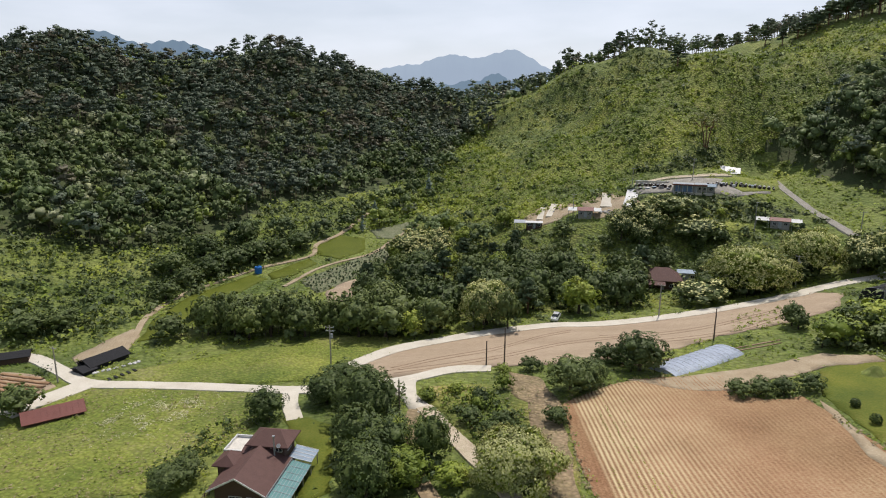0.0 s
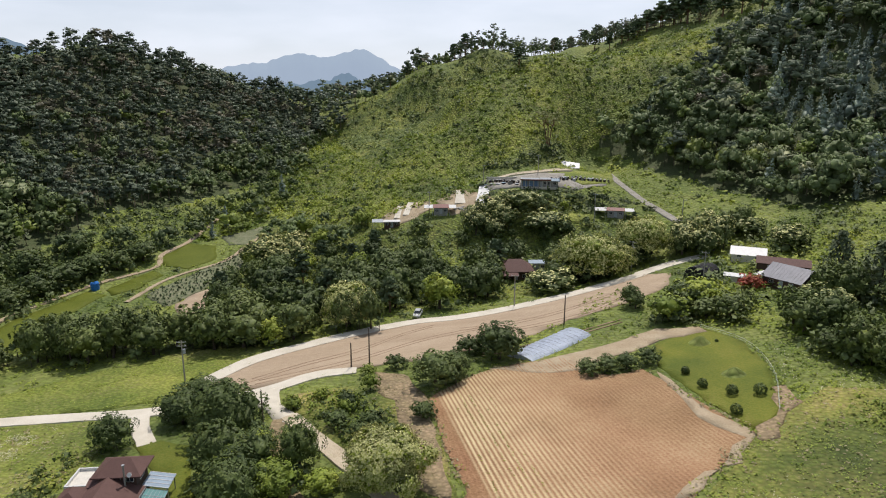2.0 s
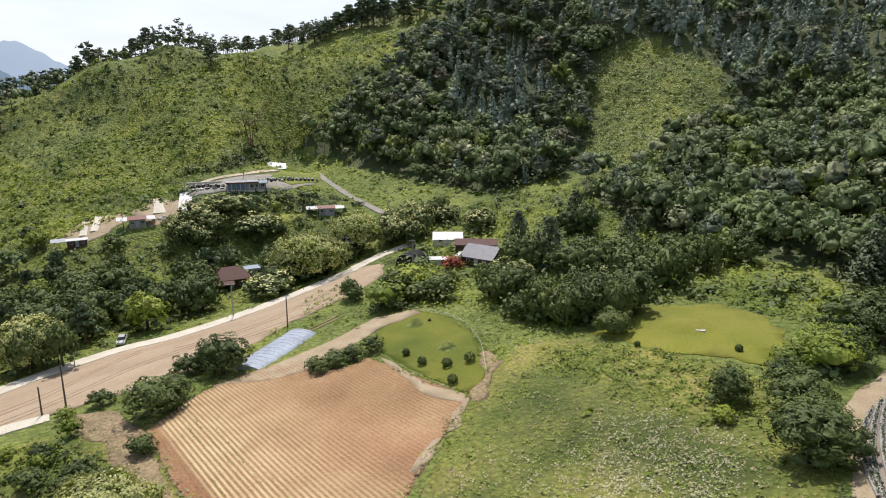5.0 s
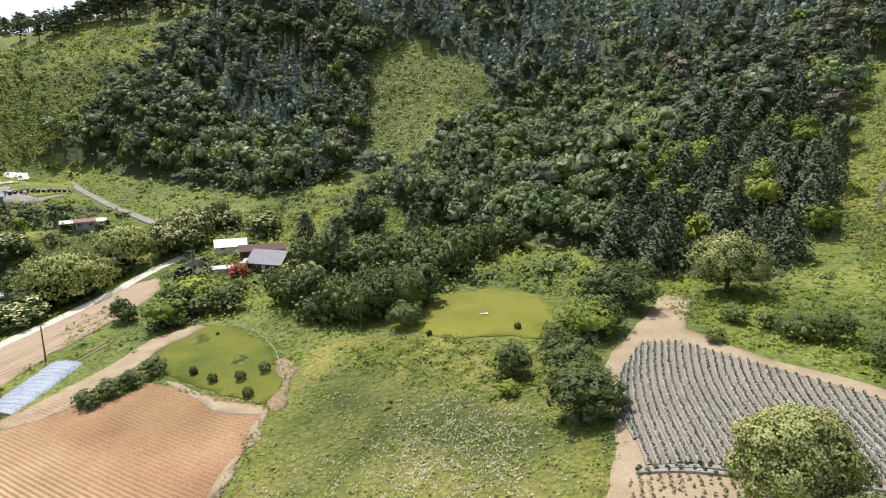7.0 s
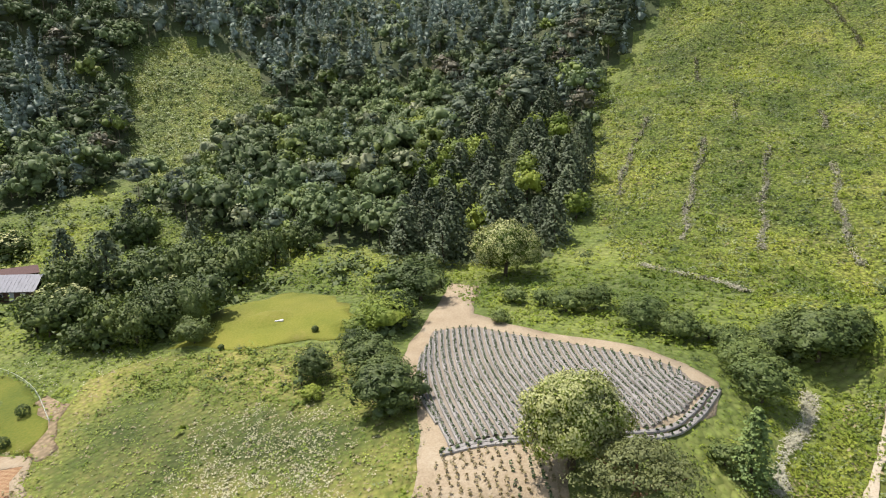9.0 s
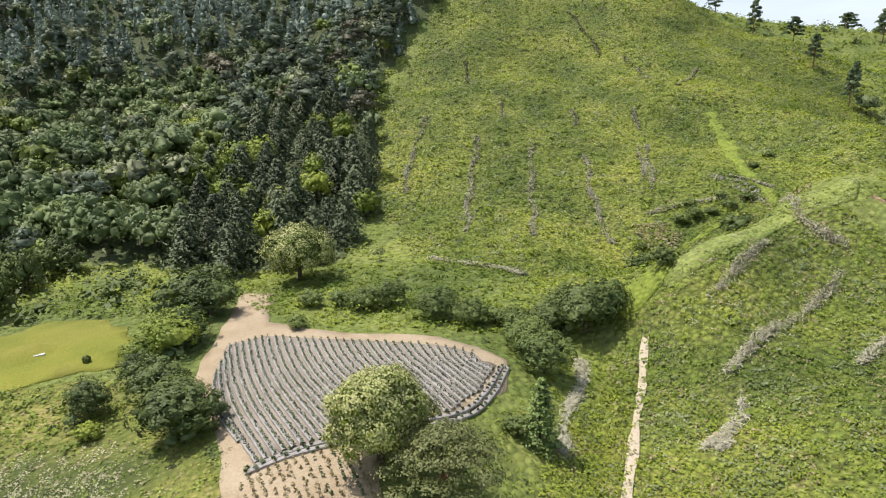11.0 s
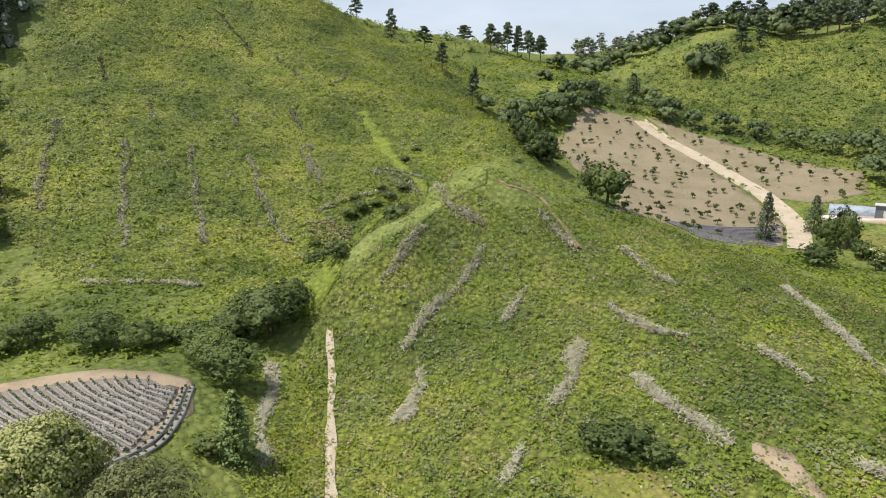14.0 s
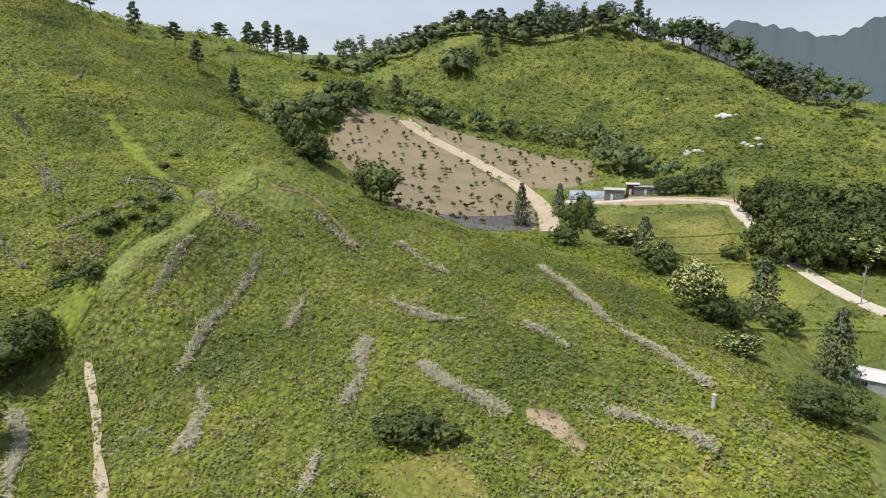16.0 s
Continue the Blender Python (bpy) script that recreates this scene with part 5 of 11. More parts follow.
def far_woods(name, x, y, tall, wide, n_spray, spray, mat, label, form="dome"):
    """Distant woods: a joined mass of small ragged trees. form: dome (broadleaf), cone (larch, fir) or pads (pine)."""
    z = height(x, y)
    N = len(x)
    tall, wide = np.asarray(tall, float), np.asarray(wide, float)
    t = np.repeat(np.arange(N), n_spray)
    m = len(t)
    R = wide[t] / 2
    d = RNG.normal(0, 1, (m, 3))
    d /= np.linalg.norm(d, axis=1)[:, None]
    if form == "dome":
        # bunches of leaves over a dome, each a small rounded cushion
        lobes = 10 if n_spray > 90 else 7 if n_spray > 40 else 4
        i = np.arange(lobes)
        up = np.clip(0.95 - 1.25 * (i + 0.5) / lobes, -0.3, 1)[None] + RNG.uniform(-0.1, 0.1, (N, lobes))
        a = i[None] * 2.39996 + RNG.uniform(0, 6.28, (N, 1)) + RNG.uniform(-0.4, 0.4, (N, lobes))
        c = np.stack([np.sqrt(np.clip(1 - up ** 2, 0, 1)) * np.cos(a), np.sqrt(np.clip(1 - up ** 2, 0, 1)) * np.sin(a), up], -1) * RNG.uniform(0.5, 0.78, (N, lobes, 1))
        r = RNG.uniform(0.26, 0.44, (N, lobes))
        k = RNG.integers(0, lobes, m)
        q = c[t, k]
        d = d + 1.5 * q + [0, 0, 0.25]
        d /= np.linalg.norm(d, axis=1)[:, None]
        p = q + d * (r[t, k] * RNG.uniform(0.85, 1.06, m))[:, None]
        stretch = np.c_[R, R, 0.43 * tall[t]]
        p = p * stretch + np.c_[x[t], y[t], z[t] + 0.57 * tall[t]]
        out = d * 0.9 + q * 0.7 + [0, 0, 0.1]
        stem_r = np.c_[wide / 2, wide / 2, 0.43 * tall]
        mass = c * 0.86 * stem_r[:, None] + np.c_[x, y, z + 0.57 * tall][:, None]
        mass_r, flat = r * 0.80 * (wide / 2)[:, None], 0.85
    elif form == "cone":
        u = RNG.uniform(0, 1, m) ** 1.35
        tier = np.round(u * 8 + RNG.uniform(-0.22, 0.22, m)) / 8
        a = RNG.uniform(0, 6.28, m)
        reach = R * np.clip(1 - tier, 0.03, 1) ** 0.8 * RNG.uniform(0.45, 1.05, m) * (0.85 + 0.25 * np.sin(a * 4 + tier * 17 + t))
        p = np.c_[x[t] + np.cos(a) * reach, y[t] + np.sin(a) * reach, z[t] + (0.12 + 0.88 * u) * tall[t] - 0.22 * reach]
        out = np.c_[np.cos(a) * 0.75, np.sin(a) * 0.75, np.full(m, 0.55)] + 0.25 * d
        lv = (np.arange(5)[None] + 0.4) / 5 + RNG.uniform(-0.04, 0.04, (N, 5))
        off = RNG.normal(0, 0.08, (N, 5, 2)) * wide[:, None, None]
        mass = np.stack([x[:, None] + off[..., 0], y[:, None] + off[..., 1], z[:, None] + (0.14 + 0.8 * lv) * tall[:, None]], -1)
        mass_r, flat = (wide / 2)[:, None] * 0.52 * np.clip(1 - lv, 0.05, 1) ** 0.8, 1.0
    else:
        # flat uneven pads of needles on a bare stem
        pads = 7 if n_spray > 70 else 5
        lv = np.clip((np.arange(pads)[None] + 0.5) / pads + RNG.uniform(-0.07, 0.07, (N, pads)), 0, 1)
        a = np.arange(pads)[None] * 2.39996 + RNG.uniform(0, 6.28, (N, 1))
        off = 0.66 * (1 - lv ** 2.0) * RNG.uniform(0.55, 1.1, (N, pads))
        r = RNG.uniform(0.42, 0.62, (N, pads)) * (1 - 0.25 * lv)
        k = RNG.integers(0, pads, m)
        d[:, 2] = np.abs(d[:, 2]) - 0.15
        p = np.c_[x[t] + (np.cos(a[t, k]) * off[t, k] + d[:, 0] * r[t, k]) * R, y[t] + (np.sin(a[t, k]) * off[t, k] + d[:, 1] * r[t, k]) * R,
                  z[t] + (0.5 + 0.44 * lv[t, k]) * tall[t] + d[:, 2] * r[t, k] * R * 0.55]
        out = d * 0.8 + np.c_[np.cos(a[t, k]) * off[t, k], np.sin(a[t, k]) * off[t, k], lv[t, k] * 0.5]
        mass = np.stack([x[:, None] + np.cos(a) * off * wide[:, None] / 2, y[:, None] + np.sin(a) * off * wide[:, None] / 2, z[:, None] + (0.49 + 0.44 * lv) * tall[:, None]], -1)
        mass_r, flat = r * 0.68 * wide[:, None] / 2, 0.45
    v = sprays(p, RNG.uniform(0.6, 1.25, m) * spray * (0.6 + 0.4 * wide[t] / wide.mean()), out, 0.32)
    L = mass.shape[1]
    cv, cf = clumps(mass.reshape(-1, 3), mass_r.ravel(), flat, 0.38)
    ob = new(name, fast_mesh(name, np.concatenate([v, cv]), spray_faces(m), mat, cf + len(v), m))
    own = np.clip(0.62 * RNG.uniform(0, 1, N) + 0.19 + 0.2 * np.sin(x * 0.06 + 2 * np.sin(y * 0.031)) * np.sin(y * 0.052 + 1.0), 0, 1)
    tone = ob.data.attributes.new("tone", "FLOAT", "POINT")
    tone.data.foreach_set("value", np.r_[np.repeat(own[t], 4), np.repeat(own, 12 * L)].astype(np.float32))
    # stems
    base = np.array([(1, 0), (-0.5, 0.87), (-0.5, -0.87)]) * (0.17 if form == "pads" else 0.13)
    pts = np.zeros((N, 6, 3))
    for i in range(3):
        pts[:, i] = np.c_[x + base[i, 0], y + base[i, 1], z - 0.3]
        pts[:, 3 + i] = np.c_[x + base[i, 0] * 0.5, y + base[i, 1] * 0.5, z + tall * (0.85 if form == "pads" else 0.45)]
    k = np.arange(N)[:, None] * 6
    sq = np.concatenate([k + np.array([[i, (i + 1) % 3, 3 + (i + 1) % 3, 3 + i]]) for i in range(3)])
    stems = new("stems", fast_mesh("stems", pts.reshape(-1, 3), sq, M["stem_bark"] if form == "pads" else M["bark"]))
    stems.parent = ob
    return tagged(ob, label, "woods", kind="stuff")


def outside(keys, x, y):
    k = np.ones(len(x), bool)
    for key in keys:
        k &= ~inside(AREAS[key], x, y)
    return k


def near_line(key, x, y, dist):
    c = smooth_line(LINES[key], 3.0)
    return (((x[:, None] - c[:, 0]) ** 2 + (y[:, None] - c[:, 1]) ** 2).min(1)) < dist * dist


def woods(poly, step, keep=1.0, avoid=()):
    x, y = spread_points(poly, step)
    k = (RNG.uniform(0, 1, len(x)) < keep) & outside(avoid, x, y)
    return x[k], y[k]


# stands of one kind within the woods
STANDS = dict(
    leafy_nw=[(-190, 252), (-155, 257), (-141, 279), (-117, 277), (-93, 254), (-73, 238), (-60, 223), (-80, 180), (-190, 160)],
    leafy_head=[(-47, 231), (-45, 311), (-26, 354), (5, 347), (9, 280), (-20, 271)],
    larch_e=[(217, 270), (265, 258), (249, 223), (203, 203), (187, 215)],
    leafy_e=[(159, 290), (193, 248), (200, 199), (146, 148), (125, 172), (140, 240)],
    leafy_mid=[(215, 147), (285, 155), (292, 115), (304, 76), (181, 40), (150, 54), (160, 109)],
    larch_top=[(287, 224), (301, 183), (300, 134), (306, 79), (316, 32), (310, -10), (420, 20), (420, 200), (320, 300)],
)


def mixed_woods(key, step, share, label, avoid=(), n=90, tall=(7.5, 11.0), wide=(6.5, 10.0), spray=0.85, larch=0.0, leaf="far_broad", needle="hazy_pine"):
    """Woods over an area: broadleaf crowns, pines and larches. share: of broadleaf trees at each place."""
    x, y = spread_points(AREAS[key], step, 0.62)
    k = outside(avoid, x, y)
    x, y = x[k], y[k]
    patch = np.sin(x * 0.045 + 1.3) * np.sin(y * 0.038 + x * 0.02)
    s, cone = share(x, y) + 0.22 * patch, np.full(len(x), larch)
    for stand, poly in STANDS.items():
        here = inside(poly, x, y)
        s[here] = 0.95 if stand.startswith("leafy") else 0.12
        cone[here & stand.startswith("larch")] = 0.85
    leafy_one = RNG.uniform(0, 1, len(x)) < s
    pointed = ~leafy_one & (RNG.uniform(0, 1, len(x)) < cone)
    kind = RNG.uniform(0, 1, len(x))
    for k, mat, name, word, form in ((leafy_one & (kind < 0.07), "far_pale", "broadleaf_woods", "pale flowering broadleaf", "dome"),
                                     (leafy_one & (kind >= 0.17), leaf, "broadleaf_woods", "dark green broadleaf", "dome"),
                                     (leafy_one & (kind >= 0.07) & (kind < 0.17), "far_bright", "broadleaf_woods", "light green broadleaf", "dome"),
                                     (pointed, "hazy_larch", "larch_woods", "hazy blue-green larch", "cone"),
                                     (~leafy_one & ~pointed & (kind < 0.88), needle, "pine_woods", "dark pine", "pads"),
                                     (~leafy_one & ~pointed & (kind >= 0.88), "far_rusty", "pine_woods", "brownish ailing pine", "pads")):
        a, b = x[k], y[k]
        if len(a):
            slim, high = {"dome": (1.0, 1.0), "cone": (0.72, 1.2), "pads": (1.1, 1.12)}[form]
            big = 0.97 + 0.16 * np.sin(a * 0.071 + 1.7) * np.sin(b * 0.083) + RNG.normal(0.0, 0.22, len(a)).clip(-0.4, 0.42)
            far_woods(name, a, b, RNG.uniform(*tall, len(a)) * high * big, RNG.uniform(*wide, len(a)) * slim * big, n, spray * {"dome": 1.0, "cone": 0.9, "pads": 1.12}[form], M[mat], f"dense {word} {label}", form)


mixed_woods("forest_nw", 4.9, lambda x, y: np.full(len(x), 0.14), "woods on the north-western hill", n=58, spray=0.84, wide=(6.0, 9.2), tall=(6.5, 9.5), leaf="shaded_broad", needle="shaded_pine")
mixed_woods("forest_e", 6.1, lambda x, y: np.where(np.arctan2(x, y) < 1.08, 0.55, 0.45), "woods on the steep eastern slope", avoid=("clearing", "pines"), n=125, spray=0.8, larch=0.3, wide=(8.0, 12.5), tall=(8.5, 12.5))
mixed_woods("forest_s", 5.0, lambda x, y: np.full(len(x), 0.2), "woods along the southern crest", tall=(10, 15), wide=(4.5, 7), n=36)
mixed_woods("forest_n", 5.0, lambda x, y: np.full(len(x), 0.3), "woods along the northern crest", tall=(7, 11), wide=(4.5, 7), n=36)
mixed_woods("valley_head", 7.0, lambda x, y: np.full(len(x), 0.85), "trees at the valley's head", avoid=("crop_b", "crop", "paddy_c"), leaf="shaded_broad", needle="shaded_pine", tall=(5, 9), wide=(5, 8.5), larch=0.5)
mixed_woods("gap", 5.0, lambda x, y: np.full(len(x), 0.4), "woods in the dip between the hills", n=40, leaf="shaded_broad", needle="shaded_pine")
mixed_woods("forest_far", 7.5, lambda x, y: np.full(len(x), 0.4), "woods beyond the pass", n=16, spray=1.7)
mixed_woods("forest_b", 6.0, lambda x, y: np.full(len(x), 0.5), "woods behind the saddle", avoid=("saddle_gap",), tall=(7, 10), wide=(6, 9), n=30)


def scrub(name, poly, step, wide, n_spray, spray, mat, label, avoid=(), lines=(), keep=1.0, tall=0.8, round_=0.7, drift=0.0, fade=0.0):
    """Low growth that covers a slope, in clumps of differing size. drift: size in metres of the patches in which it gathers."""
    x, y = woods(poly, step, keep, avoid)
    if fade:
        x, y = x + RNG.normal(0, fade, len(x)), y + RNG.normal(0, fade, len(y))
    if drift:
        f, p = 6.28 / drift, RNG.uniform(0, 6.28, 4)
        wave = np.sin(f * x + 1.3 * np.sin(0.7 * f * y + p[0]) + p[1]) + np.sin(f * 0.9 * y + 1.3 * np.sin(0.6 * f * x + p[2]) + p[3]) + RNG.normal(0, 0.5, len(x))
        x, y = x[wave > 0.25], y[wave > 0.25]
    for key in lines:
        k = ~near_line(key, x, y, 0.75 if key == "foot_path" else 1.2 if key[:4] in ("bund", "dike") else 0.0 if key[:3] == "rut" else 2.2)
        x, y = x[k], y[k]
    z = height(x, y)
    N = len(x)
    size = RNG.gamma(3.0, 1 / 3.0, N) * wide
    t = np.repeat(np.arange(N), n_spray)
    d = RNG.normal(0, 1, (len(t), 3))
    d /= np.linalg.norm(d, axis=1)[:, None]
    d[:, 2] = np.abs(d[:, 2])
    core = RNG.uniform(0, 1, len(t)) < (0.2 if n_spray >= 14 else 0.0)
    lump = 1 + 0.28 * np.sin(3 * np.arctan2(d[:, 1], d[:, 0]) + x[t] * 7) * (n_spray >= 14)
    p = np.c_[x[t], y[t], z[t]] + d * (size[t] * lump * np.where(core, 0.25, RNG.uniform(0.35, 0.62, len(t))))[:, None] * [1, 1, tall]
    up = np.c_[height(x - 3, y) - height(x + 3, y), height(x, y - 3) - height(x, y + 3), np.full(N, 6.0)]
    up /= np.linalg.norm(up, axis=1)[:, None]
    v = sprays(p, RNG.uniform(0.6, 1.3, len(t)) * spray * np.where(core, 1.9, 1) * np.clip(size[t] / wide, 0.5, 1.25), d * round_ + up[t] * (1.5 - round_), 0.4)
    ob = new(name, fast_mesh(name, v, spray_faces(len(t)), mat, None, len(t)))
    return tagged(ob, label, "scrub", kind="stuff")


scrub("hill_scrub", AREAS["north_hill"], 2.7, 2.0, 6, 0.95, M["shrub"], "low green scrub over the felled north hill", avoid=("nose_back",))
scrub("grey_scrub", AREAS["nose_back"], 2.9, 2.4, 8, 0.95, M["willow"], "grey-green scrub behind the nose of the north hill")
scrub("hill_bushes", AREAS["north_hill"], 3.3, 2.9, 18, 0.58, M["shrub"], "rounded green bushes over the felled north hill", tall=1.0, round_=1.15, avoid=("nose_back",))
scrub("hill_bushes", AREAS["clearing"], 3.4, 3.0, 18, 0.6, M["willow"], "rounded green bushes in a forest clearing", tall=0.9, round_=1.1)
scrub("hill_scrub", AREAS["clearing"], 2.0, 1.8, 10, 0.55, M["pale_leaf"], "low green scrub in a forest clearing")
scrub("hill_scrub", AREAS["clearcut"], 1.6, 1.6, 8, 0.40, M["shrub"], "low green scrub over the felled slope", avoid=("gully_grass", "gully_top"))
scrub("hill_scrub", AREAS["spur"], 1.05, 1.25, 10, 0.25, M["shrub"], "low green scrub over the near spur", avoid=("scar", "gully_grass", "spur_flank", "rim_strip"), lines=("foot_path",), tall=0.5)
scrub("grey_scrub", AREAS["spur"], 0.95, 1.2, 9, 0.30, M["grey_shrub"], "grey-green tufts of low growth on the spur", avoid=("bare_top", "spur_flank", "rim_strip"), lines=("foot_path",), drift=13, tall=0.5)
scrub("fresh_scrub", AREAS["spur"], 1.15, 1.2, 9, 0.28, M["bright"], "yellow-green low growth on the spur", avoid=("bare_top",), lines=("foot_path",), drift=21, tall=0.5)
scrub("dry_stalks", AREAS["spur"], 1.05, 1.0, 8, 0.27, M["dry"], "straw-coloured dead stalks among the scrub", lines=("foot_path",), drift=9)
scrub("dark_scrub", AREAS["spur"], 3.4, 1.3, 18, 0.28, M["willow"], "darker green saplings among the scrub", avoid=("bare_top", "spur_flank",), lines=("foot_path",), drift=17, tall=1.0)
scrub("lush_bushes", AREAS["spur"], 2.0, 1.5, 24, 0.23, M["shrub"], "low rounded leafy clumps all over the spur", avoid=("bare_top", "scar", "rim_strip"), lines=("foot_path",), tall=0.8, round_=1.1, keep=0.85)
scrub("lush_bushes", AREAS["spur"], 4.4, 2.3, 30, 0.3, M["shrub"], "rounded leafy bushes among the scrub", avoid=("bare_top", "scar", "spur_flank"), lines=("foot_path",), drift=24, tall=0.8, round_=0.7)
scrub("grey_scrub", AREAS["clearcut"], 2.0, 1.6, 8, 0.5, M["grey_shrub"], "grey-green tufts on the felled slope", drift=22)
scrub("lush_bushes", AREAS["clearcut"], 3.0, 2.1, 18, 0.4, M["shrub"], "low rounded leafy clumps all over the felled slope", avoid=("gully_grass", "gully_top"), tall=0.8, round_=1.1, keep=0.85)
scrub("lush_bushes", AREAS["clearcut"], 5.6, 2.8, 24, 0.5, M["shrub"], "rounded leafy bushes on the felled slope", drift=34, tall=0.8, round_=0.7)
scrub("dark_scrub", AREAS["clearcut"], 4.5, 1.8, 12, 0.55, M["broad"], "darker green saplings on the felled slope", drift=40)
scrub("hill_scrub", AREAS["gully"], 1.2, 1.3, 9, 0.45, M["shrub"], "lush green scrub in the gully", avoid=("gully_grass", "gully_top"))
scrub("fresh_scrub", AREAS["gully_grass"], 1.6, 0.9, 8, 0.3, M["bright"], "tufts of fresh grass in the hollow", keep=0.7, tall=0.5)
scrub("fresh_scrub", AREAS["gully_top"], 2.2, 1.2, 8, 0.4, M["bright"], "tufts of fresh grass up the gully", keep=0.6, tall=0.5)
scrub("leafy_clumps", AREAS["spur"], 1.9, 0.95, 16, 0.19, M["broad"], "small dark leafy clumps scattered over the spur", avoid=("bare_top", "rim_strip"), lines=("foot_path",), tall=0.7, round_=0.6, keep=0.75, drift=11)
scrub("leafy_clumps", AREAS["spur"], 2.3, 0.8, 12, 0.2, M["pale_leaf"], "small pale green clumps scattered over the spur", lines=("foot_path",), tall=0.7, round_=0.5, keep=0.8)
scrub("leafy_clumps", AREAS["clearcut"], 2.8, 1.4, 14, 0.3, M["broad"], "small dark leafy clumps scattered over the felled slope", tall=0.7, round_=0.6, keep=0.7, drift=16)
scrub("leafy_clumps", AREAS["clearcut"], 4.2, 1.3, 12, 0.32, M["pale_leaf"], "small pale green clumps on the felled slope", tall=0.7, round_=0.5, keep=0.8)
scrub("grey_scrub", AREAS["rim_strip"], 0.9, 0.9, 9, 0.24, M["pale_leaf"], "pale sunlit grass along the rim of the spur", tall=0.5, keep=0.7)
scrub("dry_stalks", AREAS["dead_a"], 1.0, 1.5, 12, 0.4, M["dry"], "dead brown brush in the gully")
scrub("dry_stalks", AREAS["dead_b"], 1.2, 1.4, 12, 0.4, M["grey_straw"], "grey dead brush in the gully")
# brighter leaves here: sun on the spur's flank and crest put into colour
scrub("fresh_scrub", AREAS["spur_flank"], 0.9, 1.1, 9, 0.3, M["bright"], "fresh sunlit grassy growth on the flank of the spur", tall=0.6)
scrub("fresh_scrub", AREAS["spur_rim"], 1.0, 1.2, 10, 0.34, M["bright"], "pale green sunlit growth along the crest of the spur", keep=0.8)
scrub("hill_scrub", AREAS["saddle"], 1.8, 1.7, 9, 0.7, M["shrub"], "green scrub on the saddle")
scrub("hill_scrub", AREAS["spur_back"], 1.2, 0.9, 9, 0.5, M["shrub"], "green scrub over the brow of the spur")
scrub("hill_scrub", AREAS["east_bank"], 0.9, 1.1, 14, 0.23, M["shrub"], "rank scrub beside the footpath", lines=("foot_path",))
scrub("hill_scrub", AREAS["south_hill"], 2.6, 2.0, 8, 0.75, M["hill_green"], "low green scrub over the southern hill")
scrub("hill_bushes", AREAS["south_hill"], 4.0, 2.6, 14, 0.65, M["hill_green"], "rounded green bushes over the southern hill", tall=0.8, round_=0.8)
scrub("dark_scrub", AREAS["south_hill"], 9, 2.6, 14, 0.8, M["broad"], "scattered dark bushes on the southern hill", keep=0.9)
scrub("dark_scrub", AREAS["north_back"], 4.0, 3.4, 16, 0.85, M["broad"], "darker bushes on the back of the north hill", keep=0.8, tall=1.0, round_=1.1)
scrub("dark_scrub", AREAS["north_hill"], 6, 3.4, 18, 0.85, M["broad"], "scattered dark bushes on the north hill", keep=0.5, tall=1.0, round_=1.1)
scrub("hill_scrub", AREAS["slope_w"], 2.6, 2.6, 10, 0.8, M["shrub"], "rank green scrub at the wooded hill's foot", keep=0.6)
scrub("dark_scrub", AREAS["slope_w"], 5.5, 4.4, 40, 0.8, M["broad"], "dark bushes at the wooded hill's foot", tall=1.2, round_=1.2, drift=55)
scrub("hill_scrub", AREAS["slope_w"], 2.6, 2.8, 18, 0.62, M["broad"], "deep green scrub at the wooded hill's foot", round_=1.1, tall=1.1)
scrub("hill_scrub", AREAS["woods_v"], 3.2, 3.0, 14, 0.7, M["broad"], "dark undergrowth of the valley wood")
scrub("hill_scrub", AREAS["woods_v"], 2.6, 1.8, 9, 0.5, M["shrub"], "rank green growth in the gaps of the valley wood")
scrub("hill_scrub", AREAS["lane_side"], 1.8, 1.3, 9, 0.55, M["shrub"], "rank grass beside the gravel lane", lines=("lane",))
scrub("hill_scrub", AREAS["rank_a"], 1.5, 1.8, 16, 0.36, M["shrub"], "rank green thicket above the mulched field")
scrub("hill_scrub", AREAS["rank_b"], 2.2, 2.6, 12, 0.65, M["shrub"], "rank green thicket at the forest's edge", avoid=("tomb_lawn",))
scrub("dark_scrub", AREAS["rank_b"], 4.5, 4.0, 50, 0.7, M["broad"], "dark bushes at the forest's edge", avoid=("tomb_lawn",), keep=0.55, tall=1.2)
scrub("hill_scrub", AREAS["house_side"], 1.8, 2.4, 18, 0.5, M["broad"], "dark undergrowth below the trees beside the house", avoid=("yard",), lines=("drive", "path_a", "road_a"))
scrub("dry_stalks", AREAS["path_side"], 1.6, 0.8, 6, 0.3, M["dry"], "dry grass beside the sandy path", lines=("path_a", "path_b"), keep=0.6)
scrub("hill_scrub", AREAS["thicket"], 1.5, 1.7, 22, 0.36, M["bright"], "light green low thicket beside the sandy path", lines=("path_a",), tall=1.0, round_=1.1)
scrub("dark_scrub", AREAS["thicket"], 2.1, 2.1, 30, 0.36, M["broad"], "darker leafy bushes of the thicket beside the path", lines=("path_a",), tall=1.1, round_=1.2, keep=0.8)
scrub("dry_grass", AREAS["dry_margin"], 1.0, 0.7, 6, 0.22, M["dry"], "short dry grass beside the ploughed field", keep=0.6, tall=0.4)
scrub("house_hedge", AREAS["house_hedge"], 1.9, 2.3, 34, 0.4, M["broad"], "dark leafy shrubs beside the brown house", tall=1.2, round_=1.2)
scrub("grey_weeds", AREAS["house_hedge"], 1.6, 1.2, 14, 0.26, M["shrub"], "green weeds between the shrubs beside the house", tall=1.0)
scrub("hill_scrub", AREAS["terrace_bank"], 2.0, 2.2, 14, 0.7, M["broad"], "dark leafy growth on the bank below the farm")
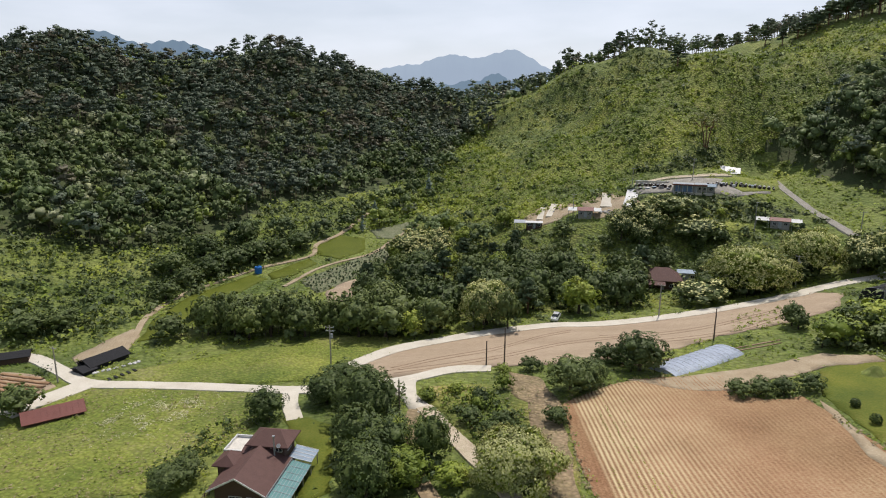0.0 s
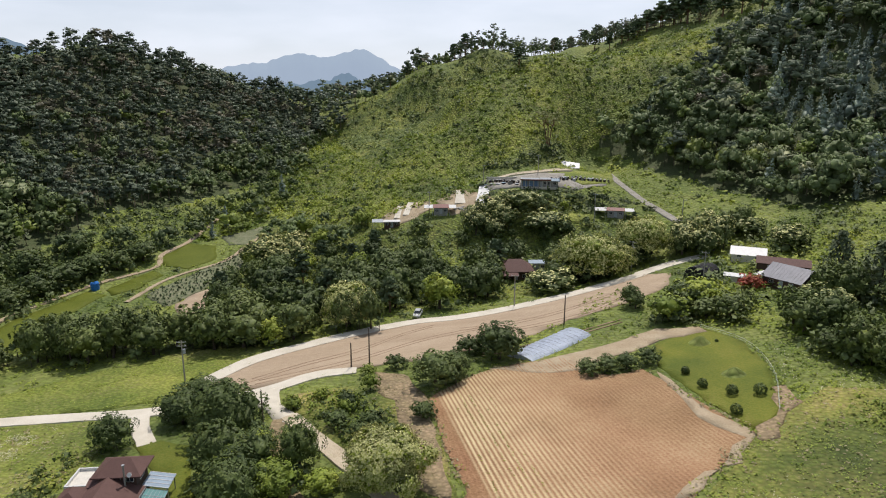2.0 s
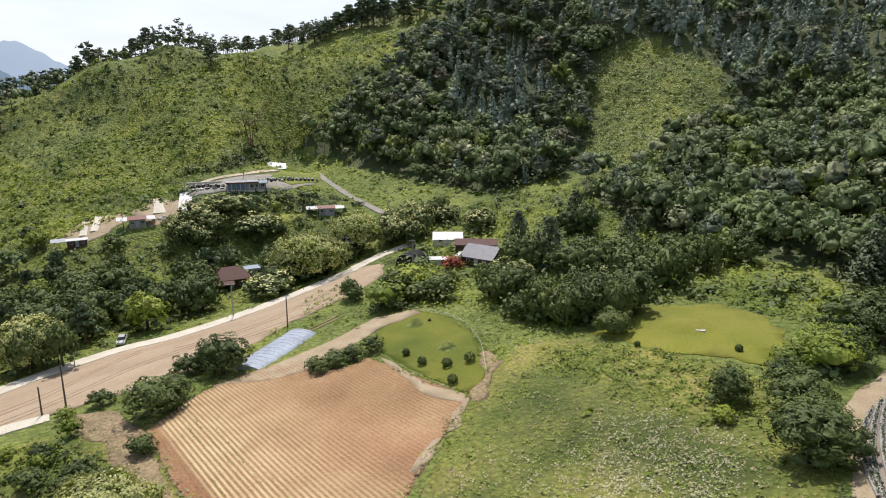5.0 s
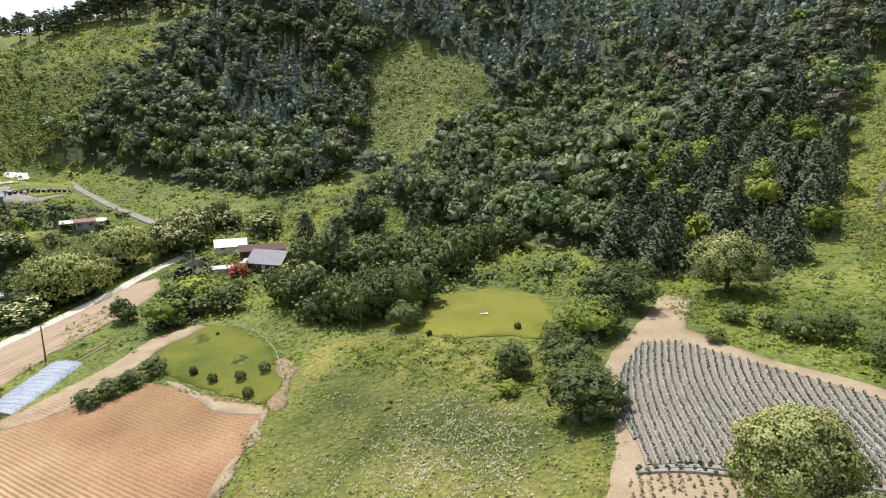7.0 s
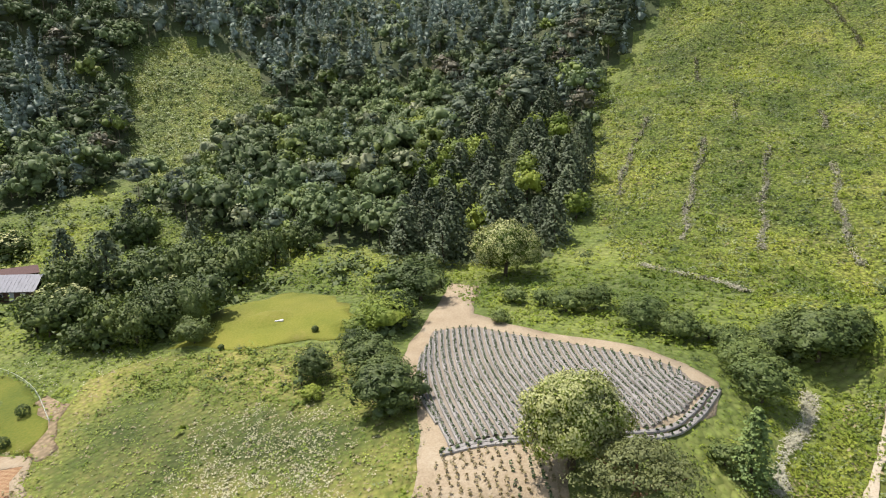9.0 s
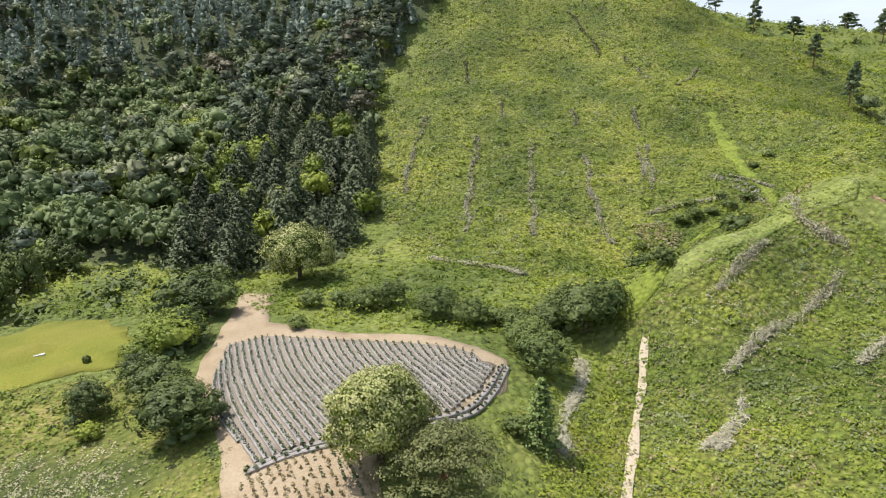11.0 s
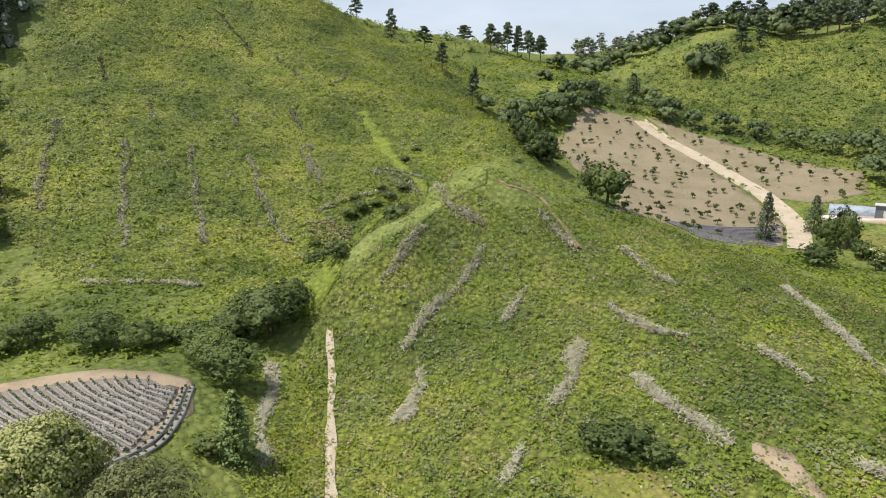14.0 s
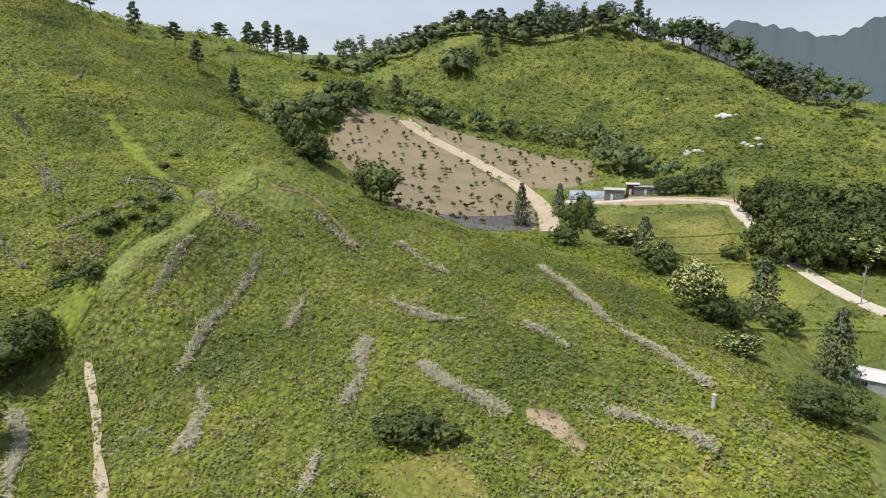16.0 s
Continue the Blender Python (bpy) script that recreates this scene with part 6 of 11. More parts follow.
scrub("hill_scrub", AREAS["valley_head"], 2.6, 3.0, 16, 0.8, M["shrub"], "lush green growth at the valley's head", avoid=("crop_b", "crop", "paddy_c"))
scrub("hill_scrub", AREAS["weed_bank"], 1.3, 1.0, 9, 0.4, M["shrub"], "weedy bank across the bare yard", keep=0.6)
scrub("tall_weeds", AREAS["weeds"], 1.6, 1.3, 12, 0.34, M["bright"], "yellow-green tall weeds below the grave lawn", lines=())
scrub("meadow_weeds", AREAS["fallow"], 1.1, 1.0, 9, 0.24, M["bright"], "rank grass and weeds of a fallow meadow", round_=0.35, tall=0.5, drift=15)
scrub("meadow_weeds", AREAS["fallow"], 3.4, 1.6, 16, 0.3, M["shrub"], "taller leafy weeds in the fallow meadow", tall=0.7, drift=20)
scrub("meadow_weeds", AREAS["lawn_edge"], 1.2, 1.0, 9, 0.35, M["shrub"], "grey-green weeds at the lawn's edge")
scrub("meadow_weeds", AREAS["meadow_w"], 1.05, 0.55, 5, 0.26, M["bright"], "rank meadow grass beside the lane", round_=0.35, tall=0.35)
scrub("meadow_weeds", AREAS["meadow_sw"], 1.0, 0.6, 5, 0.28, M["bright"], "rank grass of the fallow meadow", round_=0.35, tall=0.35)
scrub("fresh_weeds", AREAS["fallow"], 0.85, 0.8, 6, 0.24, M["bright"], "yellow-green weeds in the fallow meadow", keep=0.7, round_=0.35, tall=0.4)
scrub("grey_weeds", AREAS["fallow"], 1.6, 0.8, 9, 0.17, M["grey_shrub"], "grey-green weeds in the fallow meadow", keep=0.4, round_=0.35, tall=0.4)
scrub("dry_grass", AREAS["fallow"], 1.2, 0.7, 6, 0.3, M["dry"], "straw-coloured seeding grass in the fallow meadow", keep=0.6, round_=0.35, tall=0.4)
scrub("dry_grass", AREAS["meadow_sw"], 1.5, 0.7, 5, 0.3, M["dry"], "straw-coloured seeding grass in the meadow", keep=0.6, round_=0.35)
scrub("white_flowers", AREAS["straw"], 0.42, 0.6, 8, 0.13, M["white_flower"], "drifts of small cream meadow flowers", keep=0.85, tall=0.6, drift=6, round_=0.4, fade=2.5)
scrub("dry_grass", AREAS["straw"], 0.6, 0.8, 9, 0.2, M["pale_straw"], "bleached seeding grass in the fallow meadow", round_=0.4, tall=0.6, fade=2.5)
scrub("white_flowers", AREAS["straw_b"], 0.6, 0.6, 7, 0.1, M["white_flower"], "small cream flowers in the fallow meadow", keep=0.5, tall=0.6, drift=5, round_=0.4, fade=2.5)
scrub("dry_grass", AREAS["straw_b"], 0.9, 0.7, 8, 0.17, M["pale_straw"], "bleached seeding grass in the fallow meadow", round_=0.4, tall=0.6, keep=0.7)
scrub("tall_weeds", AREAS["gold"], 1.25, 1.5, 22, 0.3, M["bright"], "yellow-green low bushes below the grave lawn", tall=0.9, round_=0.8, keep=0.85, fade=1.5)
scrub("meadow_weeds", AREAS["tomb_lawn"], 2.0, 0.7, 8, 0.2, M["bright"], "rank tufts over the edge of the grave lawn", tall=0.4, round_=0.4, fade=4.0, keep=0.6)
scrub("dark_scrub", AREAS["gold"], 2.6, 1.5, 22, 0.3, M["broad"], "darker low bushes below the grave lawn", tall=0.9, round_=1.0, drift=9)
scrub("meadow_weeds", AREAS["meadow_sw"], 1.2, 1.0, 10, 0.22, M["bright"], "taller green weeds of the fallow meadow", round_=0.35, tall=0.5, drift=18)
scrub("dry_grass", AREAS["meadow_sw"], 0.9, 0.8, 7, 0.22, M["dry"], "pale seeding grass in drifts over the meadow", round_=0.35, tall=0.5, drift=26)
scrub("meadow_weeds", AREAS["meadow_w"], 1.3, 1.0, 10, 0.22, M["shrub"], "taller green weeds of the meadow by the lane", round_=0.35, tall=0.5, drift=16)
scrub("white_flowers", AREAS["flowers_w"], 0.42, 0.75, 9, 0.17, M["white_flower"], "drifts of small white meadow flowers", keep=1.0, tall=0.6, drift=5.5, round_=0.4, fade=1.6)
scrub("white_flowers", AREAS["meadow_sw"], 1.3, 0.5, 6, 0.11, M["white_flower"], "scattered small white meadow flowers", keep=0.5, tall=0.8, drift=14, round_=0.5)
scrub("white_flowers", AREAS["lawn_edge"], 1.0, 0.6, 5, 0.16, M["white_flower"], "small white flowers at the lawn's edge", keep=0.4, tall=1.3)

# wild growth wherever nothing else covers the land
scrub("hill_scrub", AREAS["forest_e"], 5.0, 4.2, 6, 1.3, M["broad"], "undergrowth of the eastern woods", avoid=("clearing",))
scrub("hill_scrub", AREAS["forest_nw"], 6.0, 4.6, 5, 1.7, M["broad"], "undergrowth of the north-western woods")
scrub("meadow_weeds", AREAS["paddy_d"], 1.5, 0.8, 6, 0.4, M["grey_shrub"], "weeds over the terraced field")
_c = np.array(AREAS["brown"]).mean(0)
AREAS["brown_in"] = [(float(_c[0] + (a - _c[0]) * 0.965), float(_c[1] + (b - _c[1]) * 0.965)) for a, b in AREAS["brown"]]
_out = [(float(_c[0] + (a - _c[0]) * 1.035), float(_c[1] + (b - _c[1]) * 1.035)) for a, b in AREAS["brown"]]
scrub("dry_grass", _out, 0.8, 0.9, 8, 0.3, M["dry"], "dry grass along the edge of the ploughed field", avoid=("brown_in", "track"), keep=0.7)
scrub("edge_weeds", _out, 1.1, 0.9, 8, 0.3, M["shrub"], "green weeds along the edge of the ploughed field", avoid=("brown_in", "track", "dry_margin"), keep=0.4)
ALL = [k for k in AREAS if not k.startswith("flowers") and k != "saddle_gap"]
for lo, hi, step, wide, n, spray in ((45, 130, 1.3, 0.8, 11, 0.2), (130, 240, 2.4, 1.5, 11, 0.44), (240, 430, 4.4, 3.2, 9, 1.15)):
    ring = [(hi * math.sin(radians(a)), hi * math.cos(radians(a))) for a in range(-40, 186, 6)] + [(lo * math.sin(radians(a)), lo * math.cos(radians(a))) for a in range(180, -41, -6)]
    scrub("wild_growth", ring, step, wide, n, spray, M["shrub"], "rank wild grass and low bushes", avoid=ALL, lines=list(LINES))
    scrub("wild_bushes", ring, step * 3.2, wide * 1.9, n * 5, spray * 0.9, M["broad"], "scattered dark wild bushes", avoid=ALL, lines=list(LINES), keep=0.5)

scrub("dark_scrub", AREAS["terrace_back"], 2.6, 3.4, 30, 0.7, M["broad"], "dark bushes behind the hillside farm", tall=1.3, round_=1.1)
scrub("orchard_hedge", AREAS["orchard_row"], 2.6, 2.2, 24, 0.5, M["broad"], "row of low dark shrubs across the orchard", tall=1.1, round_=1.1)
scrub("orchard_weeds", AREAS["orchard_green"], 1.6, 1.6, 14, 0.45, M["bright"], "lush green weeds beside the orchard drive")
scrub("fresh_scrub", AREAS["clearcut"], 2.4, 1.4, 9, 0.32, M["bright"], "yellow-green low growth on the felled slope", keep=0.7)
scrub("dry_stalks", AREAS["clearcut"], 4.0, 1.2, 6, 0.4, M["dry"], "straw-coloured dead stalks on the felled slope", drift=18)
scrub("dry_grass", AREAS["apex"], 1.1, 1.0, 9, 0.34, M["dry"], "straw-coloured dry grass on the brow of the spur")


# ---- single trees ----
def tube(path, radii, sides=6):
    """A round bar along a line of points."""
    verts, faces = [], []
    path = [Vector(p) for p in path]
    for i, p in enumerate(path):
        d = (path[min(i + 1, len(path) - 1)] - path[max(i - 1, 0)]).normalized()
        u = d.cross(Vector((0.3, 0.9, 0.1))).normalized() if abs(d.y) < 0.9 else d.cross(Vector((1, 0, 0))).normalized()
        w = d.cross(u)
        for k in range(sides):
            a = 2 * math.pi * k / sides
            verts.append(tuple(p + (u * math.cos(a) + w * math.sin(a)) * radii[i]))
    for i in range(len(path) - 1):
        for k in range(sides):
            j = (k + 1) % sides
            faces.append([i * sides + k, i * sides + j, (i + 1) * sides + j, (i + 1) * sides + k])
    faces.append(list(range(sides))[::-1])
    faces.append([(len(path) - 1) * sides + k for k in range(sides)])
    return verts, faces


def joined(pieces):
    verts, faces = [], []
    for v, f in pieces:
        o = len(verts)
        verts += [tuple(p) for p in v]
        faces += [[i + o for i in q] for q in f]
    return verts, faces


def part(name, pieces, mat, parent=None, label="", smooth=False):
    """One mesh object out of several (verts, faces) pieces, under a thing or a part."""
    ob = mesh_object(name, *joined(pieces), mat, parent, smooth)
    if label:
        ob["label"] = label
    return ob


def trunk_pieces(h, r, limbs, spread):
    lean = RNG.uniform(-0.06, 0.06, 2) * h
    line = [(0, 0, -0.4), (lean[0] * 0.3, lean[1] * 0.3, h * 0.35), (lean[0], lean[1], h * 0.8)]
    out = [tube(line, [r * 1.3, r, r * 0.35], 7)]
    for i in range(limbs):
        a, z0 = RNG.uniform(0, 6.28), RNG.uniform(0.25, 0.6) * h
        s = spread * RNG.uniform(0.45, 0.8)
        out.append(tube([(0, 0, z0), (math.cos(a) * s * 0.5, math.sin(a) * s * 0.5, z0 + 0.12 * h), (math.cos(a) * s, math.sin(a) * s, z0 + 0.26 * h)], [r * 0.5, r * 0.35, r * 0.12], 5))
    return out


def crown_mesh(name, p, out, size, mat, inner=None, lift=0.0):
    v = sprays(p, size, out + [0, 0, 0.15])
    q = spray_faces(len(p))
    if inner is None:
        return fast_mesh(name, v, q, mat, None, len(p))
    return fast_mesh(name, np.concatenate([v, inner[0] + [0, 0, lift]]), q, mat, inner[1] + len(v), len(p))


def lobed_crown(n, radius, tall, lobes, size):
    """Leaf points of a dense domed crown made of many rounded bunches: places, ways outward, inner masses."""
    i = np.arange(lobes) + 0.5
    up = 1 - 1.5 * i / lobes
    a = i * 2.39996
    c = np.c_[np.sqrt(1 - up ** 2) * np.cos(a), np.sqrt(1 - up ** 2) * np.sin(a), up] * RNG.uniform(0.52, 0.9, (lobes, 1))
    r = RNG.uniform(0.16, 0.36, lobes)
    k = RNG.integers(0, lobes, n)
    d = RNG.normal(0, 1, (n, 3)) + c[k] * 1.4
    d /= np.linalg.norm(d, axis=1)[:, None]
    p = c[k] + d * (r[k] * RNG.uniform(0.8, 1.1, n))[:, None]
    scale = np.array([radius, radius, tall / 2])
    inner = clumps(np.concatenate([c[::2] * 0.8, c[::6] * 0.4]) * scale, np.r_[r[::2] * 0.7, r[::6] * 1.6] * radius, tall / 2 / radius, 0.3)
    return p * scale, d + c[k] * 0.6, inner


def make_tree(name, kind, mat, label, category="tree", light=False):
    """A tree 10 m tall and 8 m broad at the origin: an Empty with trunk and crown."""
    root = new(name)
    tagged(root, label, category)
    inner = None
    if kind == "pine":
        part("trunk", trunk_pieces(9.6, 0.2, 6, 3.0), M["pine_bark"], root, "reddish scaly trunk")
        P, D = [], []
        for i in range(15):
            z = 3.6 + 6.2 * (i / 14) ** 0.9
            reach = 3.6 * (1 - 0.62 * ((z - 3.6) / 6.4) ** 1.6)
            a = i * 2.4 + RNG.uniform(-0.5, 0.5)
            s = reach * RNG.uniform(0.3, 0.72) if i < 13 else 0.3
            n = 45 if light else 90
            d = RNG.normal(0, 1, (n, 3))
            d /= np.linalg.norm(d, axis=1)[:, None]
            d[:, 2] = np.abs(d[:, 2]) - 0.2
            P.append(np.array([math.cos(a) * s, math.sin(a) * s, z]) + d * np.array([1.5, 1.5, 0.65]) * RNG.uniform(0.6, 1.05, (n, 1)) * (0.65 + 0.4 * reach / 3.6))
            D.append(d)
        P, D, size = np.concatenate(P), np.concatenate(D), 0.78 if light else 0.56
    elif kind == "conifer":
        part("trunk", trunk_pieces(9.6, 0.17, 2, 1.0), M["bark"], root)
        n = 1500 if light else 1900
        tier = RNG.integers(0, 13, n)
        z = 0.7 + tier * 0.7 + RNG.uniform(-0.3, 0.32, n)
        reach = 4.2 * np.clip(1 - (z / 10.2) ** 1.6, 0.03, 1) ** 0.85
        a = RNG.uniform(0, 6.28, n)
        bough = np.round((a + tier * 1.13) * 7 / 6.283) * 6.283 / 7 - tier * 1.13
        a = bough + (a - bough) * 0.62
        f = RNG.uniform(0.2, 1, n) ** 0.65 * (0.86 + 0.22 * np.sin(bough * 3.3 + tier * 2.1))
        P = np.c_[np.cos(a) * reach * f, np.sin(a) * reach * f, z - 0.35 * f * reach * 0.35]
        D = np.c_[np.cos(a) * 0.7, np.sin(a) * 0.7, np.full(n, 0.6)]
        size = 0.44 if light else 0.4
    else:
        part("trunk", trunk_pieces(8.0, 0.24, 5, 3.2), M["bark"], root)
        P, D, inner = lobed_crown(800 if light else 2300, 4.2, 9.6, 24 if light else 38, 0.5)
        P = P + [0, 0, 4.7]
        size = 0.56 if light else 0.33
    crown = new("crown", crown_mesh("crown", P, D, RNG.uniform(0.7, 1.3, len(P)) * size, M[mat], inner, 4.7))
    crown.parent = root
    if kind == "chestnut":
        top = RNG.uniform(0, 1, len(P)) < np.clip(0.55 * D[:, 2] + 0.1, 0.02, 0.6)
        Q = P[top] + D[top] * 0.16
        Q = np.concatenate([Q, Q[::2] + RNG.normal(0, 0.25, Q[::2].shape)])
        O = np.concatenate([D[top], D[top][::2]])
        b = new("blossom", crown_mesh("blossom", Q, O, RNG.uniform(0.26, 0.46, len(Q)) * (1.25 if light else 1), M["blossom"]))
        b.parent, b["label"] = root, "cream hanging catkins"
    return root


M["pine_bark"] = material("red_pine_bark", [(0.12, 0.065, 0.04), (0.18, 0.10, 0.06), (0.24, 0.15, 0.10)], scale=2, fine=6)
KINDS = dict(
    broad=("broadleaf_tree", "broad", "broad", "dark green broadleaf tree with a dense rounded crown"),
    bright=("young_tree", "broad", "bright", "fresh light green bushy young tree"),
    chestnut=("chestnut_tree", "chestnut", "broad", "chestnut tree in full cream-coloured bloom"),
    willow=("shrub", "broad", "willow", "loose grey-green willow shrub"),
    pine=("pine_tree", "pine", "pine", "dark green pine with a bare reddish trunk"),
    conifer=("conifer_tree", "conifer", "spruce", "dark cone-shaped conifer with tiered branches"),
)
MODELS = {(k, light): [] for k in KINDS for light in (False, True)}


def plant(kind, x, y, wide, tall, label=None):
    """A tree of a kind on the ground, wide and tall in metres."""
    light = math.hypot(x, y) > 118 or tall < 4.2
    models = MODELS[kind, light]
    if len(models) < 5:
        ob = make_tree(*KINDS[kind], light=light)
        models.append(ob)
    else:
        ob = copy_thing(models[int(RNG.integers(5))], Matrix())
    k = RNG.uniform(0.92, 1.08)
    ob.matrix_basis = pose(x, y, hz(x, y) - 0.1, 0, 0, RNG.uniform(0, 360)) @ Matrix.Diagonal((wide / 8 * k, wide / 8 / k, tall / 10, 1))
    ob.name, ob["label"], ob["category"] = KINDS[kind][0], label or KINDS[kind][3], "tree"
    if not label and tall < 4.2:
        ob["label"] = {"broad": "low dark green leafy bush", "bright": "low light green leafy bush", "willow": "low grey-green leafy bush"}.get(kind, ob["label"])
        ob["category"] = "bush"
        ob.name = "bush"
    return ob


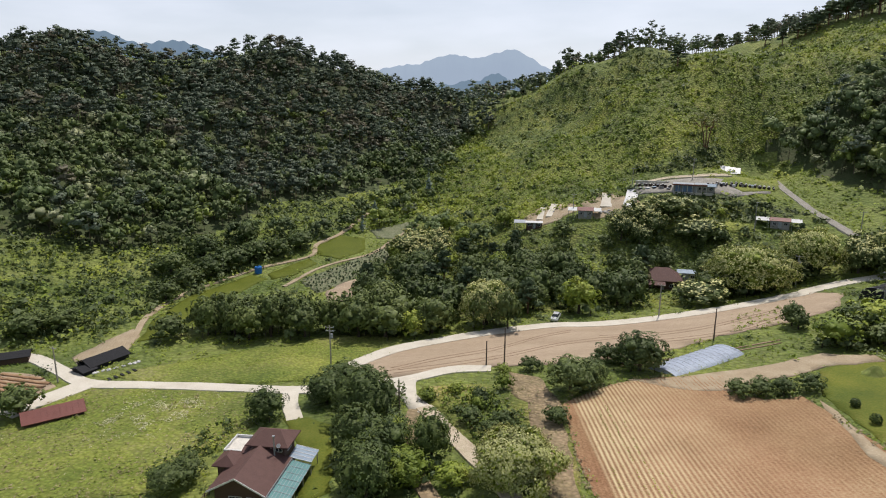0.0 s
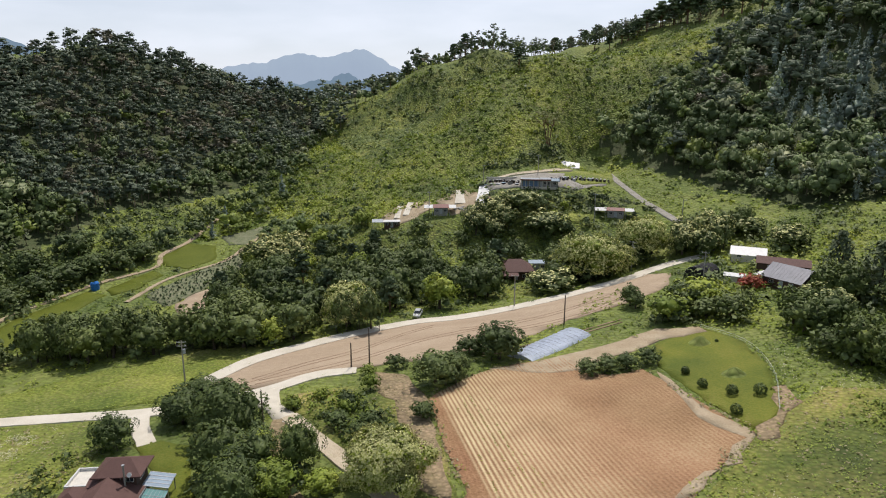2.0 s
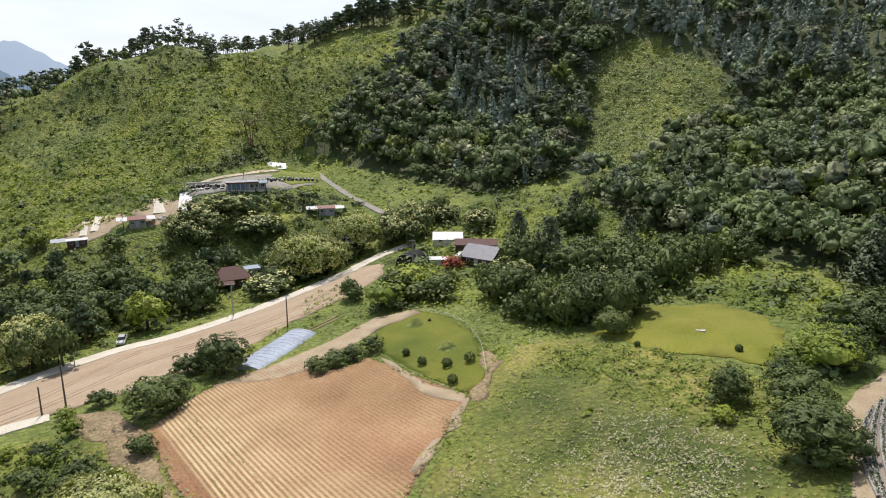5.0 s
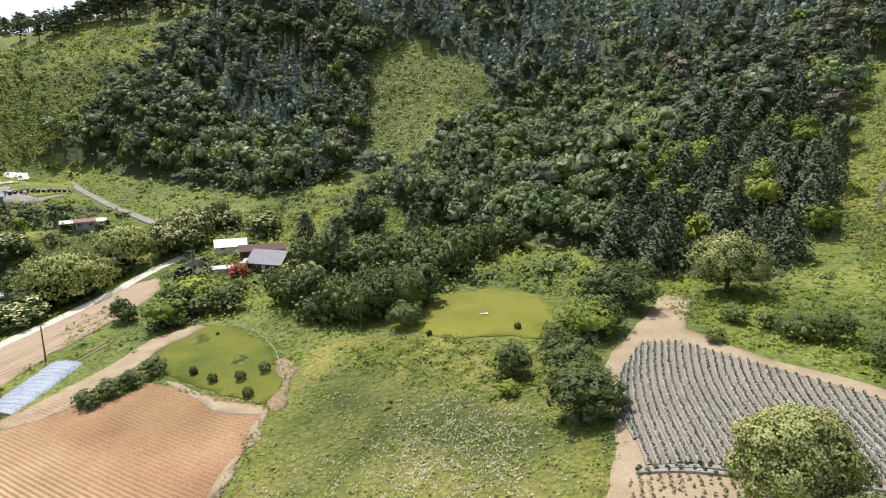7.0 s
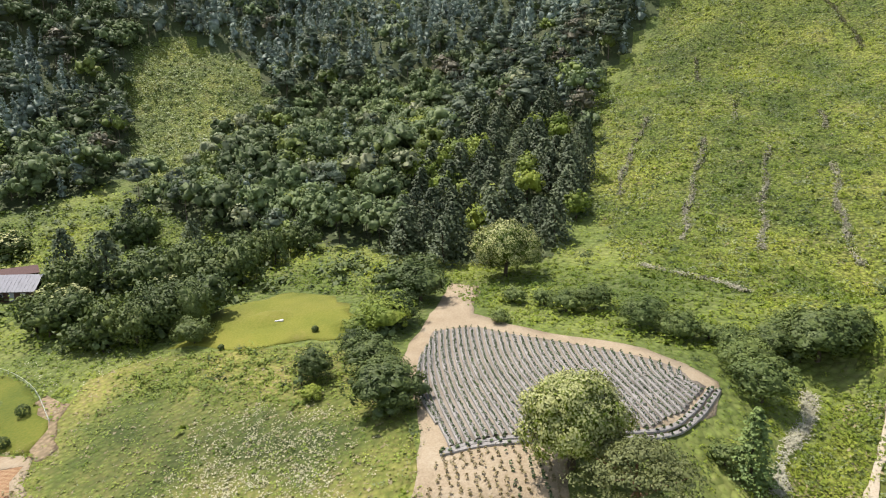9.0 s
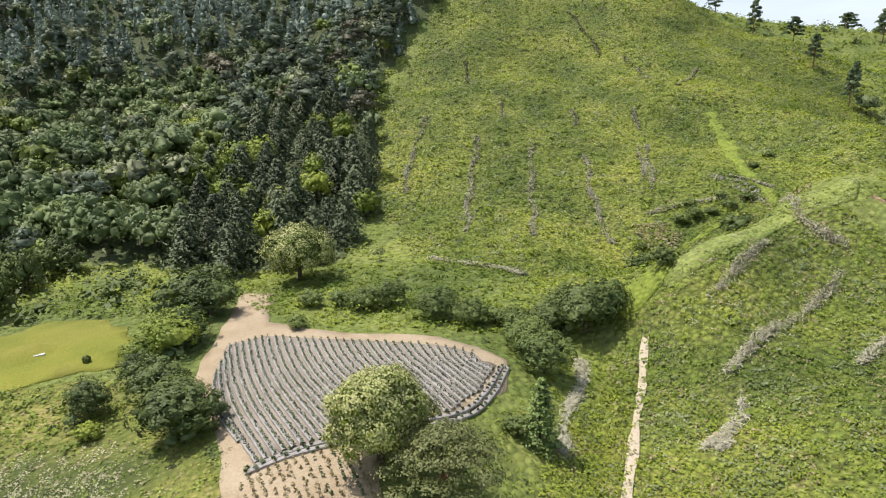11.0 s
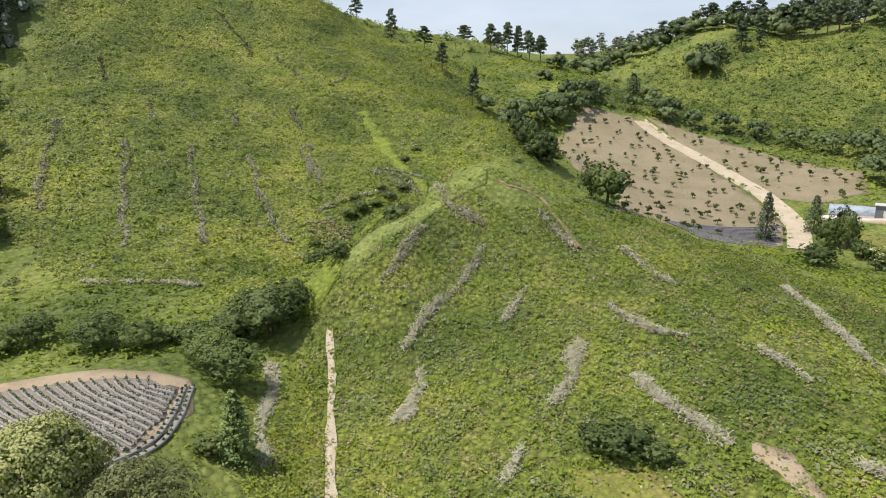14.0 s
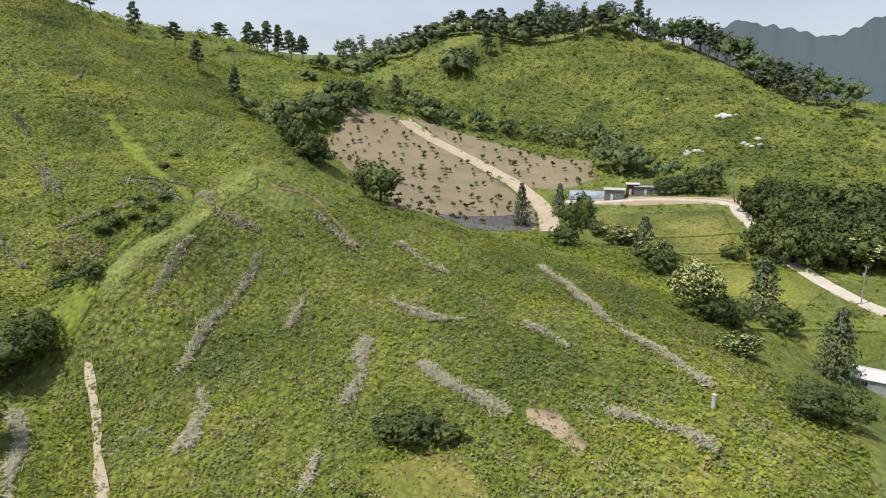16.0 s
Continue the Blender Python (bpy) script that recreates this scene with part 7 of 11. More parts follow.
TREES = [
    ('broad', [(-63.4, 140.6, 8.7, 6.6), (-53.1, 148, 6.4, 10.8), (-58.4, 147.9, 7.1, 8.7), (-55.7, 143.3, 6.8, 9.8), (-48.8, 147.5, 7.3, 9.1), (-53.4, 145, 6.6, 10.3), (-49, 142.2, 6.7, 10.5), (-45, 140.2, 9, 9.9), (-41.5, 145.2, 8.3, 11.2), (-47.6, 145.7, 7.5, 9), (-34.8, 144.2, 7.4, 9.9), (-39.5, 148.1, 8.8, 10.7), (-40.5, 142.1, 7.8, 11.3), (-28, 145.1, 7.9, 9.6), (-33.4, 147, 6.5, 10.5), (-32.3, 141.4, 8.3, 9.1), (-19.4, 139.4, 9, 10.9), (-13.2, 138.6, 10.2, 9.3), (-10.6, 144.3, 10.5, 10.6), (-15.1, 148.6, 10.1, 11.1), (-20.6, 145.6, 9.4, 10.9), (-2.4, 140, 9, 9.5), (-30, 99.2, 6.6, 6), (-75.1, 103.7, 8.3, 6.2)]),
    ('broad', [(36.6, 110.4, 9.5, 8), (15.1, 139.8, 6.4, 10.8), (13.6, 145.1, 7.1, 9.7), (9.6, 141.1, 6.5, 10.4), (-24.5, 143.3, 6.1, 6.3), (-51.1, 151.6, 9.9, 9.5)]),
    ('bright', [(-6.9, 138.1, 6.9, 6.9), (86.4, 120.8, 10.6, 7.9), (77.1, 116.7, 9, 6.7)]),
    ('chestnut', [(66.6, 156.8, 13.8, 6.5), (115.3, 169.9, 10.2, 9.4), (111.5, 165.3, 9.4, 9.8), (114.8, 160.2, 9.5, 9.1), (120.7, 161.7, 8.4, 10.8), (121, 167.7, 9.9, 10.3), (-1.2, 213.3, 10.2, 10.5), (-2.1, 220.6, 10.1, 10.8), (-9.3, 221.9, 11.6, 9.8), (-12.7, 215.5, 12.7, 10.3), (-7.7, 210.2, 12.1, 8.2), (83.3, 204.4, 15.4, 8.7), (60.8, 214.6, 8.3, 7.6), (59.6, 208.5, 8.7, 9.3), (65, 205.4, 8.4, 7.9), (69.7, 209.6, 9.4, 9.3), (67.1, 215.2, 10.8, 8.9), (77.4, 216, 13.6, 8.3)]),
    ('broad', [(178.1, -246.8, 10.4, 7.8), (169.1, -252.3, 10.9, 8.2), (158.5, -255.8, 6.9, 8.9), (154.8, -259.6, 5.9, 8.9), (159.8, -260.9, 6.6, 8.6), (144.1, -266.2, 6.9, 8.1), (148.5, -263.7, 6.7, 7.3), (144.1, -261.1, 6.6, 7.2), (129.9, -266.6, 6.8, 8.9), (134, -269.8, 6.5, 7), (134.7, -264.7, 6.7, 7.5), (119.2, -271.3, 6.7, 8.2), (122.4, -266.9, 7.8, 8.3), (117, -266.5, 6.6, 8.2), (105.4, -267.4, 6.5, 9.2), (109.9, -271, 8.3, 9.3), (110.8, -265.4, 7.9, 10.3), (58.9, -214.4, 8.1, 6.1), (52.2, -216.2, 9.9, 7.4), (44.9, -214.1, 9.4, 7.1), (64.8, -170.9, 6.6, 4.9), (28.9, -170.3, 6, 4.5), (21.8, -167.6, 5.9, 4.4), (106.8, -125.9, 10.6, 11.4)]),
    ('broad', [(112.1, -125.8, 6.5, 10.2), (150.4, -140.3, 5.9, 11), (145.5, -139.6, 6.5, 10.4), (147.4, -144.2, 7, 10.3), (153.6, -143.3, 6.6, 7.4), (156.7, -139.2, 5.9, 9.2), (151.8, -138.6, 5.6, 8.5), (209.6, -185.7, 8.2, 8.6), (210.6, -179.8, 8.7, 9.5), (205.4, -177.2, 8.8, 9.8), (201.2, -181.5, 10.1, 8.8), (203.9, -186.6, 10.1, 8.6), (214, -206.4, 9.5, 11), (212.7, -200, 8.5, 10.1), (206.2, -199.4, 10.5, 10.7), (203.5, -205.3, 10.9, 9.2), (208.3, -209.7, 9.7, 10.6), (211.7, -218.7, 10.8, 10), (207.1, -214.2, 9.1, 9.3), (201.4, -217.1, 10.3, 8.8), (202.3, -223.5, 9.1, 9.6), (208.7, -224.5, 9.2, 10.9), (203.6, -232.5, 7.3, 9.1), (208.6, -232.3, 6.1, 8.1)]),
    ('broad', [(205.9, -228, 5.8, 7.9), (82, -247.3, 11.7, 10.5), (88.8, -249.5, 10.5, 12.2), (93, -243.8, 12.5, 9.7), (88.8, -238, 9.6, 12), (82, -240.2, 11, 10.9), (74.7, -241.8, 9.9, 8.7), (80.7, -242.6, 10.5, 11.5), (83.2, -237.2, 9, 10), (78.8, -233, 8.6, 10.3), (73.6, -235.9, 8.4, 10.2), (103.7, -267.7, 9, 11.9), (103.8, -261.9, 8.1, 12.1), (98.1, -260, 8, 9.9), (94.7, -264.7, 9.6, 10.2), (98.2, -269.5, 8, 9.5), (185.5, -255.6, 7.2, 8.5), (189.1, -251.3, 9.5, 10.7), (186.2, -246.6, 8.1, 8.9), (180.9, -248, 9.3, 10.7), (180.4, -253.5, 8.8, 9.9), (192, -242.7, 7.2, 7.8), (196.5, -244.6, 5.5, 6.7), (195.9, -239.7, 6.4, 8.3)]),
    ('broad', [(62, -234.6, 7.2, 7.7), (67, -233.4, 6.4, 7.6), (63.4, -229.7, 6.4, 7.6), (49.7, -224.1, 6.3, 7.8), (49.8, -218.7, 7.5, 8.3), (45.1, -221.2, 6.7, 9.9), (22.6, -183, 8.9, 9.6), (23.1, -176.8, 9.7, 11), (17.2, -174.4, 9.2, 11), (13.1, -179.3, 10.2, 11.8), (16.4, -184.6, 8.9, 11.2), (16.6, -178.8, 9.3, 9.8), (10.9, -174.8, 9.5, 12.3), (5.4, -179, 10.3, 11.3), (7.7, -185.6, 10.5, 10.3), (14.6, -185.4, 9.2, 10.2), (9.1, -191.2, 10.5, 11.4), (11.3, -184.2, 10.2, 12.6), (5.4, -180.1, 11.6, 11.3), (-0.4, -184.5, 11, 11.4), (2, -191.2, 11.2, 12.1), (-7.1, -188.4, 12.2, 13.7), (-0.8, -191.8, 9.5, 11.6), (4.4, -186.8, 9.5, 11.6)]),
    ('broad', [(1.3, -180.3, 11.9, 12.7), (-5.9, -181.4, 11.2, 10.5), (21.3, -199, 9.7, 10.4), (24.8, -193.9, 10.1, 9.5), (21, -189.2, 8.5, 12), (15.2, -191.2, 8.1, 9.8), (15.5, -197.3, 9.4, 11.7), (21.6, -199.5, 7.3, 9.8), (26.6, -201.8, 9, 10), (30.4, -197.6, 7.7, 8.9), (27.6, -192.8, 7.9, 11.9), (22.2, -194, 7.3, 10.6), (15.9, -202.4, 12.3, 10.6), (15.7, -194.8, 12.2, 10), (8.4, -192.6, 11.7, 10.5), (4.1, -198.9, 13, 12.6), (8.8, -205, 12.6, 10.9), (2.3, -209.9, 13.6, 11), (7.2, -203.8, 12, 10.3), (3, -197.4, 10.5, 12.2), (-4.6, -199.4, 10.4, 11.8), (-4.9, -207.1, 10.5, 12), (24.2, -207.7, 7.4, 8.9), (26.7, -203.4, 6.4, 9)]),
    ('broad', [(21.6, -203.3, 7, 10.1), (18.3, -115.1, 7, 5.3), (21.1, -110.2, 7.2, 5.4), (41.1, -150.1, 9.5, 7.1), (67.4, -154, 7.8, 5.9), (76.1, -177.2, 5.9, 8.5), (71.4, -178, 5.7, 10.5), (74.5, -181.7, 7, 11.3), (12.6, -127.8, 7.8, 5.9), (3.2, -75.9, 6.1, 4.5), (0.1, -78.5, 5.9, 4.6), (219.1, -330.6, 8.1, 11), (214.5, -327.8, 8.4, 9.4), (210.3, -331.4, 9.1, 11), (212.4, -336.4, 7.5, 9.9), (217.9, -335.9, 7.5, 8.9)]),
    ('broad', [(-76, 167.7, 8.1, 6.1), (-74.6, 179.8, 8.6, 6.4), (-71, 188.5, 9.9, 7.4), (-66.7, 196.7, 10.4, 7.8), (-61.7, 204.2, 10.4, 7.8), (-55.5, 208.7, 10, 7.5), (-49.4, 215.9, 9.9, 7.4), (-44.4, 231.8, 9.1, 6.8), (-90.9, 143, 8.3, 6.3), (-96.6, 139.4, 9, 6.8), (-81.2, 184.4, 10.2, 8.4), (-76.7, 199.9, 10.7, 8.9), (-67.3, 214.1, 7.1, 9.1), (-67.6, 219.2, 7.2, 7.7), (-71.8, 216.4, 6.6, 7.9), (-57.7, 228.2, 6.4, 7.4), (-59.8, 223.8, 6.5, 8), (-55, 224.2, 5.5, 7.7)]),
    ('broad', [(-20.7, 104.9, 8.1, 6.3), (-13.5, 97.1, 9.1, 8.2), (-10.2, 76.2, 8.9, 7.3), (-1.4, 80.6, 6.2, 8.4), (22.1, 101.2, 9.2, 6.9), (26.2, 104.5, 6.9, 5.1), (-35.8, 80, 5.6, 4.2), (-37, 77.2, 6.2, 4.7), (17.5, 89.3, 4.1, 3.2), (35.9, 115.6, 6.1, 4.6), (32, 115.8, 5.7, 4.2), (16.9, 113.5, 4.2, 3.2), (-14.6, 106, 8.6, 6.5), (-18.4, 111, 7.4, 5.5), (-11.9, 94.9, 9.5, 10.6), (-12.2, 84.1, 8.1, 8.9), (-7.5, 81.7, 7.5, 7.8), (-9.6, 72.1, 7.7, 8.8)]),
    ('bright', [(-9.6, 82, 7.5, 6.3), (-5.1, 75.7, 7.1, 5.4), (-7.6, 87.7, 5.9, 4.6), (-4.6, 80.5, 4.7, 3.6)]),
    ('bright', [(1.3, 74.6, 4.6, 3.6), (10.9, 104.4, 3.2, 3.4), (-2.6, 102.8, 3.4, 2.6), (2.3, 104.6, 2.8, 2.2), (11.5, 113.2, 2.9, 2.2), (4.2, 74.9, 2.6, 2), (6.2, 97.0, 3.1, 2.6)]),
    ('broad', [(9.6, 88.6, 4.6, 3.6), (11.6, 84.4, 4.2, 3.2), (7.2, 87.5, 4.0, 3.0), (4.4, 92.4, 4.2, 3.1), (6.4, 98.5, 3.6, 3.4), (17.6, 89.6, 2.4, 2.8), (9.2, 81.5, 3.4, 2.6)]),
    ('broad', [(48.7, 95.9, 4.2, 3.1), (52.1, 96.3, 4.5, 3.4), (55.9, 96.3, 4.3, 3.3), (60.3, 96.9, 4.8, 3.6), (48.9, 98.4, 3.2, 2.4), (75.5, 128, 5.1, 4.6), (80, 118, 7.9, 5.9), (83.9, 113.9, 6.5, 4.9)]),
    ('broad', [(88.5, 128.5, 7.5, 5.0), (77.3, 116.8, 8, 6), (84.3, 120.6, 9.9, 7.4), (75.5, 130.5, 5.6, 5.9), (116.8, 96.4, 10.5, 9.1), (116.4, 89.9, 8.9, 10.5), (122.4, 87.4, 9.6, 11), (126.5, 92.3, 9.4, 9.5), (123, 97.9, 11.2, 9.6), (123.1, 81.4, 8.7, 10.1), (117.1, 81.6, 8.5, 10.7), (115.1, 75.9, 10.5, 9.4), (119.9, 72.1, 9, 11.2), (124.9, 75.5, 10.3, 12.3), (98.7, 116.8, 6.4, 5.0), (94.1, 115.1, 5.5, 4.9), (97.9, 112, 5.7, 5.2), (98, 96.3, 7.8, 8.1), (94.4, 101.1, 6.8, 9.3), (92, 95.6, 8.6, 8.8), (88.4, 74.1, 7.3, 8.6), (93.4, 76.9, 7.9, 8.7), (88.4, 80, 7.2, 10), (92, 72, 9.3, 9.9)]),
    ('broad', [(95.2, 67.2, 7.7, 9.7), (100.7, 68.8, 9.5, 10.1), (100.8, 74.4, 9.7, 8.4), (95.6, 76.4, 8.2, 10.7), (86.9, 110.3, 8.5, 6.4), (114.5, 107.5, 7.7, 9.8), (119.3, 110.9, 8.4, 9.9), (113.9, 113.3, 7.7, 9.5), (106.2, 115, 7.4, 4.6), (130.3, 167.2, 6.3, 8.5), (134.8, 169.6, 6.8, 8.8), (130.4, 172.2, 6.6, 7), (113.1, 168.1, 8.2, 9.5), (118.6, 166.4, 7.8, 8.8), (117.3, 172.1, 7.1, 9.8), (88.3, 80.4, 8.5, 6.4), (138.8, 77.2, 7.4, 10.1), (133.6, 77.5, 7.6, 8.1), (136, 72.8, 6, 10.2), (145.3, 74, 6.4, 8.1), (147.5, 69.1, 7.2, 7.6), (150.7, 73.4, 6.8, 8.9), (149.4, 117.9, 6.9, 10.7), (153.5, 122.5, 7.9, 9.6)]),
    ('broad', [(147.4, 123.8, 8.2, 9.1), (108.6, 130.5, 5.0, 4.8), (88.3, 85, 7, 5.3), (88.7, 63.2, 6.6, 5)]),
    ('chestnut', [(134.7, 149.4, 12.4, 7.7), (103.9, 103, 10.4, 7), (117.2, 86.6, 11.7, 5.3), (97, 170.6, 15.7, 9.2), (86.4, 164.7, 10.2, 8.7), (87.1, 172, 10.1, 8.9), (80.3, 174.9, 12.5, 9.6), (75.4, 169.4, 10, 8.9), (79.3, 163.1, 12.5, 7.8), (133.5, 166, 10.6, 5.9)]),
    ('conifer', [(121.9, 119.4, 11.6, 14.3), (118.7, 105.5, 12.2, 14.7), (137.9, 96, 10.6, 12.6), (155.3, 127.7, 10.8, 12.3)]),
    ('broad', [(115.3, 34.5, 11.4, 8.6), (111.2, 30, 10.1, 7.6), (79.8, 28.8, 8.2, 6.2), (69.9, 23.4, 9.4, 7.1), (86, 33.5, 5.8, 4.6), (98.1, 30.9, 8.4, 6.3), (126.6, 33.3, 8.8, 6.6), (75.2, 25.4, 7.2, 5.4), (78.4, 37, 5.7, 5.4)]),
    ('bright', [(95.4, 31.9, 9.3, 7), (92.9, 35.7, 5.4, 4), (73.2, 35.2, 3.3, 2.5)]),
    ('willow', [(107.7, 2.9, 5.9, 4.4), (109.1, -1.9, 6.9, 5.2), (101.4, -8.9, 7.3, 5.5), (98.6, -14.6, 6.6, 4.9), (99.2, -19, 4.3, 3.2), (88.9, -21.8, 8.1, 6.4), (82.4, -22.8, 8.5, 6.6), (96.6, -21.8, 6, 4.5), (97.5, -35.9, 10, 7.5), (101.7, -31.6, 7.4, 5.6), (99.8, -38.6, 5.9, 4.4), (108, -11.2, 4.7, 3.6), (111.8, 12.3, 4.6, 3.5), (110.8, 7, 4.5, 3.4), (66.3, -15.6, 3.7, 2.9), (113, 1.1, 4.3, 3.2), (100.8, 13.8, 3.6, 2.7)]),
    ('bright', [(234.9, 70.3, 11.2, 12.1), (235.4, 63.5, 10.4, 11.7), (242.1, 61.7, 11, 10.8), (245.6, 67.6, 11, 11.5), (241.2, 72.9, 11.1, 11.3), (191.9, 53.1, 8.3, 11.9), (189.6, 48, 7.7, 9.4), (193.8, 44.2, 7.2, 11.7), (198.5, 47.1, 9.7, 9.7), (197.4, 52.6, 7.9, 9.6), (267.7, 83.9, 7.5, 11.5), (273.4, 84.4, 6.8, 11.7), (270.1, 89.3, 7.4, 11.4), (175, 34.6, 7.3, 8), (176.1, 39.5, 6.7, 8.1), (171.4, 38, 5.9, 8), (206, 36.5, 8.5, 8.5), (202.8, 41.5, 8, 9.5), (200.2, 36.2, 6.8, 8.9), (197.6, 69.7, 7.6, 9.5), (199, 74.7, 6.4, 9.5), (193.9, 73.4, 7.3, 10.2)]),
    ('broad', [(99.4, -47.2, 5.1, 3.9), (121.6, -74, 8.3, 6.2), (124.9, -62.1, 7.5, 5.6), (95.9, -33.3, 11.2, 8.9), (97.1, -27.7, 7.7, 5.7), (110.1, -48.1, 4.4, 3.3), (38.8, -50.9, 6.0, 3.8), (42, -49.8, 4.2, 2.8), (35.8, -52.3, 3.8, 2.6)]),
    ('conifer', [(90.5, -173.1, 7.3, 14.5), (85.3, -189.4, 7, 11.2), (48.4, -160.1, 7.2, 10.5), (16.5, -133.3, 9.3, 12.7), (2.6, -115.2, 8.7, 12.9), (226.6, -282.5, 11.4, 11.7)]),
    ('pine', [(313.0, -255.5, 10.1, 15.9), (309.9, -266.1, 10.9, 18.2), (306.9, -271.9, 10.2, 17.6), (301.0, -276.2, 9.5, 15.3), (264.2, -250.4, 9.1, 13.6), (256.5, -256.1, 6.5, 7.1), (248.8, -261.6, 6.4, 6.4)]),
    ('willow', [(145.6, -73.2, 4.2, 3.2), (146.1, -76.7, 4.6, 3.6), (151.6, -78.0, 3.6, 2.8), (146.5, -81.2, 3.8, 2.2), (147.7, -86.2, 4.0, 2.4), (149.5, -91.9, 4.2, 2.2), (153.2, -86.7, 3.4, 2.0), (135.0, -59.5, 3.0, 2.6), (139.8, -61.0, 2.6, 2.0), (165.3, -102.5, 3.2, 1.8), (171.1, -110.2, 3.4, 1.8)]),
    ('conifer', [(186, 1.5, 8.4, 17.6)]),
    ('chestnut', [(24.2, -111.4, 9.3, 9.7), (56.6, -166.6, 10.5, 5.4), (1.5, -181.4, 14.4, 8.6), (13.8, -94.2, 5.9, 3.7), (44.9, -158.4, 9.9, 5.8)]),
    ('pine', [(107.2, 431.9, 11.3, 10.4), (114.2, 430.8, 11.9, 13.6), (83.5, 432, 8.8, 6), (74.7, 433.6, 5.6, 5.7), (54.9, 451.7, 6.8, 8.6), (124.3, 422.2, 9, 5.9), (117.6, 332.8, 12.9, 10.3), (138.8, 428, 7.9, 5.8), (185, 448.3, 13.1, 13.2), (198.8, 453.3, 15.6, 12.4), (190.1, 409.3, 8.5, 9.5), (192.9, 380.3, 9.2, 10.6), (203.2, 376.2, 13.2, 7.1), (215.6, 376.6, 13.7, 11.9), (224.1, 375.4, 14, 15.4), (232, 373.6, 16.9, 18.3), (239, 370.2, 16.2, 16.8), (64.8, 440.3, 6.6, 7.8), (188.6, 391.7, 10, 8.7), (166.6, 439.5, 8.3, 7.8), (207.4, 372.7, 12.2, 10.8), (217.8, 380.7, 12.1, 11.5), (226.6, 377.6, 15.8, 12.1), (238.5, 376, 17.8, 21)]),
    ('pine', [(246.2, 368.1, 16.2, 19.3), (251.4, 353.7, 17.7, 13.9), (256, 342.6, 16.2, 16.6), (210.2, 382, 13, 8.4), (200, 378.3, 13.8, 7.9), (252.6, 321.4, 14.5, 19.7)]),
    ('pine', [(335.9, -177.6, 9.5, 12.9), (303.3, -180.3, 7.7, 16.1), (298.8, -198.1, 10.3, 12), (252.2, -177.1, 8.4, 13), (227.6, -176.1, 7.9, 14.3), (351.6, -264.6, 16.9, 12.8), (364.8, -304.2, 16.7, 17.2), (366.7, -325, 11.6, 13.5), (359.3, -340.5, 16.7, 12.9), (298.5, -311, 8, 7.7), (361.9, -330.4, 13.2, 17.8), (365.4, -295.6, 12.4, 13), (235.5, -183.3, 6, 12.9), (251.4, -385.2, 16.7, 12.9), (239.9, -392.6, 18.3, 13.4), (228.2, -399.4, 13.2, 16.6), (214.3, -401.3, 19, 15.8), (203, -407.2, 14.3, 24.4), (205.9, -345.4, 11, 15.5), (200.2, -353.3, 7.7, 10), (191.8, -412.6, 15.4, 14.2), (218.9, -364.6, 8.7, 10.8), (73.3, -403.4, 16.6, 16), (57.8, -382.5, 15.9, 10.6)]),
    ('pine', [(66.6, -399.4, 10.4, 11.4), (50.3, -376.2, 9.7, 9.6), (48.5, -384.9, 12.1, 16.1), (36.5, -358.5, 8.1, 13.7), (31.5, -361.2, 8.7, 17.1), (210.6, -371.3, 12.3, 12.6), (195.5, -378.8, 15.4, 19.6), (185.7, -384.1, 10.2, 12.6), (180.6, -386.4, 9.8, 17.3), (175.4, -388.2, 13.7, 17.5), (169.3, -388, 11.8, 8.8), (165.6, -393.3, 10, 15.8), (155.3, -396.9, 14.3, 14.4), (136.2, -407.2, 12, 21.4), (125.2, -407.8, 9, 10.8), (109.4, -409.6, 16, 14), (99.7, -413.1, 16, 15.3), (93.8, -409.4, 10.2, 18.5), (87.9, -405.6, 10.5, 16.6)]),
    ('broad', [(213.7, -192.7, 16.3, 13), (208.7, -180, 12.5, 9.7), (209.5, -209.4, 15.9, 9.4), (147.6, -140.7, 10.6, 6.7), (213.3, -234.4, 11.5, 5.8), (241.8, -232.7, 10.8, 4.7), (223.8, -180.4, 10.4, 7.4), (146.2, -143.8, 9.9, 5.4), (251.2, -250.1, 13.8, 7.1), (237.9, -271.3, 10.1, 12.5), (291.8, -321.3, 15.4, 7.3), (274.5, -325.8, 16.6, 9.7), (269.6, -339.1, 13.8, 9.8), (264.9, -355.9, 14.8, 8.6), (261.4, -372.1, 19.3, 11.5), (219.8, -322.8, 14.6, 10.4), (218.1, -285.1, 10, 7.6), (210.5, -320, 22, 10.7), (297.5, -311.5, 15.4, 9.2), (84.5, -406.3, 11.9, 14.7), (80.2, -402.1, 10.8, 12.3), (77, -402.8, 17.7, 18.4), (73.8, -403.3, 12.1, 21.4), (66.9, -384.2, 14.9, 10.5)]),
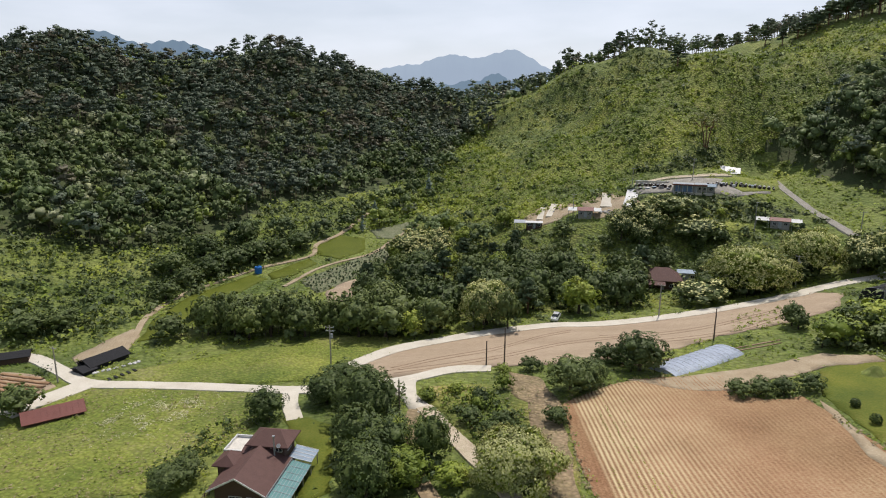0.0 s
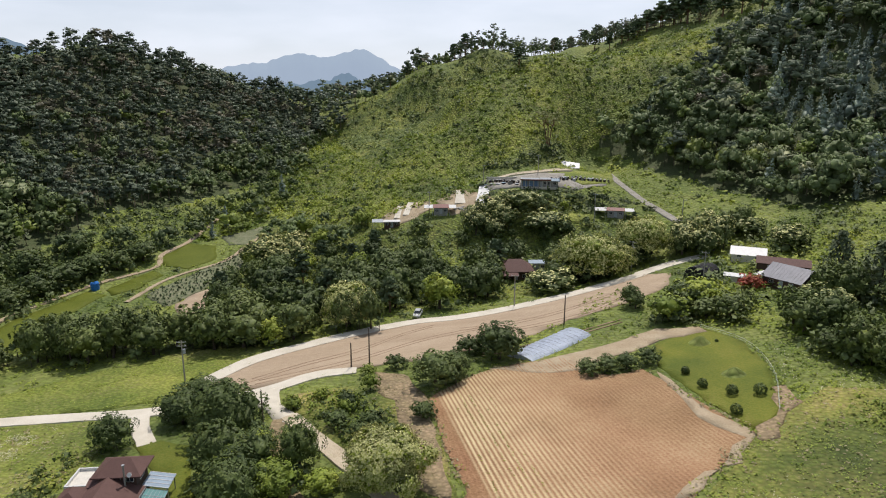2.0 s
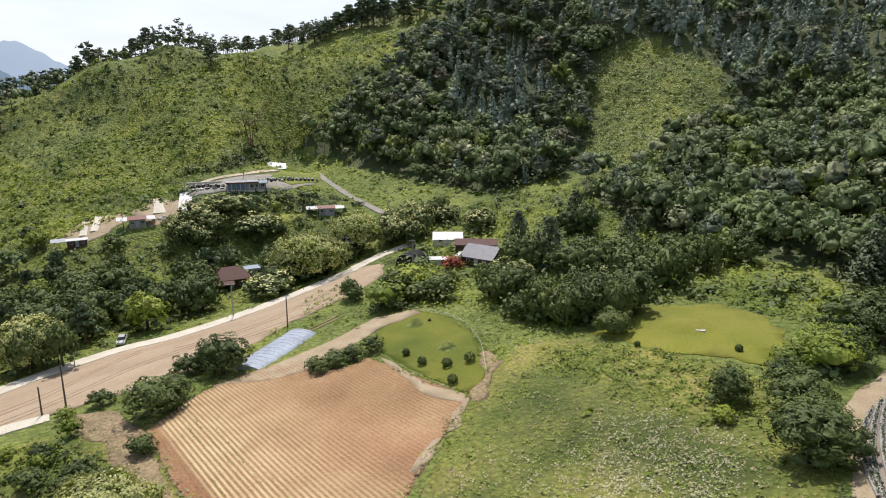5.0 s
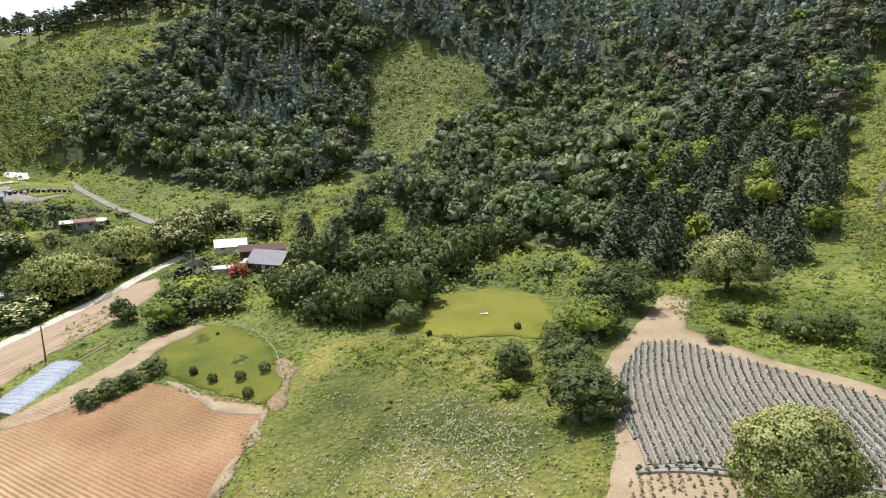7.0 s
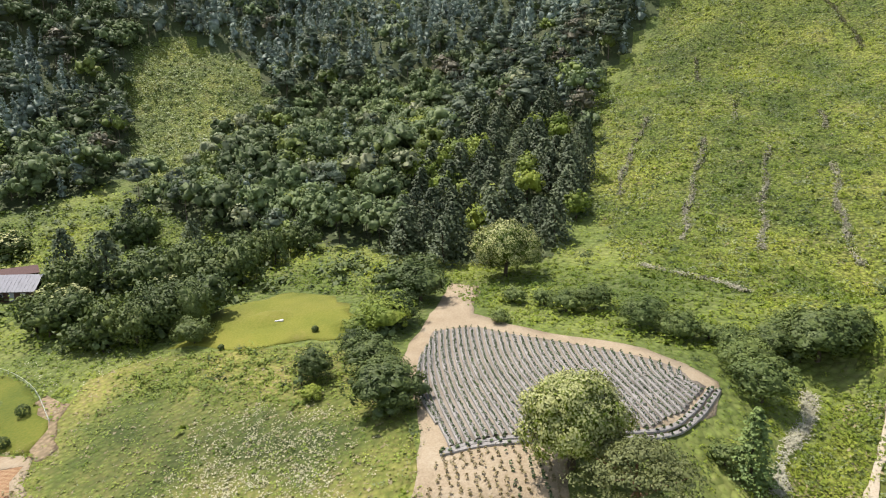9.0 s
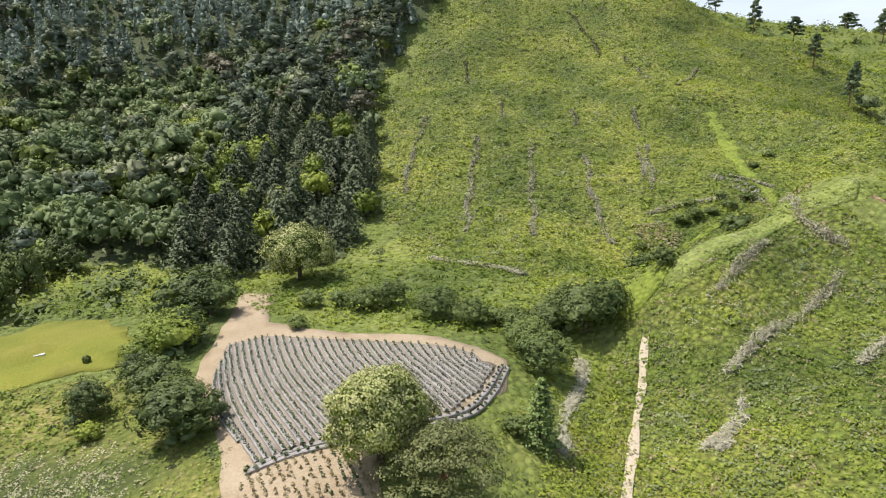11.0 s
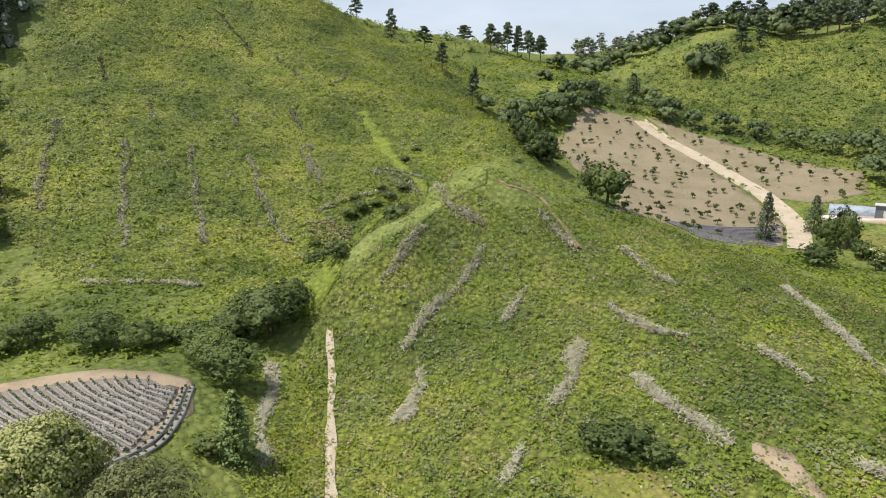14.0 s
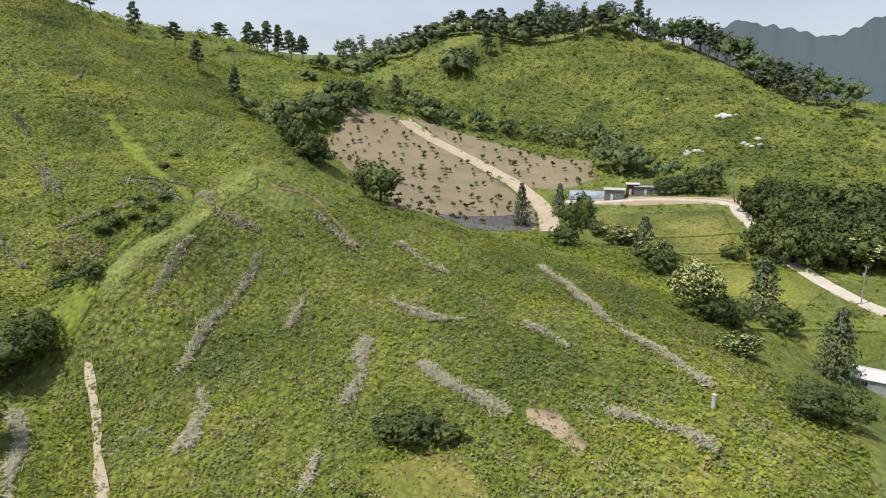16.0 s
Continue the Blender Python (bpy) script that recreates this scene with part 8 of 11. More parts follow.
    ('broad', [(61.7, -390.1, 13.4, 16.2), (60.2, -400.5, 10.8, 13.1), (53.9, -380.9, 11.8, 9.7), (43.4, -368.7, 12.5, 9.8), (40.1, -364.9, 11.5, 11.7), (34.3, -362.4, 11.2, 14.6), (28.7, -359.9, 12.4, 15.6), (25.9, -358.6, 14.4, 12.8), (23.1, -356, 8.5, 16.5), (19.1, -339.2, 8.4, 9.9), (16.8, -341.2, 10.8, 17), (15, -348.9, 11.6, 16.4), (206.5, -375.6, 14, 11.7), (199.9, -375.2, 17, 8.9), (190.2, -380.7, 13.6, 18.1), (158.2, -389.7, 11.3, 13), (150.4, -398.8, 14.3, 13.6), (143.3, -395.8, 14.2, 12.6), (140.2, -402.5, 18.9, 14), (129.2, -403.1, 13.4, 13.2), (115.9, -395.2, 11.6, 12.9), (111.1, -397, 14.3, 17.8), (106, -416.7, 15.1, 19.3), (284.1, -307.7, 13.9, 6.2)]),
    ('broad', [(286, -319, 15.6, 8), (284.8, -327.4, 14.6, 6.6), (281.4, -333.4, 9.4, 6.9), (278.8, -340.3, 11.9, 7.6), (269.6, -339.1, 11.8, 10.8), (264.8, -343.2, 15.9, 10.7), (263.8, -352.1, 14.5, 8.5), (258.6, -355.6, 14, 12.5), (252.6, -357.8, 16.6, 8.9), (251.7, -367.3, 12.5, 6.8), (244.7, -368, 17.5, 7.6), (237.8, -368.4, 8.4, 10.5), (236.2, -376.9, 14.1, 7.6), (229.9, -378.1, 11.2, 10.8), (223.7, -379.2, 13.6, 9.4), (219.5, -383.4, 12.8, 8.1), (215.2, -387.4, 13.7, 5.2), (208, -386.1, 14.9, 8), (205.5, -393.3, 16.3, 9.2), (200.1, -394.9, 8.8, 6.3)]),
]
STAND = [(kind, *p) for kind, places in TREES for p in places]

# the wood between the lane and the north hill
x, y = woods(AREAS["woods_v"], 7.6)
SEEN = [(64.3, 180.7, 26), (73.4, 185.6, 24), (50.9, 224.8, 24), (110.6, 205.8, 24), (33, 226.4, 16), (27.6, 147.7, 10), (62.8, 225.8, 18)]
FREE = SEEN + [(102.1, 141.7, 9), (90.7, 133.3, 8), (105.1, 128.1, 15), (120.3, 141.9, 12), (125.3, 134.8, 10), (131.4, 141.7, 8), (114.2, 124.6, 24)]


def open_ground(a, b, views=SEEN):
    """Gardens and drives in front of the houses, and the houses themselves, are free of trees."""
    for hx, hy, deep in views:
        d = math.hypot(hx, hy)
        u, w = (a * hx + b * hy) / d - d, (a * hy - b * hx) / d
        if -deep < u < 5 and abs(w) < 5.5:
            return True
    return False


for a, b in zip(x, y):
    if open_ground(a, b):
        continue
    far_off = math.hypot(a, b)
    s = RNG.uniform(0.8, 1.25) * (0.42 if far_off > 206 and 50 < a else 0.72 if far_off > 196 else 1)
    STAND.append((str(RNG.choice(["broad", "broad", "broad", "broad", "broad", "broad", "pine", "bright", "broad"])), a, b, 8.5 * s, 9.0 * s))
STAND = [q for q in STAND if q[0] == "chestnut" or not open_ground(q[1], q[2], FREE)]
# tall pines on the corner of the steep wood, fresh broadleaf crowns among them
for a, b in zip(*woods(AREAS["pines"], 7.2)):
    s = RNG.uniform(0.75, 1.2)
    STAND.append(("bright", a, b, 8.5 * s, 9.0 * s) if RNG.uniform() < 0.14 else ("conifer", a, b, 11.0 * s, 11.5 * s))
STAND.sort(key=lambda q: q[1] ** 2 + q[2] ** 2)
rest, count = [], 0
for q in STAND:
    count += q[0] == "broad" and q[4] >= 4.2
    if q[0] == "broad" and count > 285:
        rest.append(q[1:])
    else:
        plant(*q)
rest = np.array(rest)
# leafy skirts below the broad trees
foot = np.array([q[1:] for q in STAND if q[0] in ("broad", "bright", "chestnut") and q[4] > 5 and math.hypot(q[1], q[2]) < 240])
k = np.repeat(np.arange(len(foot)), 2)
a, r = RNG.uniform(0, 6.28, len(k)), foot[k, 2] * RNG.uniform(0.15, 0.42, len(k))
fx, fy = foot[k, 0] + np.sin(a) * r, foot[k, 1] + np.cos(a) * r
far_woods("undergrowth", fx, fy, foot[k, 3] * RNG.uniform(0.25, 0.45, len(k)), foot[k, 2] * RNG.uniform(0.35, 0.55, len(k)), 28, 0.72, M["far_broad"], "dark leafy undergrowth at the feet of the trees")
far_woods("broadleaf_woods", rest[:, 0], rest[:, 1], rest[:, 3], rest[:, 2], 100, 0.85, M["far_broad"], "dark green broadleaf trees scattered along the far slopes")


# ---- far mountains beyond the valley ----
def mountain(name, mat, dist, deep, knots, label, seed):
    """A long distant ridge: heading and rise (degrees) of its crest at a few knots, with a rough outline."""
    k = np.array(knots)
    head = np.arange(k[0, 0], k[-1, 0], 0.12)
    rise = np.interp(head, k[:, 0], k[:, 1])
    rng = np.random.default_rng(seed)
    rough = sum(rng.normal(0, 0.16) / (1 + i * 0.8) * np.sin(head * (0.45 + i * rng.uniform(0.5, 0.9)) + rng.uniform(0, 6)) for i in range(14))
    rise = rise + rough
    rows = []
    for f, back in ((0.0, -deep), (0.35, -deep * 0.72), (0.7, -deep * 0.35), (1.0, 0.0), (0.5, deep * 0.5), (0.0, deep)):
        d = dist + back + (deep * 0.08 * np.sin(head * 3.1 + f * 9) if 0 < f < 1 else 0)
        zc = 55 + dist * np.tan(np.radians(rise))
        rows.append(np.c_[d * np.sin(np.radians(head)), d * np.cos(np.radians(head)), 20 + (zc - 20) * f])
    v = np.concatenate(rows)
    n = len(head)
    q = [[r * n + i, r * n + i + 1, (r + 1) * n + i + 1, (r + 1) * n + i] for r in range(5) for i in range(n - 1)]
    return structure(mesh_object(name, v, q, mat, smooth=True), label, "mountain")


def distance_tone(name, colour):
    """Hills in one even glow: the haze of kilometres of air put into their colour."""
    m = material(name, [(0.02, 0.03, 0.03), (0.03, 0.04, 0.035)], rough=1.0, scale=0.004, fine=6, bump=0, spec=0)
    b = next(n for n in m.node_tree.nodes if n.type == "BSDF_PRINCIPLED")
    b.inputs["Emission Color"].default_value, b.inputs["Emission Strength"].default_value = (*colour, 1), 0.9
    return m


FAR, MID, NEAR = distance_tone("far_hazy_hills", (0.45, 0.54, 0.70)), distance_tone("mid_hazy_hills", (0.20, 0.28, 0.40)), distance_tone("hazy_wooded_hills", (0.125, 0.16, 0.19))
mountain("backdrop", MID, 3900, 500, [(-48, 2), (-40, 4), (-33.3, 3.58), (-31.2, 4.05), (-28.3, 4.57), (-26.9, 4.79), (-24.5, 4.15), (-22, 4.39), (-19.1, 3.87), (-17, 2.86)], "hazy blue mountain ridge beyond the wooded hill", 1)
mountain("backdrop", FAR, 4400, 300, [(-8.9, 1.11), (-4.5, 2.43), (-3.1, 2.94), (0.8, 3.5), (3.8, 3.63), (6.2, 3.8), (7.6, 3.52), (9.3, 2.41), (12.5, 1.1)], "pale blue hazy distant mountain with a jagged top", 2)
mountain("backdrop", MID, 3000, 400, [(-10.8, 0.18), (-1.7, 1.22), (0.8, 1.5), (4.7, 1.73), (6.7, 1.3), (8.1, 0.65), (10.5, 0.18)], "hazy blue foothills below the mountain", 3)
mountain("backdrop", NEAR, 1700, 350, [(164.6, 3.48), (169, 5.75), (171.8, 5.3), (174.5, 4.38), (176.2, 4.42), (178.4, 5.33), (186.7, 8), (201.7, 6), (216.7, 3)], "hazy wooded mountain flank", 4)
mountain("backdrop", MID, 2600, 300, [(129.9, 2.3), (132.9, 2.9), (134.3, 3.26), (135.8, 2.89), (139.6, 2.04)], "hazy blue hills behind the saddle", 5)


# ---- the big chestnut, the spreading pine and the light green fir beside the mulched field ----
M["olive_needles"] = leafy("olive_pine_needles", [(0.15, 0.172, 0.06), (0.195, 0.216, 0.08), (0.245, 0.262, 0.11)], patch=0.1, tl=0.28)
M["fir_needles"] = leafy("light_green_needles", [(0.10, 0.16, 0.045), (0.14, 0.205, 0.055), (0.18, 0.245, 0.07)], patch=0.1)


def big_chestnut(x, y, wide, tall, leaves=5200, size=1.0):
    root = new("chestnut_tree")
    tagged(root, "large round chestnut tree covered in cream blossom", "tree")
    root.matrix_basis = pose(x, y, hz(x, y) - 0.1)
    part("trunk", trunk_pieces(tall * 0.75, 0.36, 7, wide * 0.4), M["bark"], root)
    p, d, inner = lobed_crown(leaves, wide / 2, tall * 0.92, 46, 0.3)
    lift = np.array([0, 0, tall * 0.52])
    crown = new("crown", crown_mesh("crown", p + lift, d, RNG.uniform(0.22, 0.5, len(p)) * size, M["bright"], inner, lift[2]))
    crown.parent = root
    k = RNG.uniform(0, 1, len(p)) < np.clip(0.9 + 0.4 * d[:, 2], 0.5, 1.0)
    q = np.repeat(p[k] + d[k] * 0.2, 3, 0) + RNG.normal(0, 0.2, (3 * k.sum(), 3))
    b = new("blossom", crown_mesh("blossom", q + lift, np.repeat(d[k], 3, 0), RNG.uniform(0.15, 0.32, len(q)) * size, M["blossom"]))
    b.parent, b["label"] = root, "cream hanging catkins"


def big_pine(x, y, wide, tall):
    root = new("pine_tree")
    tagged(root, "large spreading olive-green pine beside the field", "tree")
    root.matrix_basis = pose(x, y, hz(x, y) - 0.1)
    part("trunk", trunk_pieces(tall * 0.95, 0.3, 9, wide * 0.42), M["pine_bark"], root, "reddish scaly trunk")
    P, D = [], []
    for i in range(64):
        f = (i + 0.5) / 64
        reach = wide / 2 * (1 - f ** 2.2) ** 0.6
        a, s = i * 2.39996, reach * RNG.uniform(0.35, 0.85)
        n = 170
        d = RNG.normal(0, 1, (n, 3))
        d /= np.linalg.norm(d, axis=1)[:, None]
        d[:, 2] = np.abs(d[:, 2]) * 0.9 - 0.1
        c = np.array([math.cos(a) * s, math.sin(a) * s, tall * (0.3 + 0.66 * f) + RNG.uniform(-0.3, 0.3)])
        P.append(c + d * np.array([1.25, 1.25, 0.55]) * RNG.uniform(0.4, 1.05, (n, 1)) * wide / 11)
        D.append(d + [0, 0, 0.5])
    P, D = np.concatenate(P), np.concatenate(D)
    crown = new("crown", crown_mesh("crown", P, D, RNG.uniform(0.14, 0.32, len(P)), M["olive_needles"]))
    crown.parent = root


def big_fir(x, y, wide, tall):
    root = new("conifer_tree")
    tagged(root, "light green fir with flat tiered branches", "tree")
    root.matrix_basis = pose(x, y, hz(x, y) - 0.1)
    part("trunk", trunk_pieces(tall * 0.95, 0.16, 2, 0.6), M["bark"], root)
    n = 3000
    tier = RNG.integers(0, 12, n)
    z = (0.06 + tier / 12.6 + RNG.uniform(-0.012, 0.02, n)) * tall
    a = RNG.uniform(0, 6.28, n)
    reach = wide / 2 * np.clip(1 - z / tall, 0.04, 1) ** 0.7 * (0.8 + 0.25 * np.sin(a * 6 + tier * 2.1))
    f = RNG.uniform(0.2, 1, n) ** 0.6
    P = np.c_[np.cos(a) * reach * f, np.sin(a) * reach * f, z - 0.12 * f * reach]
    crown = new("crown", crown_mesh("crown", P, np.c_[np.cos(a) * 0.5, np.sin(a) * 0.5, np.full(n, 0.9)], RNG.uniform(0.2, 0.42, n), M["fir_needles"]))
    crown.parent = root


def umbrella_pine(x, y, wide, tall):
    root = new("pine_tree")
    tagged(root, "sparse umbrella-crowned pine with bare forked trunks", "tree")
    root.matrix_basis = pose(x, y, hz(x, y) - 0.1)
    P, D = [], []
    for k, (ax, ay) in enumerate(((-0.16, 0.02), (0.12, -0.05), (0.02, 0.1))):
        top = (ax * wide, ay * wide, tall * 0.72)
        part("trunk", [tube([(ax * 3, ay * 3, -0.3), (ax * 0.5 * wide, ay * 0.5 * wide, tall * 0.4), top], [0.3, 0.22, 0.12], 6)], M["pine_bark"], root, "bare reddish trunk")
        for j in range(8):
            a, r = j * 2.4 + k, wide * RNG.uniform(0.1, 0.34)
            c = np.array([top[0] + math.cos(a) * r, top[1] + math.sin(a) * r, tall * RNG.uniform(0.66, 0.94)])
            part("limb", [tube([(top[0] * 0.8, top[1] * 0.8, tall * 0.55), tuple(c)], [0.1, 0.04], 5)], M["pine_bark"], root)
            d = RNG.normal(0, 1, (60, 3))
            d /= np.linalg.norm(d, axis=1)[:, None]
            P.append(c + d * np.array([1.9, 1.9, 0.6]) * RNG.uniform(0.4, 1.0, (60, 1)))
            D.append(d + [0, 0, 0.5])
    P, D = np.concatenate(P), np.concatenate(D)
    crown = new("crown", crown_mesh("crown", P, D, RNG.uniform(0.3, 0.62, len(P)), M["olive_needles"]))
    crown.parent = root


umbrella_pine(109.0, 267.5, 17.0, 15.5)
big_chestnut(59.5, 0.4, 10.6, 10.6)
big_chestnut(81.2, 163.3, 21.6, 13.4, 2600, 1.50)
big_chestnut(10.6, 145.4, 12.2, 10.7, 2200, 1.45)
big_chestnut(9.4, 72, 11.1, 7.8, 4200, 1.10)
big_chestnut(130.7, 16.5, 14.5, 12.0, 3200, 1.30)
big_chestnut(101.4, 171.1, 17.5, 13.8, 2000, 1.50)
big_pine(54.2, -5.6, 14.5, 8.6)
big_fir(65.4, -18, 6.4, 9.0)


# ---- tilled fields: real ridges and rows ----
def ridged_field(name, poly, heading, spacing, mat, label, tall=0.09, lift=0.14, along=0.5):
    """A ploughed plot with furrows that run along a heading (degrees)."""
    a = radians(heading)
    f, s = np.array([math.sin(a), math.cos(a)]), np.array([math.cos(a), -math.sin(a)])
    p = np.array(poly)
    u, w = p @ s, p @ f
    us = np.arange(u.min(), u.max(), spacing / 4)
    ws = np.arange(w.min(), w.max(), along)
    U, V = np.meshgrid(us, ws, indexing="ij")
    Uw = U + 0.12 * np.sin(V * 0.21 + 1.0) + 0.05 * np.sin(V * 0.83)
    X, Y = Uw * s[0] + V * f[0], Uw * s[1] + V * f[1]
    Zb = height(X.ravel(), Y.ravel()).reshape(X.shape)
    row = np.floor(U / spacing + 1e-6).astype(int)
    amp = tall * (0.65 + 0.5 * np.sin(row * 2.4) ** 2)
    Zb = Zb + lift + amp * 0.5 * np.cos(2 * math.pi * U / spacing) + RNG.normal(0, 0.006, X.shape)
    ok = inside(list(poly), X.ravel(), Y.ravel()).reshape(X.shape)
    n, m = X.shape
    idx = np.arange(n * m).reshape(n, m)
    keep = ok[:-1, :-1] & ok[1:, :-1] & ok[1:, 1:] & ok[:-1, 1:]
    q = np.stack([idx[:-1, :-1], idx[:-1, 1:], idx[1:, 1:], idx[1:, :-1]], -1)[keep]
    me = fast_mesh(name, np.c_[X.ravel(), Y.ravel(), Zb.ravel()], q, mat)
    bm = bmesh.new()
    bm.from_mesh(me)
    bmesh.ops.delete(bm, geom=[v for v in bm.verts if not v.link_faces], context="VERTS")
    bm.to_mesh(me)
    bm.free()
    return structure(new(name, me), label, "field")


def stubble(m, period, colour):
    """Adds pale stubble lines to an earth material, one a furrow, thicker in some parts of the field."""
    nt = m.node_tree
    N, link = nt.nodes.new, nt.links.new
    bsdf = next(n for n in nt.nodes if n.type == "BSDF_PRINCIPLED")
    base = bsdf.inputs["Base Color"].links[0].from_socket
    geo, wave, patch, scale, mul, mix = N("ShaderNodeNewGeometry"), N("ShaderNodeTexWave"), N("ShaderNodeTexNoise"), N("ShaderNodeMapRange"), N("ShaderNodeMath"), N("ShaderNodeMix")
    wave.bands_direction, wave.wave_profile = "X", "SIN"
    wave.inputs["Scale"].default_value = 2 * math.pi / 20 / period
    wave.inputs["Distortion"].default_value, wave.inputs["Detail"].default_value, wave.inputs["Detail Scale"].default_value = 0.5, 3, 2.5
    patch.inputs["Scale"].default_value, patch.inputs["Detail"].default_value = 0.25, 5
    # the western half was mown last and still lies under pale straw
    part_x, west, both = N("ShaderNodeSeparateXYZ"), N("ShaderNodeMapRange"), N("ShaderNodeMath")
    link(geo.outputs["Position"], part_x.inputs["Vector"])
    link(part_x.outputs["X"], west.inputs["Value"])
    west.inputs["From Min"].default_value, west.inputs["From Max"].default_value = 26.0, 42.0
    west.inputs["To Min"].default_value, west.inputs["To Max"].default_value = 1.0, 0.15
    both.operation = "MULTIPLY"
    bare, keep_on = N("ShaderNodeMapRange"), N("ShaderNodeMath")
    bare.inputs["From Min"].default_value, bare.inputs["From Max"].default_value = 20.8, 22.0
    keep_on.operation = "MULTIPLY"
    link(part_x.outputs["X"], bare.inputs["Value"])
    link(west.outputs["Result"], keep_on.inputs[0])
    link(bare.outputs["Result"], keep_on.inputs[1])
    scale.inputs["From Min"].default_value, scale.inputs["From Max"].default_value = 0.3, 0.62
    scale.inputs["To Min"].default_value, scale.inputs["To Max"].default_value = 0.6, 1.0
    mul.operation, mix.data_type = "MULTIPLY", "RGBA"
    link(geo.outputs["Position"], wave.inputs["Vector"])
    link(geo.outputs["Position"], patch.inputs["Vector"])
    link(patch.outputs["Fac"], scale.inputs["Value"])
    link(scale.outputs["Result"], both.inputs[0])
    link(keep_on.outputs["Value"], both.inputs[1])
    link(both.outputs["Value"], mul.inputs[0])
    link(wave.outputs["Fac"], mul.inputs[1])
    link(mul.outputs["Value"], mix.inputs["Factor"])
    link(base, mix.inputs["A"])
    mix.inputs["B"].default_value = (*colour, 1)
    link(mix.outputs["Result"], bsdf.inputs["Base Color"])


def row_plants(points, parent, size=0.24, mat="crop_leaf", name="plants", n=6, tall=0.35, lift=0.32):
    p = np.array(points)
    z = height(p[:, 0], p[:, 1]) + lift
    t = np.repeat(np.arange(len(p)), n)
    d = RNG.normal(0, 1, (len(t), 3))
    d /= np.linalg.norm(d, axis=1)[:, None]
    d[:, 2] = np.abs(d[:, 2])
    c = np.c_[p[t], z[t]] + d * np.array([0.17, 0.17, tall])
    ob = new(name, fast_mesh(name, sprays(c, RNG.uniform(0.6, 1.2, len(t)) * size, d + [0, 0, 0.5]), spray_faces(len(t)), M[mat]))
    ob.parent = parent
    return ob


M["furrows"] = material("furrowed_red_earth", [(0.20, 0.105, 0.05), (0.265, 0.145, 0.07), (0.325, 0.195, 0.10), (0.39, 0.265, 0.145)], scale=0.11, fine=26, spread=0.34, bump=0.8, patch=0.12)
stubble(M["furrows"], 0.7, (0.60, 0.49, 0.28))
structure(plot("field_margin", AREAS["brown"], M["plough"], 0.05), "bare earth margin of the ploughed field", "field")
ridged_field("ploughed_field", AREAS["brown"], 2.4, 0.7, M["furrows"], "ploughed reddish-brown field with straight furrows", tall=0.06)
# straight drill lines where weeds came up between the stubble
for k in range(5):
    x0 = 21.8 + 1.5 * k
    b = np.arange(58.0 + 1.2 * k, 98.0, 0.32)
    a = x0 + 0.042 * (b - 58) + RNG.normal(0, 0.09, len(b))
    on = inside(AREAS["brown"], a, b) & (RNG.uniform(0, 1, len(b)) < 0.3 + 0.3 * np.sin(b * 0.13 + 1.7 * k))
    line = new("weed_line")
    tagged(line, "thin line of green weeds along a drill row", "weeds", "weed lines in the ploughed field", kind="stuff")
    row_plants(np.c_[a[on], b[on]], line, 0.15, "shrub", "plants", 4, 0.1, 0.16)
structure(plot("strip_field", AREAS["strips"], M["tan_earth"], 0.10), "bare plot with dark plastic strips", "field")


def row_span(poly, origin, way):
    """Where a straight line crosses a plot: its longest stretch inside, as distances along the line."""
    t = np.arange(-70, 70, 0.25)
    k = inside(list(poly), origin[0] + way[0] * t, origin[1] + way[1] * t)
    return (t[k].min(), t[k].max()) if k.any() else None


def mulch_row(line, parent, wide=0.72, tall=0.24):
    """A raised bed under silvery film: a low rounded ridge along a line of points."""
    c = np.array(line)
    d = np.gradient(c, axis=0)
    d /= np.linalg.norm(d, axis=1)[:, None]
    side = np.c_[d[:, 1], -d[:, 0]]
    z = height(c[:, 0], c[:, 1]) + 0.14
    prof = [(-0.5, -0.1), (-0.42, 0.7), (-0.18, 1.0), (0.18, 1.0), (0.42, 0.7), (0.5, -0.1)]
    verts = []
    for i in range(len(c)):
        k = RNG.uniform(0.9, 1.1)
        for a, b in prof:
            q = c[i] + side[i] * a * wide * k
            verts.append((q[0], q[1], z[i] + b * tall * k))
    n = len(prof)
    faces = [[i * n + k, (i + 1) * n + k, (i + 1) * n + k + 1, i * n + k + 1] for i in range(len(c) - 1) for k in range(n - 1)]
    return part("mulch_row", [(verts, faces)], M["film"], parent)


M["film"] = material("silver_mulch_film", [(0.19, 0.175, 0.155), (0.275, 0.255, 0.23), (0.37, 0.345, 0.315)], rough=0.6, scale=0.8, fine=7, bump=0.4, spec=0.5)
M["dark_film"] = material("black_mulch_film", [(0.09, 0.085, 0.09), (0.15, 0.14, 0.145), (0.22, 0.21, 0.21)], rough=0.4, scale=0.8, fine=7, bump=0.4, spec=0.5)
M["crop_leaf"] = leafy("crop_leaves", [(0.055, 0.085, 0.035), (0.08, 0.115, 0.045), (0.11, 0.14, 0.06)], objects=0.0)

